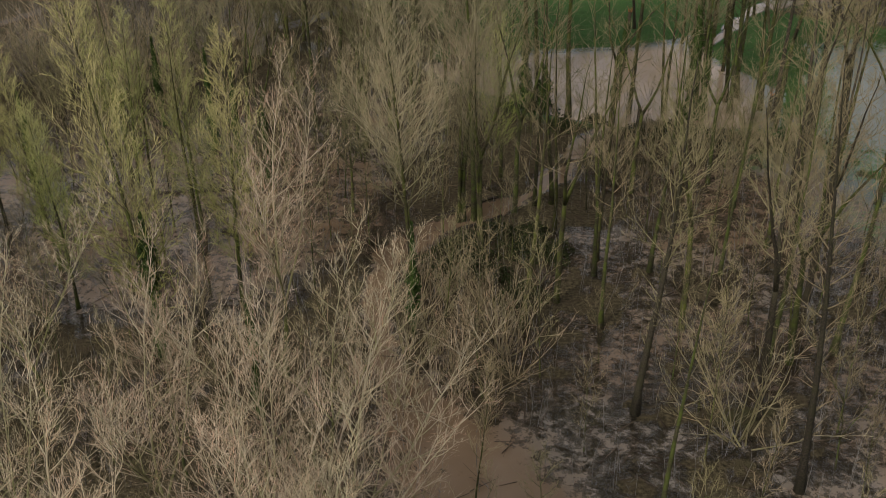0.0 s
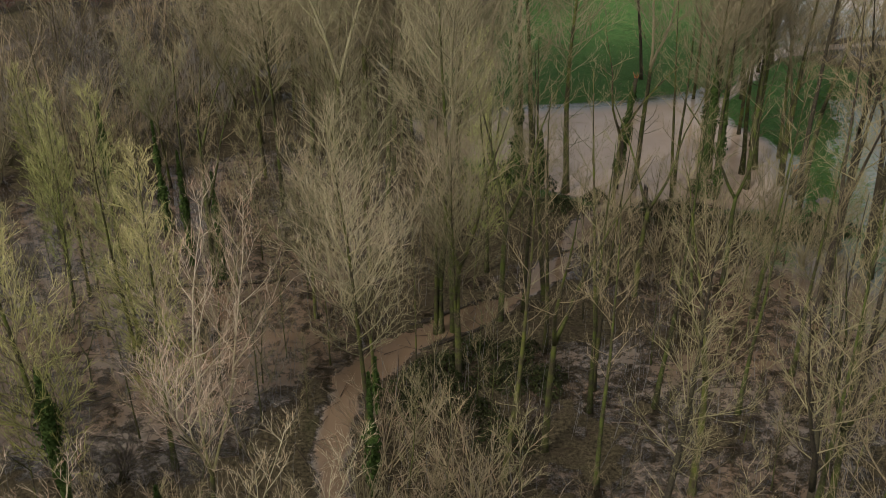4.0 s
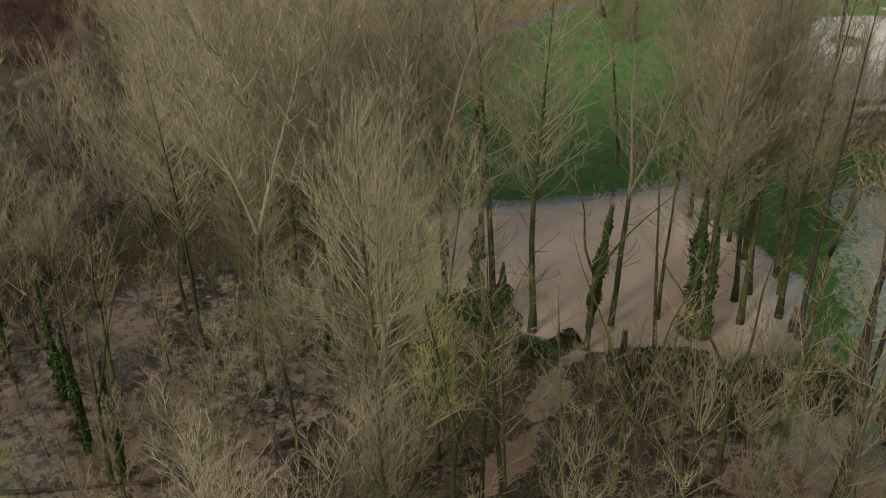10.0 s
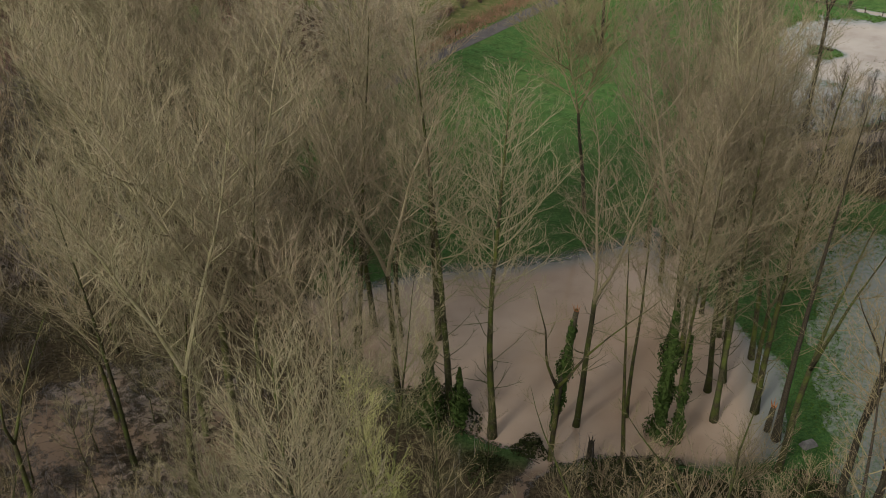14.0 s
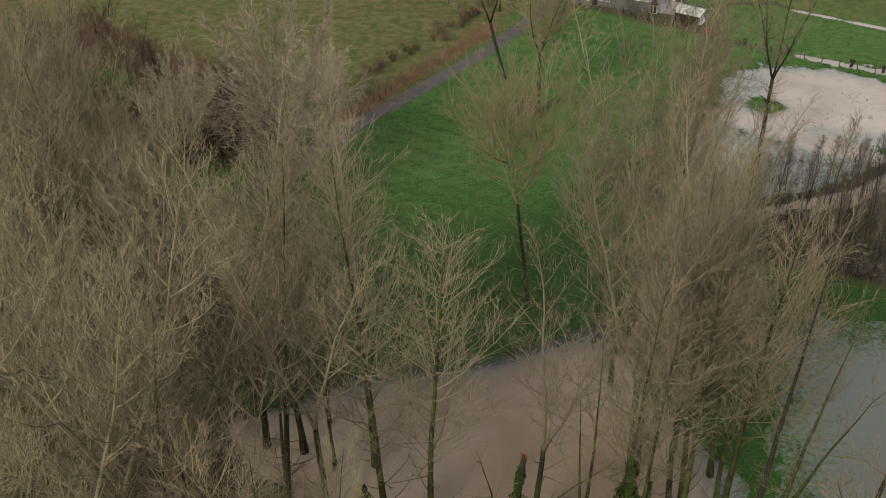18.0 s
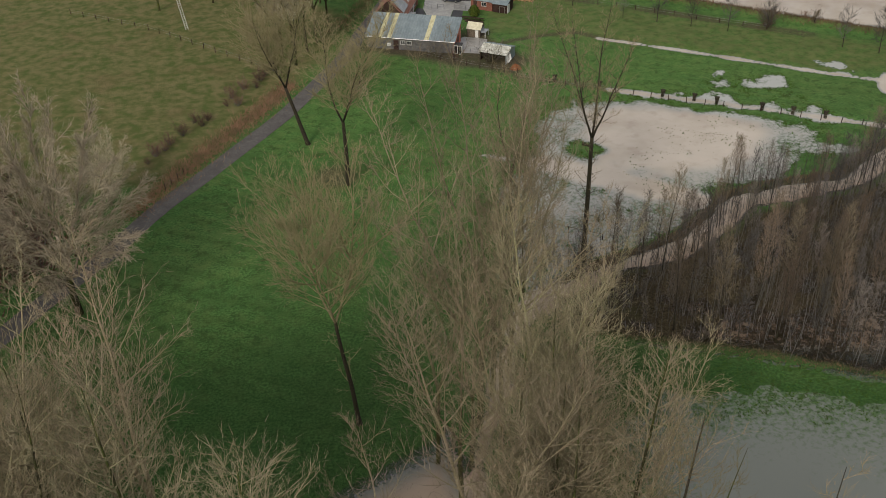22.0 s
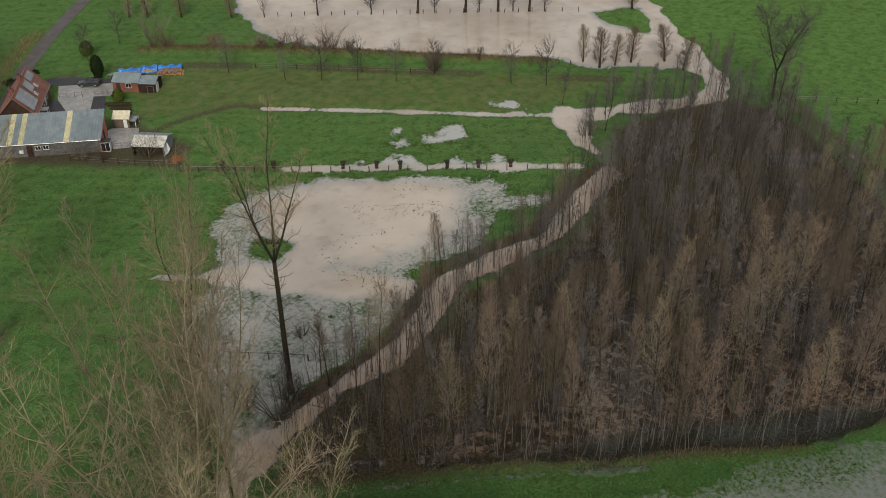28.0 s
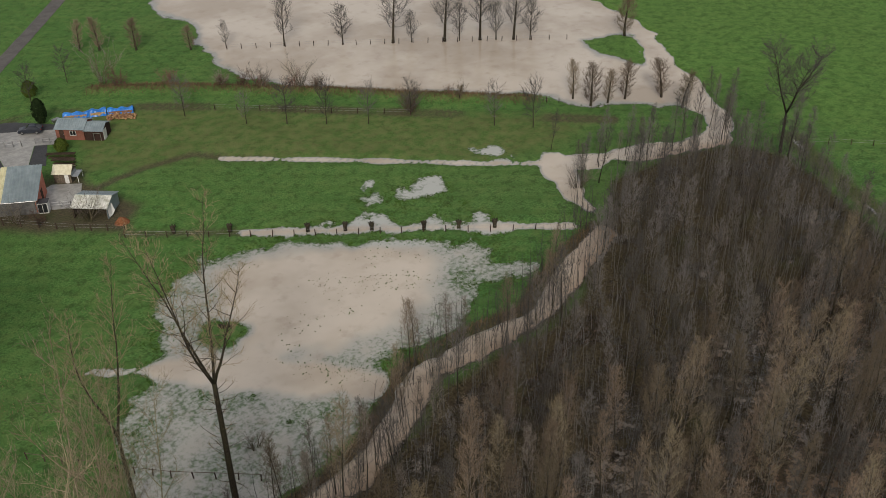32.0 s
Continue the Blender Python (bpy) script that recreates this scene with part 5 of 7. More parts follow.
for n, (x, y) in enumerate(sweep([(128, 170), (134, 176.5), (142, 176), (151, 172.5), (160, 171.5), (167, 175), (170, 181)], 1.9)):
    (POLE_DARK if n % 3 else POLE).put(x + random.uniform(-2, 2), y + random.uniform(-1.5, 3.0), random.uniform(0.45, 0.85))
for x, y in scatter(18, [(62, 116), (97, 99), (134, 92), (150, 126), (120, 132), (84, 126)], 9.0, 16):
    POLE_PALE.put(x, y, random.uniform(1.05, 1.3), wide=1.25)
    taken.append((x, y))
for n, (x, y) in enumerate(scatter(15, COPSE_CORE, 3.0, 36)):
    SHRUB.put(x, y, random.uniform(0.4, 0.7))



def thin_stems(seed, poly, count, low, high, shun=None):
    """Uncountable thin rods of undergrowth, each a bare stem with a few twigs."""
    rng = np.random.default_rng(seed)
    xs, ys = [p[0] for p in poly], [p[1] for p in poly]
    x, y = rng.uniform(min(xs), max(xs), count * 4), rng.uniform(min(ys), max(ys), count * 4)
    ok = inside_depth(x, y, poly) > 0
    if shun:
        ok &= line_distance(x, y, shun) > 2.5
    keep = np.nonzero(ok)[0][:count]
    z = np.maximum(height(x[keep], y[keep]), -0.2)
    s = Shape()
    for k, zz in zip(keep, z):
        tall = rng.uniform(low, high)
        foot = np.array([x[k], y[k], zz - 0.1])
        top = foot + np.array([rng.normal() * 0.06, rng.normal() * 0.06, 1]) * tall
        bend = (foot + top) / 2 + np.append(rng.normal(size=2) * 0.04 * tall, 0)
        r = 0.0045 * tall
        s.tube([foot, bend, top], [r, r * 0.7, 0], 3, False)
        for _ in range(9):
            u = rng.uniform(0.3, 1.0)
            p = bend + (top - bend) * (2 * u - 1) if u > 0.5 else foot + (bend - foot) * 2 * u
            w = around(rng.uniform(0, 6.28), rng.uniform(0.5, 1.2)) * tall * rng.uniform(0.08, 0.2)
            side = unit(np.cross(w, rng.normal(size=3))) * 0.014
            s.add([p - side, p + side, p + w], [(0, 1, 2)])
    return s


solid("coppice_stem", thin_stems(411, COPSE, 2600, 4, 10), MAT_TWIG_DARK, "crowd of thin dark alder stems standing in the flooded copse", "coppice", kind="stuff")
solid("coppice_stem", thin_stems(412, [(44, 128), (57, 131), (70, 135), (78, 139.5), (84, 143.5), (99, 143.5), (112, 151), (126, 162), (122, 166), (108, 157), (96, 150.5), (80, 150), (72, 144), (62, 139), (48, 135)], 420, 5, 11), MAT_TWIG_DARK, "thin alder stems leaning over the brown river", "coppice", kind="stuff")
solid("undergrowth", thin_stems(413, [(-70, -34), (44, -34), (42, 40), (30, 58), (8, 62), (-14, 75), (-40, 84), (-70, 70)], 1600, 2.5, 7, WOOD_STREAM), MAT_TWIG_DARK, "thin bare rods of undergrowth on the wood floor", "undergrowth", kind="stuff")

# ---- single trees in the meadows ----
def round_crown(seed, tall, fork_at, reach, limbs):
    """A broad tree: a short trunk that breaks into limbs which fan out to a dome of fine twigs."""
    rng = np.random.default_rng(seed)
    trunk, branch, twig = Shape(), Shape(), Shape()
    top = np.array([0.3, 0.1, tall * fork_at])
    trunk.tube([(0, 0, -0.4), (0.05, 0, tall * fork_at * 0.5), top], [0.62, 0.44, 0.42], 9)
    middle = np.array([0, 0, tall * 0.56])
    dome = np.array([reach, reach, tall * 0.44])
    for k in range(limbs + 4):
        az = 2.39996 * k
        el = -0.12 + 1.5 * (k / limbs) ** 0.9 if k < limbs else -0.3 + rng.uniform(-0.1, 0.1)
        tip = middle + dome * around(az, min(el, 1.5)) * rng.uniform(0.84, 0.98)
        start = top + (0, 0, rng.uniform(-0.5, tall * 0.10) if k < limbs else -rng.uniform(0.5, 2.0))
        bow = start + (tip - start) * 0.45 + np.array([0, 0, -0.05 if k < limbs else 0.05]) * tall
        line = np.array([(1 - u) ** 2 * start + 2 * u * (1 - u) * bow + u * u * tip for u in np.linspace(0, 1, 10)])
        line[1:-1] += rng.normal(size=(8, 3)) * 0.28
        branch.tube(line, [0.20 * (1 - 0.93 * (j / 9) ** 0.8) for j in range(10)], 5, False)
        for j in range(34):
            s = 0.22 + 0.76 * (j + rng.uniform(0, 1)) / 34
            p, d = along(line, s)
            out = unit((p - middle) / dome + rng.normal(size=3) * 0.55)
            span = (2.2 + 3.6 * (1 - s)) * rng.uniform(0.7, 1.2)
            sub = grow(rng, p, unit(d + out * 0.9), span, 4, 0.25, 0.10)
            branch.tube(sub, [0.07, 0.06, 0.05, 0.04, 0], 3, False)
            for i in range(12):
                q, e = along(sub, rng.uniform(0.2, 0.98))
                way = unit(e + rng.normal(size=3) * 0.5 + out * 0.3)
                n = rng.uniform(0.8, 1.9)
                side = unit(np.cross(way, rng.normal(size=3))) * 0.034
                twig.add([q - side, q + side, q + way * n], [(0, 1, 2)])
                for _ in range(4):
                    u = q + way * n * rng.uniform(0.2, 0.9)
                    off = unit(way + rng.normal(size=3) * 0.5)
                    side = unit(np.cross(off, rng.normal(size=3))) * 0.026
                    twig.add([u - side, u + side, u + off * rng.uniform(0.4, 0.9)], [(0, 1, 2)])
    return trunk, branch, twig


LONE = Kind("lone_poplar", "tall dark leafless poplar forking in the flooded meadow", "tree", "", [poplar(81, 36, 0.50, 0.13, 96, 0.5, fork=4, thick=0.0105, stout=1.31, wander=0.006, open_up=1.22, low_shoots=36)], (MAT_BARK_DARK, MAT_BARK_DARK, MAT_TWIG_OLIVE))
LONE.put(50.2, 137.4, 1.06, 40, sway=0)
POPLAR_B = Kind("meadow_poplar", "leaning leafless poplar with sparse upright limbs", "tree", "meadow poplars", [poplar(82, 30, 0.34, 0.18, 50, 0.7, fork=2, thick=0.010, stout=1.35, spray=3, open_up=1.3), poplar(83, 27, 0.36, 0.27, 100, 0.55, fork=3, thick=0.0115, stout=1.4, fine=1.2, open_up=1.1, spray=4)], (MAT_BARK_DARK, MAT_TWIG_OLIVE, MAT_TWIG_OLIVE))
POPLAR_B.put(41.6, 146, 1.02, 200, form=0, sway=0)
POPLAR_B.put(20.3, 167.5, 1.15, 30, form=1, wide=1.15, sway=0)
POPLAR_B.put(15.6, 183.5, 1.0, 0, form=1, tip=(0, -13), sway=0)
MEADOW_TREE = Kind("meadow_poplar", "leaning leafless meadow poplar with a wide open crown", "tree", "", [poplar(29, 30, 0.42, 0.40, 58, 0.45, fork=3, thick=0.009, stout=1.2, fine=1.2, spray=3, open_up=1.05, low_shoots=14)], (MAT_BARK_DARK, MAT_TWIG_OLIVE, MAT_TWIG_OLIVE))
MEADOW_TREE.put(12.9, 111, 1.2, 0, sway=0, tip=(0, -5))
ROADSIDE = Kind("roadside_tree", "dark leafless tree beside the farm lane", "tree", "lane trees",
                [bare_tree(86, 22, 0.25, 0.29, 46, 10, 10, 0.8, fork=3, thick=0.013, twig_len=1.4, twig_r=0.024), bare_tree(87, 22, 0.22, 0.30, 46, 10, 10, 0.7, fork=3, thick=0.013, twig_len=1.3, twig_r=0.019)], (MAT_TRUNK, MAT_BARK_DARK, MAT_TWIG_CROWN))
BIG = Kind("spreading_oak", "broad leafless tree with a rounded twiggy crown", "tree", "roadside trees", [round_crown(84, 33, 0.22, 14.5, 15)], (MAT_TRUNK, MAT_TWIG_CROWN, MAT_TWIG_CROWN))
BIG.put(-20.6, 141.5, 1.0, 10, sway=0, tip=(0, -4))
BIG.put(-17.5, 170.5, 0.42, 120, label="low leafless bushy tree beside the lane")
BIG.put(-41, 158, 0.5, 40, label="small leafless bushy tree over the bracken")
for x, y, s in ((17.4, 219.3, 0.9), (15, 223, 0.85), (20.5, 226, 0.95), (23, 230, 0.9), (18, 231, 0.85), (26.5, 236, 0.85), (20, 241, 0.8), (-6.4, 269, 0.7), (-10, 259.8, 0.75), (2.4, 262, 0.7), (9.2, 263, 0.7), (16.4, 259.9, 0.75), (27, 255, 0.8)):
    ROADSIDE.put(x, y, s * 1.2)
OAK = Kind("field_oak", "old leafless oak with crooked dark limbs", "tree", "", [bare_tree(85, 21, 0.28, 0.34, 48, 8, 8, 0.5, fork=3, thick=0.016, twig_len=1.2, twig_r=0.016)], (MAT_BARK_DARK, MAT_BARK_DARK, MAT_TWIG_DARK))
OAK.put(165.6, 161.5, 1.0)
POND_ROW = Kind("pond_poplar", "young leafless poplar with brush of upright twigs in the flood", "tree", "row of poplars in the pond",
                [bare_tree(91, 10, 0.22, 0.26, 30, 4, 5, 1.3, thick=0.012, twig_len=0.9, twig_r=0.013, wander=0.006), bare_tree(92, 10, 0.26, 0.25, 28, 4, 5, 1.3, thick=0.012, twig_len=0.9, twig_r=0.013, wander=0.006)], (MAT_BARK_DARK, MAT_TWIG_DARK, MAT_TWIG_DARK))
for x, y, s in ((105.1, 266.6, 0.5), (116.3, 260.1, 0.92), (127.5, 253.2, 1.08), (137.1, 247.4, 1.0), (140.7, 245.2, 0.85), (147.1, 241.4, 1.1), (150, 239.7, 1.05), (154, 237.3, 1.08), (157.1, 235.4, 1.05), (160.3, 233.1, 1.02), (163.3, 230.9, 1.08)):
    POND_ROW.put(x, y, s * 1.3, wide=1.35, sway=1)
BRUSH = Kind("pollard_willow", "pollard willow with a fan of upright shoots", "tree", "willows by the brook",
             [bare_tree(93, 9, 0.12, 0.22, 34, 4, 6, 1.5, thick=0.02, twig_len=0.9, twig_r=0.014)], (MAT_BARK_DARK, MAT_TWIG_TAN, MAT_TWIG_TAN))
for x, y, s in ((150.6, 200.9, 0.9), (151.4, 196.4, 1.0), (155, 195.5, 0.8), (159, 194.9, 0.95), (165.4, 191.2, 1.0), (165, 185.1, 0.9), (182.1, 220.2, 1.1), (77.5, 284.1, 0.8), (81.2, 281.6, 0.9), (88, 276.8, 0.9), (98.1, 269.8, 0.7), (131.5, 213, 0.4)):
    BRUSH.put(x, y, s, wide=1.45)
ORCHARD = Kind("orchard_tree", "small leafless fruit tree in the orchard meadow", "tree", "orchard trees", [bare_tree(95, 5, 0.28, 0.34, 14, 4, 5, 0.6, thick=0.013, twig_len=0.6)], (MAT_BARK_DARK, MAT_TWIG_DARK, MAT_TWIG_DARK))
for x, y in ((92.4, 227.9), (98.7, 223.4), (104.9, 219), (111.4, 214.3), (120.2, 213.2), (130.5, 199.8), (136, 195), (84, 238), (61, 262), (70, 268)):
    ORCHARD.put(x, y, random.uniform(1.1, 1.45))
for x, y, s in ((76, 262, 1.3), (95.6, 247, 0.8), (101.5, 241, 0.9), (108, 236.5, 1.0), (110.5, 233.5, 0.8), (121, 213.8, 1.0), (133, 214, 0.5), (128.5, 173, 0.9), (46, 215.8, 0.7), (56, 210, 0.8), (49.4, 136, 0.9), (44, 138, 1.0), (47, 133.8, 1.1), (56.5, 147, 0.6)):
    SHRUB.put(x, y, s)
for n, (x, y) in enumerate(sweep([(-9, 181.5), (-1, 193), (8, 205), (16, 216)], 2.6)):
    THICKET.put(x - 2.5 + random.uniform(-2.2, 1.2), y + 1.5 + random.uniform(-1.5, 1.5), random.uniform(0.3, 0.62))
for x, y, s in ((95.6, 247, 0.6), (99, 243.5, 0.75), (101.5, 241, 0.7), (107, 237, 0.8), (110.5, 233.5, 0.7), (121, 214.2, 0.85), (87, 253.5, 0.8), (78, 259, 0.9), (131, 216, 0.5), (49.5, 213.5, 0.55)):
    THICKET.put(x, y, s)
for x, y in ((84.2, 187), (89.3, 183.8), (92.7, 181.4), (99.7, 176.9), (104.4, 173.9), (109.3, 170.9), (66.4, 198.8), (74, 194)):
    ob = thing("willow_stump", "short dark pollard willow stump beside the ditch", "tree stump", pose(x, y, 0.1, 0, 0, x * 50 % 360), "willow stumps")
    part("stem", Shape().tube([(0, 0, -0.3), (0.05, 0.02, 0.5), (0.0, 0.05, 1.0), (0.05, 0, 1.25)], [0.34, 0.3, 0.42, 0.3], 8), MAT_BARK_DARK, ob, smooth=True)
    for k in range(6):
        w = around(k * 1.05, 0.6)
        part("knob", Shape().tube([np.array((0, 0, 1.0)), np.array((0, 0, 1.0)) + w * 0.6], [0.17, 0.10], 5), MAT_BARK_DARK, ob, smooth=True)

# ---- undergrowth, banks and wood litter ----
def ivy_on(x, y, tall, r, count, label, lean=0.0):
    ob = thing("ivy", label, "ivy", pose(x, y, 0, 0, 0, 0 if lean else (x * 53) % 360), "ivy on trunks")
    part("foliage", ivy_shape(int(x * 7 + y * 13) & 0xFFF, tall, r, lean, count), MAT_IVY, ob)


ivy_on(6.3, 68.1, 15, 1.35, 1500, "dark green ivy clothing a leaning snag", 0.105)
for x, y, tall, r, c in ( (17.2, 67, 17, 2.1, 2300), (-6.5, 68.5, 12, 2.2, 1500), (-3.5, 68, 8, 1.6, 800), (-15.9, 8.5, 12, 0.9, 800), (-38.6, 2.9, 15, 1.5, 1100), (-27.5, -5, 12, 1.0, 800), (-42.3, 43.8, 14, 0.8, 800), (-37.8, 41, 13, 0.8, 700), (-17.3, 19, 6, 0.7, 400),
                        (-48, 52, 14, 1.0, 800), (-58, 60, 13, 1.1, 800), (18.8, 66.2, 14, 1.0, 900), (-68, 40, 12, 1.2, 900)):
    ivy_on(x, y, tall, r, c, "dark green ivy clothing a tree trunk")


def blades(seed, line, count, spread, low, high, width=0.05, lean=0.35):
    """Tall withered stems on both sides of a line."""
    rng = np.random.default_rng(seed)
    pts = np.array(sweep(line, 0.5))
    s = Shape()
    pick = rng.integers(0, len(pts), count)
    spot = pts[pick] + rng.normal(size=(count, 2)) * spread
    zs = np.maximum(height(spot[:, 0], spot[:, 1]), -0.1)
    for (x, y), z in zip(spot, zs):
        h, az = rng.uniform(low, high), rng.uniform(0, 6.28)
        dx, dy = math.cos(az), math.sin(az)
        tip = (x + rng.normal() * lean * h, y + rng.normal() * lean * h, z + h)
        s.add([(x - dx * width, y - dy * width, z - 0.05), (x + dx * width, y + dy * width, z - 0.05), tip], [(0, 1, 2)])
    return s


ROAD_VERGE = [(-15, 166), (-8.5, 175), (0.2, 188), (8, 198.5), (15.5, 210)]
solid("bracken", blades(201, ROAD_VERGE, 9000, 1.4, 0.2, 0.7, 0.07, 0.6), MAT_DRY, "rust-brown dead bracken along the lane verge", "bracken", kind="stuff")
solid("bracken", blades(207, [(-64, 172), (-50, 166), (-36, 158), (-27, 156), (-38, 170), (-52, 184)], 9000, 4.0, 0.3, 1.0, 0.16, 0.8), MAT_RUST, "dark rusty dead bracken under the bare trees", "bracken", kind="stuff")
solid("bracken", blades(202, [(30, 237), (37, 252), (46, 270), (56, 286)], 3600, 1.5, 0.2, 0.7, 0.05), MAT_DRY, "rust-brown dead bracken beside the farm lane", "bracken", kind="stuff")
solid("bank_grass", blades(203, NORTH_BANK, 6500, 1.1, 0.25, 0.9, 0.06), MAT_REED, "withered brown grass and brambles on the field bank", "dry grass", kind="stuff")
solid("bank_grass", blades(204, BANK, 4200, 0.6, 0.2, 0.6, 0.05), MAT_REED, "withered brown grass on the river bank", "dry grass", kind="stuff")
solid("bank_grass", blades(205, COPSE[-4:] + [(45, 121.5)], 3500, 0.8, 0.1, 0.4, 0.05), MAT_REED, "withered brown grass along the copse edge", "dry grass", kind="stuff")
solid("bank_grass", blades(206, [(3, 163), (11, 168), (19, 171), (27, 172), (36, 170)], 800, 1.2, 0.15, 0.5, 0.05), MAT_REED, "withered brown grass under the meadow trees", "dry grass", kind="stuff")
solid("bank_grass", blades(207, [(12, 177), (24, 180), (36, 176), (44, 172)], 450, 0.7, 0.15, 0.4, 0.05), MAT_DRY, "strip of rusty dead grass across the meadow", "dry grass", kind="stuff")


for k, (line, count) in enumerate((([(77.9, 172.8), (84.8, 169), (93.1, 164.9)], 170), ([(88, 176.5), (97.8, 170.3), (104.4, 166.3)], 120), ([(66.9, 160.3), (74.1, 166.6), (80.8, 164.1)], 70), ([(69, 155.5), (75.6, 151.9), (80, 152.5)], 260), ([(52, 172), (62, 178), (72, 184)], 150))):
    solid("grass_tuft", blades(320 + k, line, int(count * 1.3), 1.6, 0.1, 0.3, 0.25, 0.8), MAT_TUFT, "line of drowned grass tufts in the meadow flood", "grass", kind="stuff")


def tufts(seed, box, count, lo, hi, size):
    """Grass clumps where the ground lies between two heights about the water."""
    rng = np.random.default_rng(seed)
    x, y = rng.uniform(box[0], box[1], count * 8), rng.uniform(box[2], box[3], count * 8)
    z = height(x, y)
    keep = np.nonzero((z > lo) & (z < hi) & (inside_depth(x, y, COPSE) < -1) & (inside_depth(x, y, WOOD) < -1) & (line_distance(x, y, RIVER) > 3) & (inside_depth(x, y, POOL) < 1))[0][:count]
    s = Shape()
    for k in keep:
        for _ in range(5):
            az, w, h = rng.uniform(0, 6.28), size * rng.uniform(0.4, 1.0), size * rng.uniform(0.5, 1.1)
            cx, cy = x[k] + rng.normal() * size * 0.5, y[k] + rng.normal() * size * 0.5
            dx, dy = math.cos(az) * w * 0.5, math.sin(az) * w * 0.5
            b = min(z[k], -0.02)
            s.add([(cx - dx, cy - dy, b), (cx + dx, cy + dy, b), (cx + rng.normal() * w * 0.4, cy + rng.normal() * w * 0.4, max(0.02, z[k]) + h * 0.6)], [(0, 1, 2)])
    return s


solid("grass_tuft", tufts(301, (38, 112, 128, 192), 2400, -0.03, 0.12, 0.30), MAT_TUFT, "wet grass tufts poking through the meadow flood", "grass", kind="stuff")
solid("grass_tuft", tufts(302, (30, 100, 55, 116), 3000, -0.05, 0.08, 0.26), MAT_TUFT, "wet grass tufts poking through the field flood", "grass", kind="stuff")
solid("grass_tuft", tufts(303, (82, 190, 160, 275), 1500, -0.06, 0.04, 0.3), MAT_TUFT, "wet grass tufts along the pond shore", "grass", kind="stuff")


def sticks(seed, poly, count, low, high):
    rng = np.random.default_rng(seed)
    xs, ys = [p[0] for p in poly], [p[1] for p in poly]
    x, y = rng.uniform(max(min(xs), -75), min(max(xs), 150), count * 3), rng.uniform(max(min(ys), -25), min(max(ys), 175), count * 3)
    keep = np.nonzero(inside_depth(x, y, poly) > 0)[0][:count]
    z = np.maximum(height(x[keep], y[keep]), 0)
    s = Shape()
    for k, zz in zip(keep, z):
        n, az = rng.uniform(low, high), rng.uniform(0, 6.28)
        a = np.array([x[k], y[k], zz + 0.04])
        b = a + np.array([math.cos(az) * n, math.sin(az) * n, rng.uniform(0, 0.25) * n])
        s.tube([a, b], [rng.uniform(0.02, 0.07), 0.012], 3, False)
    return s


solid("fallen_stick", sticks(401, WOOD, 2600, 0.8, 4.0), MAT_LITTER, "dead sticks strewn over the flooded wood floor", "dead wood", kind="stuff")
solid("fallen_stick", sticks(402, COPSE, 1500, 0.8, 3.5), MAT_LITTER, "dead sticks strewn over the copse floor", "dead wood", kind="stuff")


def log_at(a, b, r, label, mat=None):
    rng = np.random.default_rng(int(abs(a[0]) * 10))
    a, b = np.array(a, float), np.array(b, float)
    pts = [a + (b - a) * k / 6 + rng.normal(size=3) * r * 0.35 for k in range(7)]
    s = Shape().tube(pts, [r * (1 - 0.07 * k) for k in range(7)], 8)
    ob = thing("fallen_log", label, "log", None, "fallen logs")
    part("stem", s, mat or MAT_BARK_DARK, ob, smooth=True)
    for k in (2, 4):
        part("branch_stub", Shape().tube([pts[k], pts[k] + rng.normal(size=3) * 0.5 + (0, 0, 0.6)], [r * 0.35, r * 0.12], 5), mat or MAT_BARK_DARK, ob)


log_at((-52, 37.2, 0.15), (-31, 41, 0.12), 0.28, "long dark fallen trunk lying in the flooded wood")
log_at((-14.5, 29, 0.1), (-8.4, 33.5, 0.35), 0.22, "dark fallen log beside the wood stream")
log_at((-16, 33.5, 0.1), (-9, 38.5, 0.3), 0.25, "dark fallen log beside the wood stream")
log_at((10.5, 62.6, 0.2), (17, 64.4, 0.2), 0.25, "dark log lying across the pool outlet")
log_at((-2, 49.5, 0.1), (2.5, 52, 0.15), 0.14, "thin branch lying in the stream")
log_at((62, 120, 0.3), (66, 126, 0.4), 0.2, "dark fallen trunk in the copse")
log_at((95, 118, 0.2), (103, 122, 0.5), 0.22, "dark fallen trunk in the copse")
log_at((62.5, 171.5, 0.35), (64, 170.3, 0.35), 0.35, "cut log on the grass islet")


def stump(x, y, tall, r, mat, label, lean=(0, 0)):
    rng = np.random.default_rng(int(x * 3 + y * 5) & 0xFFF)
    ob = thing("broken_stump", label, "tree stump", pose(x, y, min(0.1, ground_at(x, y))), "broken stumps")
    part("bole", Shape().tube([(0, 0, -0.3), (lean[0] * 0.4, lean[1] * 0.4, tall * 0.5), (lean[0], lean[1], tall)], [r * 1.3, r, r * 0.85], 8), MAT_BARK_DARK, ob, smooth=True)
    for k in range(6):
        w = around(k * 1.05 + 0.2, 1.25)
        p = np.array([lean[0], lean[1], tall - 0.2]) + np.array([w[0], w[1], 0]) * r * 1.2
        part("splinter", Shape().tube([p, p + w * rng.uniform(0.4, 1.3)], [r * 0.28, 0], 4, False), mat, ob)


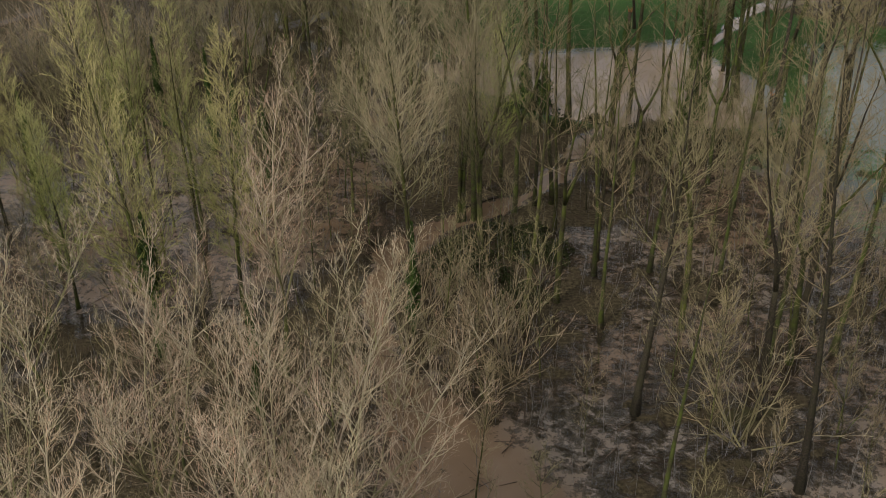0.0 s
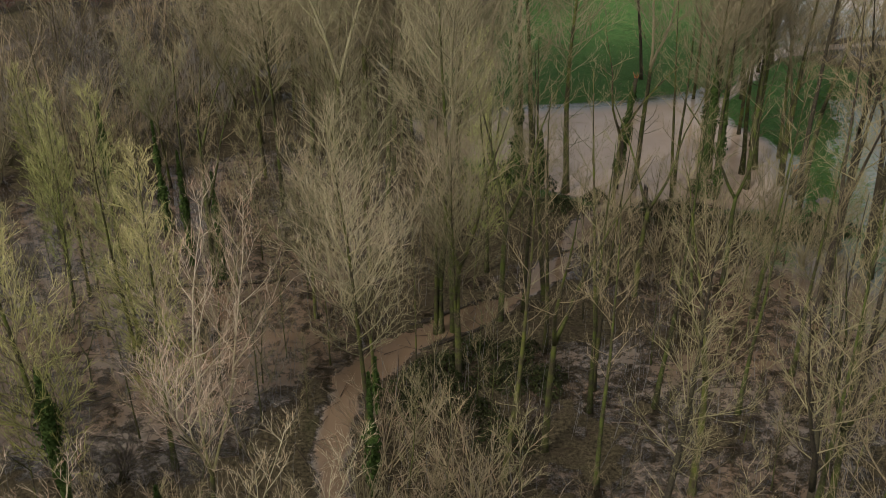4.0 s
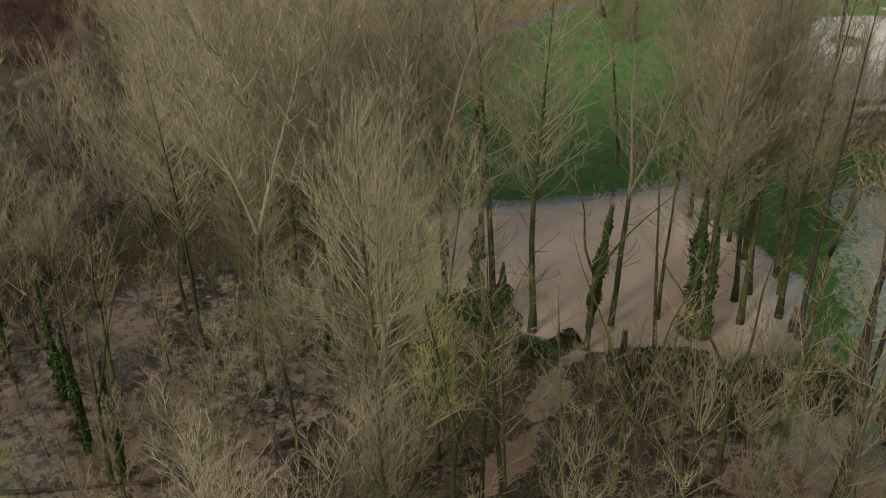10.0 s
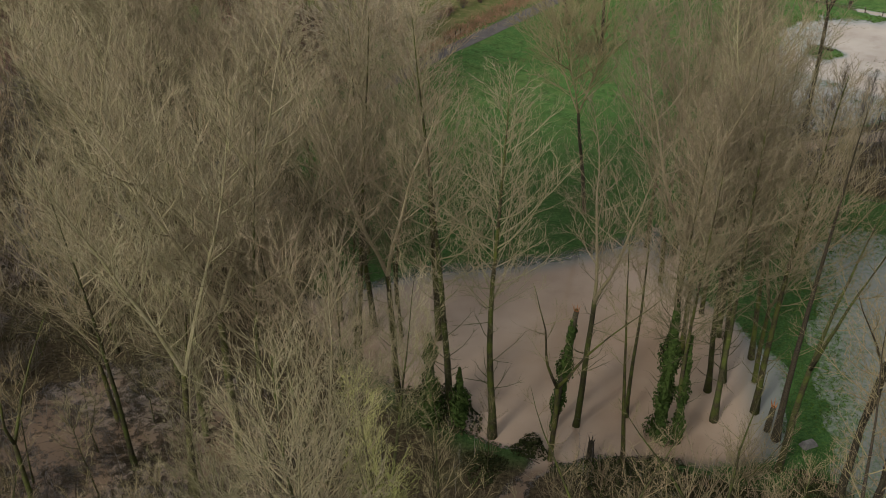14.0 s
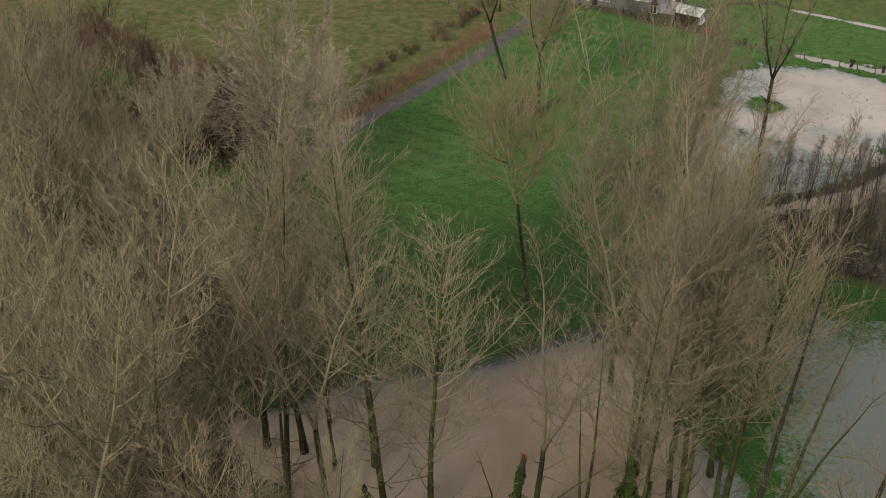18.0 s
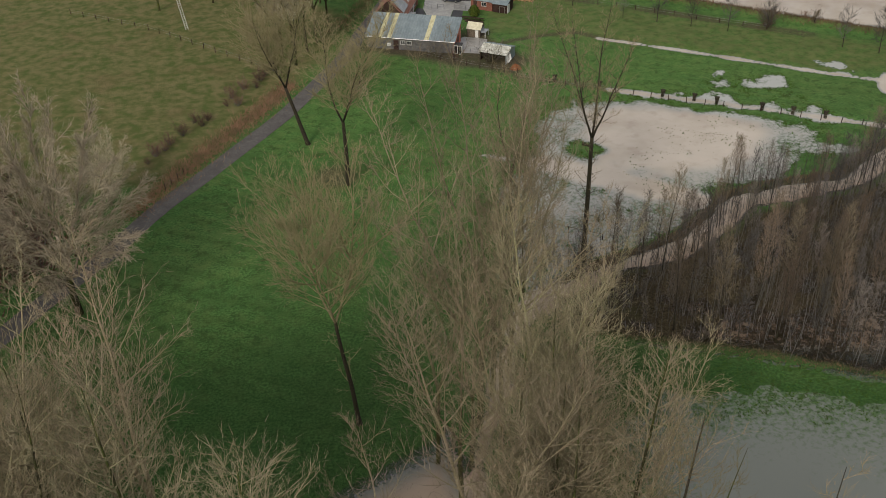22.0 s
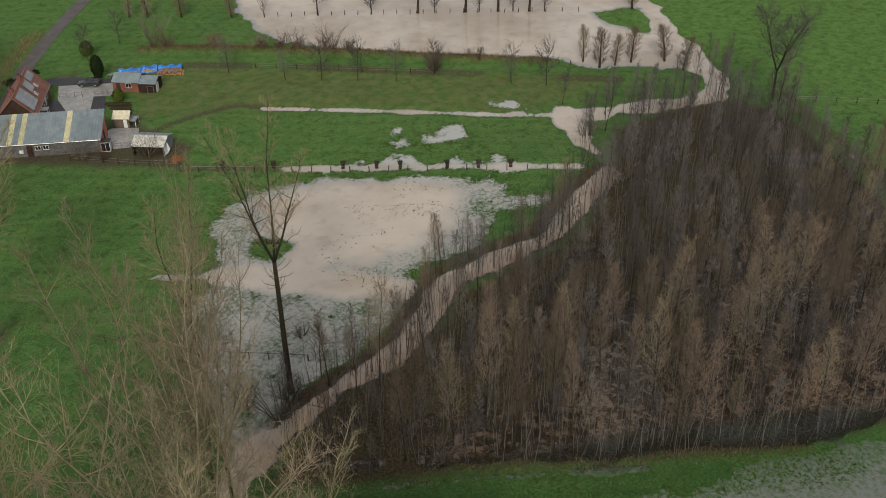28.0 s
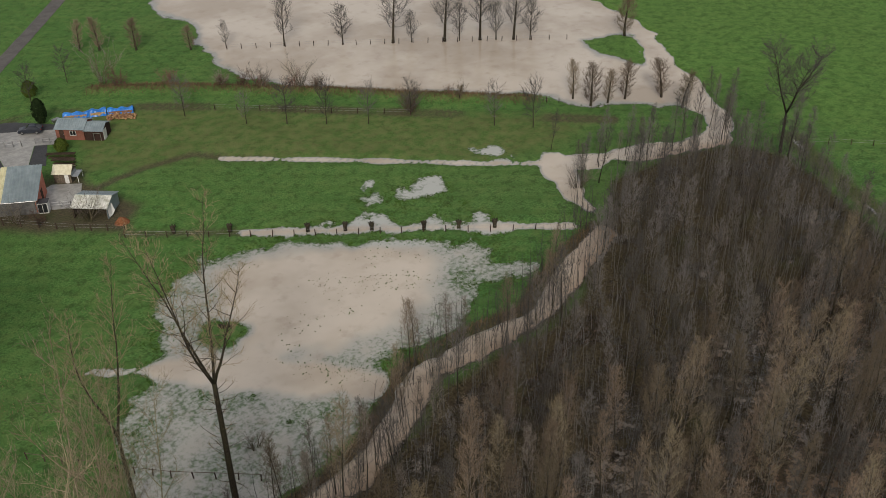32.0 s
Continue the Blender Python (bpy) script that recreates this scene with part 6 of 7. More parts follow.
stump(-36.4, 28.7, 2.6, 0.4, MAT_BARK_DARK, "dark shattered stump with torn roots in the flood", (0.4, 0.2))
log_at((-40.4, 28, 0.1), (-36.8, 28.6, 0.5), 0.26, "short dark bough fallen from the stump")
stump(28.6, 68.3, 3.4, 0.32, MAT_SPLIT, "snapped stump with splintered orange heartwood", (0.2, 0.1))
stump(9.8, 63.6, 2.4, 0.35, MAT_BARK_DARK, "dark rotten stump at the edge of the pool")
stump(6.3, 68.1, 15.5, 0.3, MAT_SPLIT, "tall snapped ivy-clad trunk leaning over the pool", (1.6, 0.6))
solid("stone_slab", Shape().box((-0.9, -0.5, 0), (0.9, 0.5, 0.45), taper=0.7), MAT_GREY_WALL, "pale stone slab lying in the grass", "stone", pose(32.3, 66.1, 0.1, 0, 3, 25))

# ---- fences ----
def fence(line, gap, tall, label, wires=2, mat=None, rail=False):
    ob = thing("fence", label, "fence", None, "field fences")
    pts, first = sweep(line, gap), None
    for k, (x, y) in enumerate(pts):
        if first is None:
            first = Shape().tube([(0, 0, -0.3), (0.02, 0, tall * 0.5), (0.03, 0.02, tall)], [0.09, 0.08, 0.075], 6).mesh("post", mat or MAT_DARK_WOOD)
        p = part("post", first, None, ob)
        p.matrix_basis = pose(x, y, max(0, ground_at(x, y)), (k * 37) % 9 - 4, (k * 23) % 9 - 4, k * 50)
    for w in range(wires):
        h = tall * (0.9 - 0.4 * w)
        run = [(x, y, max(0, ground_at(x, y)) + h) for x, y in pts]
        part("rail" if rail else "wire", Shape().tube(run, [0.05 if rail else 0.012] * len(run), 4), mat or (MAT_WOOD if rail else MAT_METAL), ob)


fence([(59.5, 201.6), (76, 190.6), (99, 176), (120, 162.6)], 3.2, 1.2, "weathered post and wire fence along the willow ditch")
fence([(105, 266), (116.3, 259.6), (140.7, 244.6), (163.3, 230.4), (170, 226)], 3.0, 1.2, "dark fence posts standing in the flooded pond")
fence(FIELD_EAST_FENCE, 3.5, 1.2, "post and wire fence across the green field")
fence([(33.5, 160.5), (46.5, 148.4), (54.9, 142)], 2.2, 1.1, "low dark rail fence half drowned in the flood", 1, None, True)
fence([(90, 237.5), (104, 226), (120, 213)], 4.5, 1.2, "wire fence along the orchard")
fence([(-30, 262), (-12.4, 247.5), (8.5, 222), (14, 214)], 3.5, 1.3, "post and wire fence between rough pastures")
fence([(44.5, 216.6), (53.6, 208.3), (60, 203.5)], 2.6, 1.3, "leaning posts of a wire fence behind the barn")
fence([(143, 203.5), (147, 200.8)], 2.0, 1.2, "dark gate posts at the end of the bank")
fence([(-6, 177.5), (-9, 173)], 1.5, 1.3, "two dark posts beside the lane")
fence([(-33.5, 56), (-26, 52)], 3, 1.0, "old posts in the flooded wood", 0)

# ---- the farm ----
Z = GROUND


def basis(origin, toward, z=Z):
    """A frame at origin with x towards another point."""
    return pose(origin[0], origin[1], z, 0, 0, math.degrees(math.atan2(toward[1] - origin[1], toward[0] - origin[0])))


def corrugated(s, p0, p1, q0, q1, ribs, lift=0.05, thick=0.04):
    """A ribbed sheet between the line p0-p1 and the line q0-q1."""
    p0, p1, q0, q1 = (Vector(v) for v in (p0, p1, q0, q1))
    n = (p1 - p0).cross(q0 - p0).normalized()
    if n.z < 0:
        n = -n
    top, under = [], []
    for k in range(ribs * 2 + 1):
        u = k / (ribs * 2)
        up = n * (lift if k % 2 else 0.0)
        top.append((p0.lerp(p1, u) + up, q0.lerp(q1, u) + up))
        under.append((p0.lerp(p1, u) + up - n * thick, q0.lerp(q1, u) + up - n * thick))
    k0 = len(s.v)
    for (a, b), (c, d) in zip(top, under):
        s.v += [tuple(a), tuple(b), tuple(c), tuple(d)]
    for k in range(ribs * 2):
        i, j = k0 + 4 * k, k0 + 4 * k + 4
        s.f += [(i, j, j + 1, i + 1), (i + 2, i + 3, j + 3, j + 2), (i, i + 2, j + 2, j), (i + 1, j + 1, j + 3, i + 3)]
    e = k0 + 8 * ribs
    s.f += [(k0, k0 + 1, k0 + 3, k0 + 2), (e, e + 2, e + 3, e + 1)]
    return s


def window(parent, m, w, h, mat=MAT_WHITE):
    """A window in the plane y = 0 of m, looking along -y."""
    win = part("window", Shape().box((-w / 2 - 0.06, -0.05, -0.06), (w / 2 + 0.06, -0.005, 0.0)).box((-w / 2 - 0.06, -0.05, h), (w / 2 + 0.06, -0.005, h + 0.06)).box((-w / 2 - 0.06, -0.05, 0), (-w / 2, -0.005, h)).box((w / 2, -0.05, 0), (w / 2 + 0.06, -0.005, h)).box((-0.03, -0.045, 0), (0.03, -0.005, h)), mat, parent)
    win.matrix_basis = m
    part("pane", Shape().box((-w / 2, -0.025, 0), (w / 2, -0.004, h)), MAT_GLASS, win)
    part("sill", Shape().box((-w / 2 - 0.1, -0.12, -0.12), (w / 2 + 0.1, -0.003, -0.06)), MAT_CONCRETE, win)


def build_barn():
    """Long low barn with a single slope rising to the back."""
    L, D, low, high, t = 19.0, 7.1, 2.7, 5.1, 0.25
    ob = thing("barn", "long low barn with blue-grey sheet roof and salmon gable", "barn", basis((33.2, 225.2), (50.0, 217.2)))
    part("front_wall", Shape().box((0.3, 0, -0.2), (L - t, t, low)), MAT_GREY_WALL, ob)
    part("back_wall", Shape().box((t, D - t, -0.2), (L - t, D, high - 0.05)), MAT_GREY_WALL, ob)
    for x0, mat in ((0, MAT_GREY_WALL), (L - t, MAT_SALMON)):
        s = Shape()
        s.add([(x0, 0, -0.2), (x0 + t, 0, -0.2), (x0 + t, D, -0.2), (x0, D, -0.2), (x0, 0, low), (x0 + t, 0, low), (x0 + t, D, high), (x0, D, high)],
              [(3, 2, 1, 0), (4, 5, 6, 7), (0, 1, 5, 4), (1, 2, 6, 5), (2, 3, 7, 6), (3, 0, 4, 7)])
        part("gable_wall", s, mat, ob)
    edges = [0, 2.6, 3.5, 4.6, 5.5, 12.6, 13.6, L + 0.3]
    for k, (a, b) in enumerate(zip(edges[:-1], edges[1:])):
        bright = k in (1, 3, 5)
        s = corrugated(Shape(), (a - (0.3 if k == 0 else 0), -0.4, low - 0.02), (b, -0.4, low - 0.02), (a - (0.3 if k == 0 else 0), D + 0.2, high + 0.16), (b, D + 0.2, high + 0.16), max(2, int((b - a) / 0.55)), 0.12)
        part("skylight" if bright else "roof_sheet", s, MAT_SKYLIGHT if bright else MAT_SHEET, ob, "yellowed translucent roof strip" if bright else "")
    part("gutter", Shape().tube([(-0.2, -0.47, low - 0.05), (L + 0.2, -0.47, low - 0.05)], [0.07, 0.07], 6), MAT_METAL, ob)
    part("downpipe", Shape().tube([(L - 0.35, -0.08, low - 0.05), (L - 0.35, -0.08, 0)], [0.05, 0.05], 6), MAT_METAL, ob)
    part("barge_board", Shape().add([(L + 0.02, -0.4, low - 0.22), (L + 0.07, -0.4, low - 0.22), (L + 0.07, D, high - 0.05), (L + 0.02, D, high - 0.05), (L + 0.02, -0.4, low - 0.03), (L + 0.07, -0.4, low - 0.03), (L + 0.07, D, high + 0.13), (L + 0.02, D, high + 0.13)],
                                    [(3, 2, 1, 0), (4, 5, 6, 7), (0, 1, 5, 4), (1, 2, 6, 5), (2, 3, 7, 6), (3, 0, 4, 7)]), MAT_METAL, ob)
    for x in (7.9, 9.3):
        window(ob, pose(x, 0, 1.3), 0.9, 0.7)
    door = part("door", Shape().box((5.9, -0.06, 0), (7.0, -0.004, 2.1)), MAT_DARK_WOOD, ob)
    part("handle", Shape().tube([(6.85, -0.09, 1.0), (6.85, -0.09, 1.15)], [0.02, 0.02], 5), MAT_METAL, door)
    part("door_opening", Shape().box((L + 0.004, 3.4, 0), (L + 0.03, 4.6, 2.4)), MAT_DARK_WOOD, ob)
    part("vent_box", Shape().box((4.6, -0.4, 0.9), (5.3, -0.01, 1.4)), MAT_WHITE, ob)
    part("metal_post", Shape().box((L - 0.15, -0.12, 0), (L, -0.02, low)), MAT_METAL, ob)


build_barn()


def build_house():
    W, L, low, high, t = 7.0, 15.0, 2.6, 6.2, 0.3
    ob = thing("farmhouse", "red brick farmhouse with tiled roof and grey roof panels", "house", basis((36.9, 237.4), (43.2, 234.7)))
    part("wall_left", Shape().box((0, t, -0.2), (t, L - t, low)), MAT_BRICK, ob)
    part("wall_right", Shape().box((W - t, t, -0.2), (W, L - t, low)), MAT_BRICK, ob)
    for y0 in (0, L - t):
        s = Shape()
        s.add([(x, y, z) for y in (y0, y0 + t) for x, z in ((0, -0.2), (W, -0.2), (W, low), (W / 2, high - 0.1), (0, low))], [(4, 3, 2, 1, 0), (5, 6, 7, 8, 9), (0, 1, 6, 5), (1, 2, 7, 6), (2, 3, 8, 7), (3, 4, 9, 8), (4, 0, 5, 9)])
        part("gable_wall", s, MAT_BRICK if y0 else MAT_DARK_WOOD, ob)
    over = 0.35
    slope = (high - low) / (W / 2)
    for side in (0, 1):
        x_eave, x_ridge = (-over, W / 2) if side == 0 else (W + over, W / 2)
        slope_part = part("roof_slope", corrugated(Shape(), (x_eave, -0.3, low - over * slope), (x_eave, L + 0.3, low - over * slope), (x_ridge, -0.3, high), (x_ridge, L + 0.3, high), 30, 0.035, 0.1), MAT_TILE, ob)
        course = Shape().box((0, -0.28, 0), (0.06, L + 0.28, 0.05)).mesh("tile_course", MAT_TILE)
        for k in range(1, 12):
            u = k / 12
            c = part("tile_course", course, None, slope_part)
            c.matrix_basis = pose(x_eave + (x_ridge - x_eave) * u, 0, low - over * slope + (high - low + over * slope) * u + 0.03)
    part("ridge_cap", Shape().tube([(W / 2, -0.3, high + 0.03), (W / 2, L + 0.3, high + 0.03)], [0.13, 0.13], 8), MAT_TILE, ob)

    def on_roof(name, y0, y1, u0, u1, mat, label="", rows=1):
        """A flat panel on the right slope, between shares u of the way from eave to ridge."""
        n = Vector((slope, 0, 1)).normalized()
        def at(u, y, h):
            p = Vector((W - (W / 2) * u, y, low + (high - low) * u))
            return p + n * h
        panel = part(name, Shape().add([at(u, y, h) for h in (0.08, 0.17) for u, y in ((u0, y0), (u0, y1), (u1, y1), (u1, y0))], [(3, 2, 1, 0), (4, 5, 6, 7), (0, 1, 5, 4), (1, 2, 6, 5), (2, 3, 7, 6), (3, 0, 4, 7)]), mat, ob, label)
        for k in range(rows):
            for j in range(max(2, int((y1 - y0) / 1.0))):
                ya, yb = y0 + (y1 - y0) * j / max(2, int((y1 - y0) / 1.0)) + 0.04, y0 + (y1 - y0) * (j + 1) / max(2, int((y1 - y0) / 1.0)) - 0.04
                ua, ub = u0 + (u1 - u0) * k / rows + 0.008, u0 + (u1 - u0) * (k + 1) / rows - 0.008
                part("cell", Shape().add([at(u, y, h) for h in (0.17, 0.185) for u, y in ((ua, ya), (ua, yb), (ub, yb), (ub, ya))], [(3, 2, 1, 0), (4, 5, 6, 7), (0, 1, 5, 4), (1, 2, 6, 5), (2, 3, 7, 6), (3, 0, 4, 7)]), MAT_PANEL, panel)

    on_roof("solar_panel", 0.6, 5.6, 0.1, 0.9, MAT_METAL, "large grey roof panel", 3)
    on_roof("solar_panel", 7.0, 9.8, 0.42, 0.85, MAT_METAL, "grey roof panel", 1)
    on_roof("solar_panel", 10.6, 14.2, 0.62, 0.92, MAT_METAL, "grey roof panel", 1)
    on_roof("roof_window", 7.2, 8.2, 0.18, 0.36, MAT_WHITE, "white roof window", 1)
    on_roof("roof_window", 10.4, 11.4, 0.3, 0.5, MAT_WHITE, "white roof window", 1)
    for x, y in ((3.0, 2.8), (3.2, 9.5)):
        ch = part("chimney", Shape().box((x - 0.35, y - 0.35, high - 1.2), (x + 0.35, y + 0.35, high + 0.7)), MAT_BRICK, ob)
        part("pot", Shape().tube([(x, y, high + 0.7), (x, y, high + 1.0)], [0.14, 0.12], 8), MAT_DARK_WOOD, ch)
    for y in (4.2, 8.0, 11.5):
        window(ob, pose(W, y, 0.9, 0, 0, 90), 1.1, 1.3)
    door = part("door", Shape().box((W + 0.004, 9.4, 0), (W + 0.06, 10.4, 2.1)), MAT_WHITE, ob)
    part("handle", Shape().tube([(W + 0.1, 10.25, 1.0), (W + 0.1, 10.25, 1.12)], [0.02, 0.02], 5), MAT_METAL, door)
    part("gutter", Shape().tube([(W + over + 0.05, -0.2, low - over * slope - 0.02), (W + over + 0.05, L + 0.2, low - over * slope - 0.02)], [0.07, 0.07], 6), MAT_METAL, ob)
    porch = part("porch", Shape().box((W + 0.01, 2.6, 2.0), (W + 1.8, 4.2, 2.1)), MAT_METAL, ob, "small grey lean-to roof")
    for y in (2.7, 4.1):
        part("post", Shape().box((W + 1.65, y - 0.05, 0), (W + 1.75, y + 0.05, 2.0)), MAT_WHITE, porch)


build_house()


def gabled_shed(name, label, origin, toward, W, D, low, high, walls, roofs, front_open=False, ribs=10, posts=None):
    """A shed, x along its front, ridge along x; roofs: materials of the front and back slope."""
    ob = thing(name, label, "shed", basis(origin, toward))
    t = 0.12
    if not front_open:
        part("front_wall", Shape().box((t, 0, -0.1), (W - t, t, low)), walls, ob)
    part("back_wall", Shape().box((t, D - t, -0.1), (W - t, D, low)), walls, ob)
    for x0 in (0, W - t):
        s = Shape()
        s.add([(x, y, z) for x in (x0, x0 + t) for y, z in ((0, -0.1), (D, -0.1), (D, low), (D / 2, high - 0.08), (0, low))], [(4, 3, 2, 1, 0), (5, 6, 7, 8, 9), (0, 1, 6, 5), (1, 2, 7, 6), (2, 3, 8, 7), (3, 4, 9, 8), (4, 0, 5, 9)])
        part("gable_wall", s, walls if x0 == 0 or posts is None else posts, ob)
    part("front_roof", corrugated(Shape(), (-0.2, -0.3, low - 0.05), (W + 0.2, -0.3, low - 0.05), (-0.2, D / 2, high), (W + 0.2, D / 2, high), ribs), roofs[0], ob)
    part("back_roof", corrugated(Shape(), (-0.2, D + 0.3, low - 0.05), (W + 0.2, D + 0.3, low - 0.05), (-0.2, D / 2 + 0.01, high), (W + 0.2, D / 2 + 0.01, high), ribs), roofs[1], ob)
    part("ridge_cap", Shape().tube([(-0.2, D / 2, high + 0.03), (W + 0.2, D / 2, high + 0.03)], [0.07, 0.07], 6), roofs[1], ob)
    return ob


shed = gabled_shed("open_shed", "open-fronted shed with white and grey ribbed roof", (54.6, 212.2), (59.1, 208.7), 5.8, 5.2, 2.1, 3.0, MAT_DARK_WOOD, (MAT_WHITE_SHEET, MAT_SHEET), True, 14, MAT_SHEET)
for x in (0.1, 2.9, 5.7):
    part("post", Shape().box((x - 0.07, 0, -0.1), (x + 0.07, 0.14, 2.1)), MAT_WOOD, shed)
part("torn_sheet", Shape().add([(5.85, 0.2, 2.0), (5.95, 1.8, 2.1), (6.5, 1.5, 0.9), (6.2, 0.9, 0.3), (5.9, 0.3, 0.2), (5.83, 0.2, 2.0), (5.92, 1.8, 2.1), (6.46, 1.5, 0.9), (6.16, 0.9, 0.3), (5.86, 0.3, 0.2)], [(0, 1, 2, 3, 4), (9, 8, 7, 6, 5), (0, 4, 9, 5), (1, 0, 5, 6), (2, 1, 6, 7), (3, 2, 7, 8), (4, 3, 8, 9)]), MAT_WHITE, shed, "torn white plastic sheet")
hut = gabled_shed("garden_hut", "small timber garden hut with cream translucent roof", (55.4, 225.8), (57.6, 224.3), 3.0, 2.6, 1.9, 2.9, MAT_WOOD, (MAT_CREAM_SHEET, MAT_CREAM_SHEET), False, 8)
part("door", Shape().box((1.9, -0.05, 0), (2.6, -0.004, 1.75)), MAT_WHITE, hut)
part("lean_to_roof", corrugated(Shape(), (3.15, 0.1, 1.3), (3.15, 2.5, 1.3), (3.1, 0.1, 1.9), (3.1, 2.5, 1.9), 5).box((3.15, 0.1, 1.25), (4.2, 2.5, 1.33)), MAT_PANEL, hut)
for y in (0.15, 2.4):
    part("post", Shape().box((4.05, y, 0), (4.15, y + 0.1, 1.26)), MAT_WHITE, hut)
garage = gabled_shed("garage", "brick outbuilding with grey sheet roof", (60.6, 242.6), (64.9, 239.2), 5.4, 4.6, 2.2, 3.2, MAT_BRICK, (MAT_SHEET, MAT_SHEET), False, 14)
window(garage, pose(3.3, 0, 1.0), 1.1, 0.8)
door = part("door", Shape().box((0.7, -0.06, 0), (1.6, -0.004, 2.0)), MAT_DARK_WOOD, garage)
part("handle", Shape().tube([(1.5, -0.09, 1.0), (1.5, -0.09, 1.12)], [0.02, 0.02], 5), MAT_METAL, door)
annexe = gabled_shed("timber_annexe", "dark timber annexe with grey sheet roof", (64.95, 239.1), (67.7, 237.0), 3.4, 4.0, 2.0, 2.8, MAT_DARK_WOOD, (MAT_SHEET, MAT_SHEET), False, 9)
part("door_frame", Shape().box((1.6, -0.08, 0), (1.7, -0.01, 1.4)).box((2.9, -0.08, 0), (3.0, -0.01, 1.4)).box((1.6, -0.08, 1.4), (3.0, -0.01, 1.5)), MAT_METAL, annexe)
part("white_board", Shape().box((3.45, 0.2, 0), (3.55, 1.6, 1.9)), MAT_WHITE, annexe)

CONCRETE_YARD = [(49.6, 236.8), (53.2, 234.8), (56.3, 242.4), (60.1, 240.6), (61.7, 246.8), (51.8, 251.8), (49.8, 245)]


def slab(name, outline, mat, label, z=Z):
    solid(name, Shape().prism(outline, z - 0.1, z + 0.06), mat, label, "paving", kind="structure")


slab("pavement_yard", CONCRETE_YARD, MAT_CONCRETE, "wet pale concrete yard beside the house")
slab("pavement_dark", [(53.3, 234.75), (55.9, 233.2), (58.4, 241.3), (56.4, 242.3)], MAT_BLACKTOP, "dark paving between yard and garden")
slab("pavement_drive", [(51.8, 251.9), (61.6, 246.9), (62, 249.3), (56, 254.6), (51.5, 256.6), (46.5, 258.4), (46, 255), (50, 253.4)], MAT_BLACKTOP, "dark asphalt drive from the lane")
slab("pavement_barn", [(52.9, 224.6), (54.8, 225.6), (59.2, 223.0), (57.6, 218.4), (55.6, 215.6), (52.4, 217)], MAT_CONCRETE, "wet concrete apron beside the barn")
slab("pavement_side", [(43.6, 234.6), (49.5, 236.8), (49.7, 244.9), (48.6, 246)], MAT_BLACKTOP, "dark paving beside the house wall")
for k in range(5):
    a = [(57.2 + 0.1 * k, 237.6 - 1.35 * k), (61.6 - 0.35 * k, 234.8 - 1.25 * k)]
    solid("garden_bed", ribbon(a, 0.95, Z - 0.1, Z + 0.14, 0.05, 0.5), MAT_SOIL, "narrow dug bed of dark soil in the garden", "garden bed", group="garden beds")
    if k in (1, 3):
        rng = random.Random(k)
        s = Shape()
        nr = np.random.default_rng(900 + k)
        for _ in range(260):
            u = rng.random()
            leafy(s, nr, (a[0][0] + (a[1][0] - a[0][0]) * u + rng.uniform(-0.3, 0.3), a[0][1] + (a[1][1] - a[0][1]) * u + rng.uniform(-0.3, 0.3), Z + rng.uniform(0.15, 0.4)), np.array([0, 0, 1.0]), 0.12)
        solid("vegetable_row", s, MAT_IVY, "row of leafy winter vegetables in the bed", "vegetables", kind="stuff")
fence([(50.3, 245.4), (54.4, 243.3)], 1.35, 1.3, "pale tubular yard gate between posts", 2, MAT_METAL, True)
fence([(56.8, 243.0), (60.3, 241.2)], 1.2, 1.1, "low metal rail at the yard edge", 2, MAT_METAL, True)
fence([(52.3, 217.6), (55.4, 216.2)], 1.2, 1.2, "metal rail beside the barn apron", 2, MAT_METAL, True)


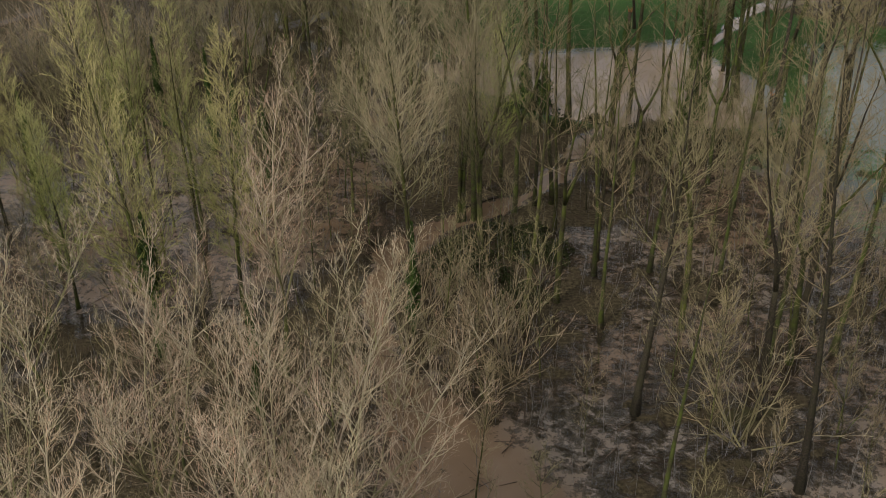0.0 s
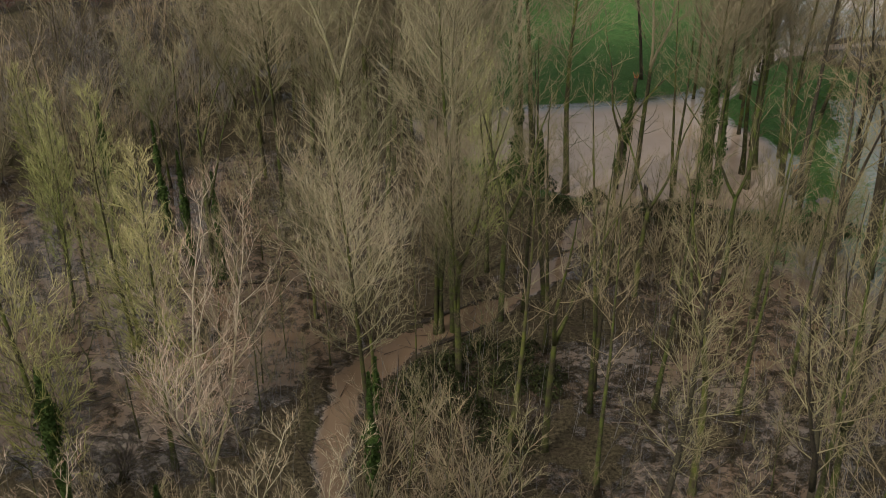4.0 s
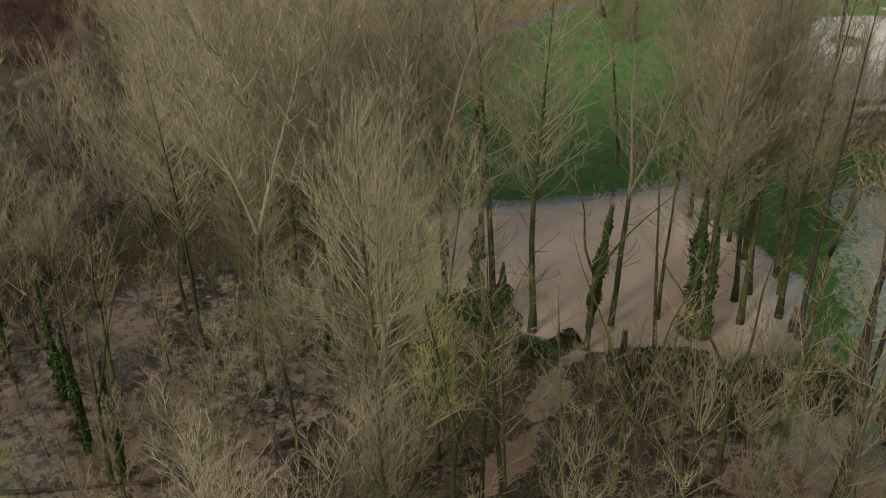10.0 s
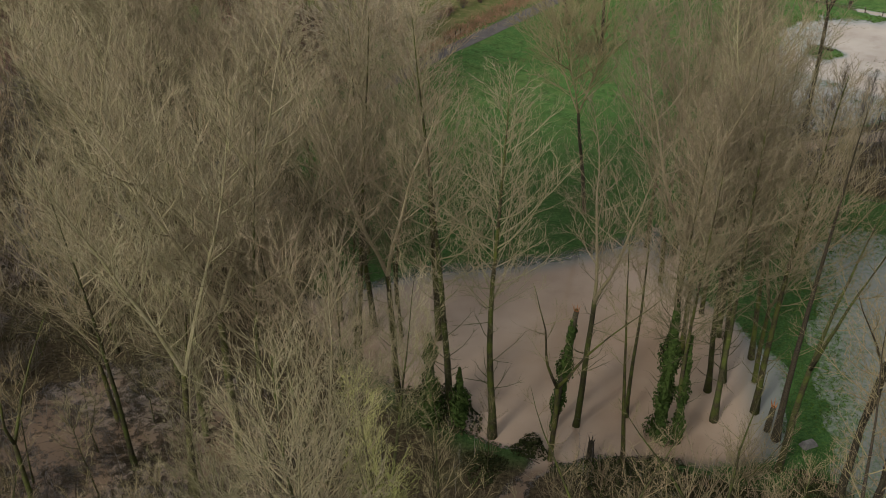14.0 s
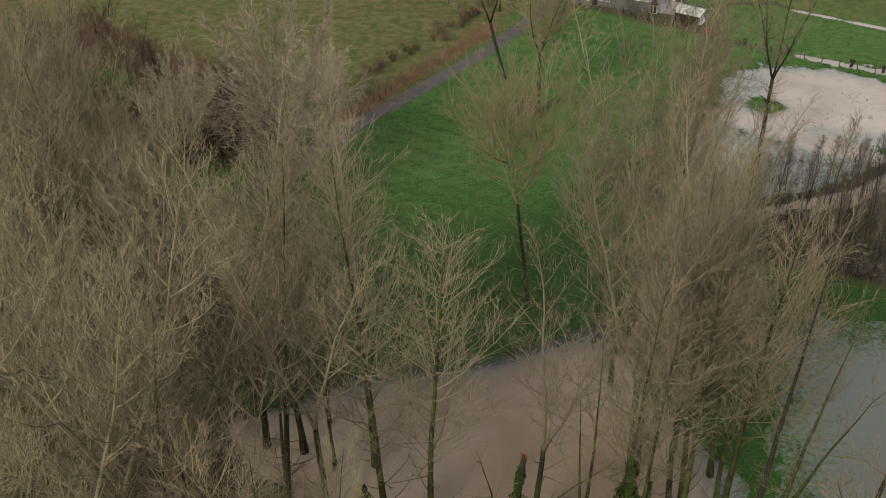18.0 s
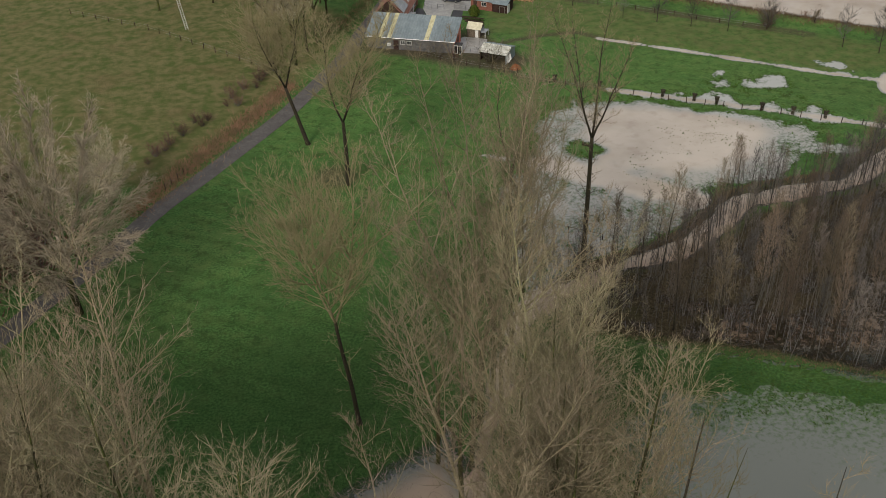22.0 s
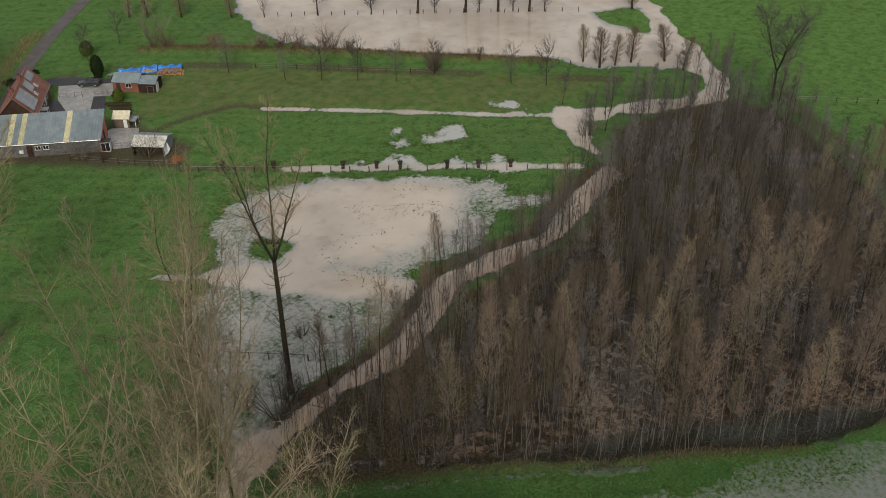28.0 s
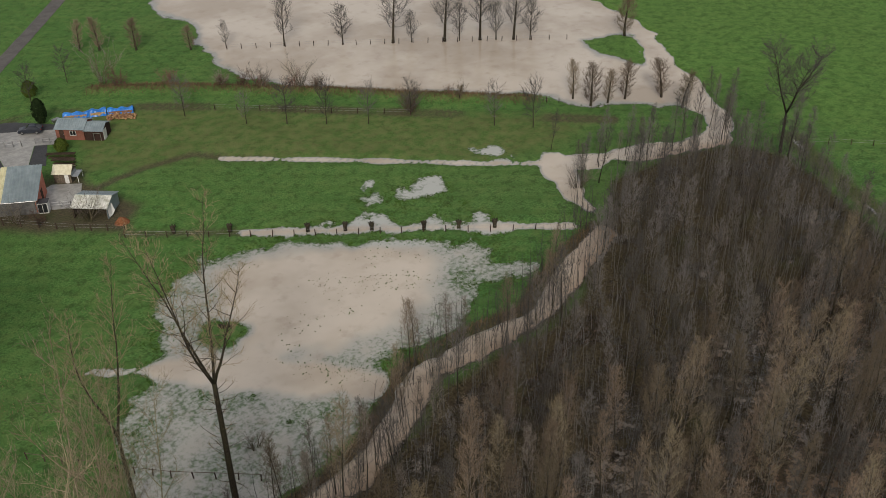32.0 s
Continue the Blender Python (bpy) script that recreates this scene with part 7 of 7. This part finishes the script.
def build_car():
    ob = thing("car", "dark blue-grey hatchback car parked on the wet yard", "car", basis((55.0, 248.6), (58.9, 246.4), Z + 0.06))
    L, W = 4.35, 1.8
    prof = [(0.0, 0.45), (0.05, 0.75), (0.9, 0.98), (1.35, 1.02), (2.0, 1.52), (3.3, 1.56), (4.05, 1.12), (4.3, 0.98), (4.35, 0.5), (4.2, 0.28), (0.15, 0.28)]
    s = Shape()
    n = len(prof)
    for y, k in ((0.0, 0.9), (0.12, 1.0), (W - 0.12, 1.0), (W, 0.9)):
        s.v += [(x, y if z < 1.05 else (y - W / 2) * 0.8 + W / 2, 0.28 + (z - 0.28) * (0.95 if k < 1 else 1.0)) for x, z in prof]
    for r in range(3):
        s.f += [(r * n + i, r * n + (i + 1) % n, (r + 1) * n + (i + 1) % n, (r + 1) * n + i) for i in range(n)]
    s.f += [tuple(range(n)), tuple(range(3 * n, 4 * n))[::-1]]
    part("body", s, MAT_CAR, ob)
    part("windscreen", Shape().add([(1.40, 0.3, 1.08), (1.40, W - 0.3, 1.08), (1.95, W - 0.38, 1.5), (1.95, 0.38, 1.5), (1.37, 0.3, 1.11), (1.37, W - 0.3, 1.11), (1.92, W - 0.38, 1.53), (1.92, 0.38, 1.53)], [(3, 2, 1, 0), (4, 5, 6, 7), (0, 1, 5, 4), (1, 2, 6, 5), (2, 3, 7, 6), (3, 0, 4, 7)]), MAT_GLASS, ob)
    part("rear_window", Shape().add([(3.42, 0.38, 1.52), (3.42, W - 0.38, 1.52), (4.0, W - 0.3, 1.17), (4.0, 0.3, 1.17), (3.45, 0.38, 1.55), (3.45, W - 0.38, 1.55), (4.03, W - 0.3, 1.2), (4.03, 0.3, 1.2)], [(3, 2, 1, 0), (4, 5, 6, 7), (0, 1, 5, 4), (1, 2, 6, 5), (2, 3, 7, 6), (3, 0, 4, 7)]), MAT_GLASS, ob)
    for y in (-0.005, W - 0.045):
        for x0, x1 in ((1.7, 2.55), (2.65, 3.45)):
            yy = y + (0.1 if y < 0.5 else -0.1)
            part("side_window", Shape().add([(x0, yy, 1.08), (x1, yy, 1.08), (x1 - 0.05, yy + (0.08 if y < 0.5 else -0.08), 1.44), (x0 + 0.25, yy + (0.08 if y < 0.5 else -0.08), 1.44), (x0, yy + 0.05, 1.08), (x1, yy + 0.05, 1.08), (x1 - 0.05, yy + 0.05, 1.44), (x0 + 0.25, yy + 0.05, 1.44)], [(0, 1, 2, 3), (7, 6, 5, 4), (0, 4, 5, 1), (2, 6, 7, 3), (1, 5, 6, 2), (3, 7, 4, 0)]), MAT_GLASS, ob)
    for x in (0.8, 3.5):
        for y in (0.0, W - 0.22):
            wheel = part("wheel", Shape().tube([(x, y - 0.02, 0.32), (x, y + 0.24, 0.32)], [0.32, 0.32], 14), MAT_RUBBER, ob)
            part("rim", Shape().tube([(x, y - 0.035, 0.32), (x, y + 0.255, 0.32)], [0.2, 0.2], 10), MAT_METAL, wheel)
    for y in (0.15, W - 0.45):
        part("headlight", Shape().box((0.0, y, 0.62), (0.12, y + 0.3, 0.76)), MAT_LAMP, ob)
        part("tail_light", Shape().box((4.26, y, 0.75), (4.36, y + 0.3, 0.95)), MAT_LAMP_RED, ob)


build_car()


def build_woodpile():
    a, b = (71.3, 246.0), (76.2, 243.3)
    ob = thing("woodpile", "long heap of split firewood beside the tarpaulins", "firewood", basis(a, b))
    rng = random.Random(4)
    forms = [Shape().tube([(0, -0.22, 0), (0, 0.22, 0)], [r, r * 0.95], 6).mesh("log", MAT_LOG) for r in (0.09, 0.12, 0.14)]
    for k in range(230):
        u = rng.random()
        v = rng.uniform(-1, 1)
        z = max(0.08, (0.95 - 0.8 * v * v) * rng.random() ** 0.5 * (0.6 + 0.4 * math.sin(u * 3.1)))
        p = part("log", forms[k % 3], None, ob)
        p.matrix_basis = pose(u * 5.4, v * 0.9, z, rng.uniform(-25, 25), rng.uniform(-25, 25), rng.uniform(-60, 60))


build_woodpile()


def tarp(a, b, wide, tall, label, seed):
    rng = np.random.default_rng(seed)
    L = math.hypot(b[0] - a[0], b[1] - a[1])
    nx, ny = int(L / 0.3), 9
    s = Shape()
    s.v = [(L * i / nx, (j / (ny - 1) - 0.5) * wide + rng.normal() * 0.04, tall * (1 - abs(2 * j / (ny - 1) - 1) ** 3) * (0.85 + 0.15 * math.sin(i * 0.9)) + rng.normal() * 0.04 + 0.03) for i in range(nx + 1) for j in range(ny)]
    s.f = [(i * ny + j, (i + 1) * ny + j, (i + 1) * ny + j + 1, i * ny + j + 1) for i in range(nx) for j in range(ny - 1)]
    ob = solid("tarpaulin", s, MAT_TARP, label, "tarpaulin", basis(a, b), "blue tarpaulins")
    heap = Shape().prism([(0.2, -wide / 2 + 0.12), (L - 0.2, -wide / 2 + 0.12), (L - 0.2, wide / 2 - 0.12), (0.2, wide / 2 - 0.12)], 0, tall * 0.55)
    solid("log_stack", heap, MAT_LOG, "stacked firewood under a blue tarpaulin", "firewood", basis(a, b), "log stacks")
    return ob


tarp((64.3, 251.2), (68.9, 249.3), 1.8, 1.1, "crumpled blue tarpaulin over a log stack", 1)
tarp((68.9, 249.3), (71.9, 248.3), 2.1, 1.35, "deep blue tarpaulin over a log stack", 2)
tarp((72.1, 248.0), (76.6, 246.0), 1.8, 1.2, "light blue tarpaulin over a log stack", 3)


def leaf_cone(seed, tall, r, count, shape, size):
    rng = np.random.default_rng(seed)
    s = Shape()
    for _ in range(count):
        u, az = rng.uniform() ** 0.8, rng.uniform(0, 6.28)
        w = around(az, 0.3)
        reach = r * shape(u) * (0.75 + 0.3 * rng.uniform() + 0.12 * math.sin(5 * az + 9 * u))
        leafy(s, rng, np.array([w[0] * reach, w[1] * reach, 0.15 + u * tall]), w, size * rng.uniform(0.7, 1.3))
    return s


con = thing("conifer", "dense dark green cypress beside the drive", "conifer", pose(60.2, 251.6, Z))
part("trunk", Shape().tube([(0, 0, -0.2), (0, 0, 3.5)], [0.16, 0.04], 7), MAT_BARK_DARK, con)
part("crown", leaf_cone(7, 4.8, 1.35, 2600, lambda u: min(1.0, 0.55 + 1.2 * u) * (1 - max(0, u - 0.55) ** 2 * 3.6), 0.16), MAT_CONIFER, con)
for x, y, tall, r in ((60.0, 237.4, 2.4, 1.3), (61.8, 265.5, 3.2, 1.6)):
    bush = thing("garden_bush", "rounded yellow-green evergreen bush", "bush", pose(x, y, Z), "garden bushes")
    part("stem", Shape().tube([(0, 0, -0.2), (0, 0, 1.2)], [0.1, 0.05], 6), MAT_BARK_DARK, bush)
    part("crown", leaf_cone(int(x), tall, r, 1500, lambda u: math.sin(math.pi * (0.18 + 0.8 * u)) ** 0.7, 0.14), MAT_BUSH, bush)
heap = Shape()
hr = np.random.default_rng(12)
heap.v = [(1.3 * (j / 5) * math.cos(i * 0.5236), 1.1 * (j / 5) * math.sin(i * 0.5236), 1.0 * (1 - (j / 5) ** 2) + hr.normal() * 0.06 - 0.02) for j in range(6) for i in range(12)]
heap.f = [(j * 12 + i, (j + 1) * 12 + i, (j + 1) * 12 + (i + 1) % 12, j * 12 + (i + 1) % 12) for j in range(5) for i in range(12)]
solid("manure_heap", heap, MAT_HEAP, "rounded orange-brown manure heap beside the shed", "manure heap", pose(60.6, 206.3, Z))
store = thing("glazed_cupboard", "small dark glazed cupboard against the barn corner", "cupboard", basis((50.3, 217.0), (51.9, 216.2)))
part("body", Shape().box((0, 0, 0), (1.6, 1.4, 1.9)), MAT_WHITE, store)
part("roof", Shape().box((-0.1, -0.1, 1.9), (1.7, 1.5, 2.0)), MAT_BLACKTOP, store)
for k in range(2):
    part("pane", Shape().box((0.08 + 0.75 * k, -0.04, 0.15), (0.75 + 0.75 * k, -0.004, 1.75)), MAT_GLASS, store)
trough = thing("cattle_trough", "small pale metal trough behind the garage", "trough", pose(62.6, 250.2, Z, 0, 0, 20))
part("tank", Shape().box((-0.7, -0.4, 0.2), (0.7, 0.4, 0.7), taper=1.1), MAT_METAL, trough)
for x in (-0.6, 0.6):
    part("leg", Shape().box((x - 0.05, -0.35, 0), (x + 0.05, 0.35, 0.2)), MAT_METAL, trough)
mast = thing("lattice_mast", "leaning white ladder-like mast in the rough pasture", "mast", pose(-4, 245.6, Z, 0, -9, 30))
for x in (-0.3, 0.3):
    part("rail", Shape().tube([(x, 0, -0.2), (x, 0, 9)], [0.06, 0.06], 5), MAT_WHITE, mast)
rung = Shape().box((-0.3, -0.03, 0), (0.3, 0.03, 0.08)).mesh("rung", MAT_WHITE)
for k in range(16):
    part("rung", rung, None, mast).matrix_basis = pose(0, 0, 0.4 + 0.54 * k)


def tunnel(x, y, length, turn):
    ob = thing("polytunnel", "long arched polytunnel of white film", "polytunnel", pose(x, y, Z, 0, 0, turn), "polytunnels")
    W, H, n = 4.4, 2.6, 10
    arc = [(W / 2 * math.cos(math.pi * k / n), H * math.sin(math.pi * k / n) ** 0.8) for k in range(n + 1)]
    bays = int(length / 2.2)
    for b in range(bays):
        s = Shape()
        s.v = [(p * g, b * 2.2 + d, z * g) for d, g in ((0.0, 1.0), (1.1, 0.97), (2.2, 1.0)) for p, z in arc]
        s.f = [(r * (n + 1) + k, r * (n + 1) + k + 1, (r + 1) * (n + 1) + k + 1, (r + 1) * (n + 1) + k) for r in range(2) for k in range(n)]
        if b == 0:
            shared = s.mesh("film_bay", MAT_POLY, True)
        part("film_bay", shared, None, ob).matrix_basis = pose(0, b * 2.2, 0)
    hoop = Shape().tube([(p, 0, z) for p, z in arc], [0.06] * (n + 1), 5).mesh("hoop", MAT_METAL)
    for b in range(bays + 1):
        part("hoop", hoop, None, ob).matrix_basis = pose(0, b * 2.2, 0)


for k in range(5):
    tunnel(43.5 - 1.4 * k, 273 + 4.4 * k, 60, 68)
for x, y in ((49.5, 262), (44, 259)):
    BRAMBLE.put(x, y, 0.6)
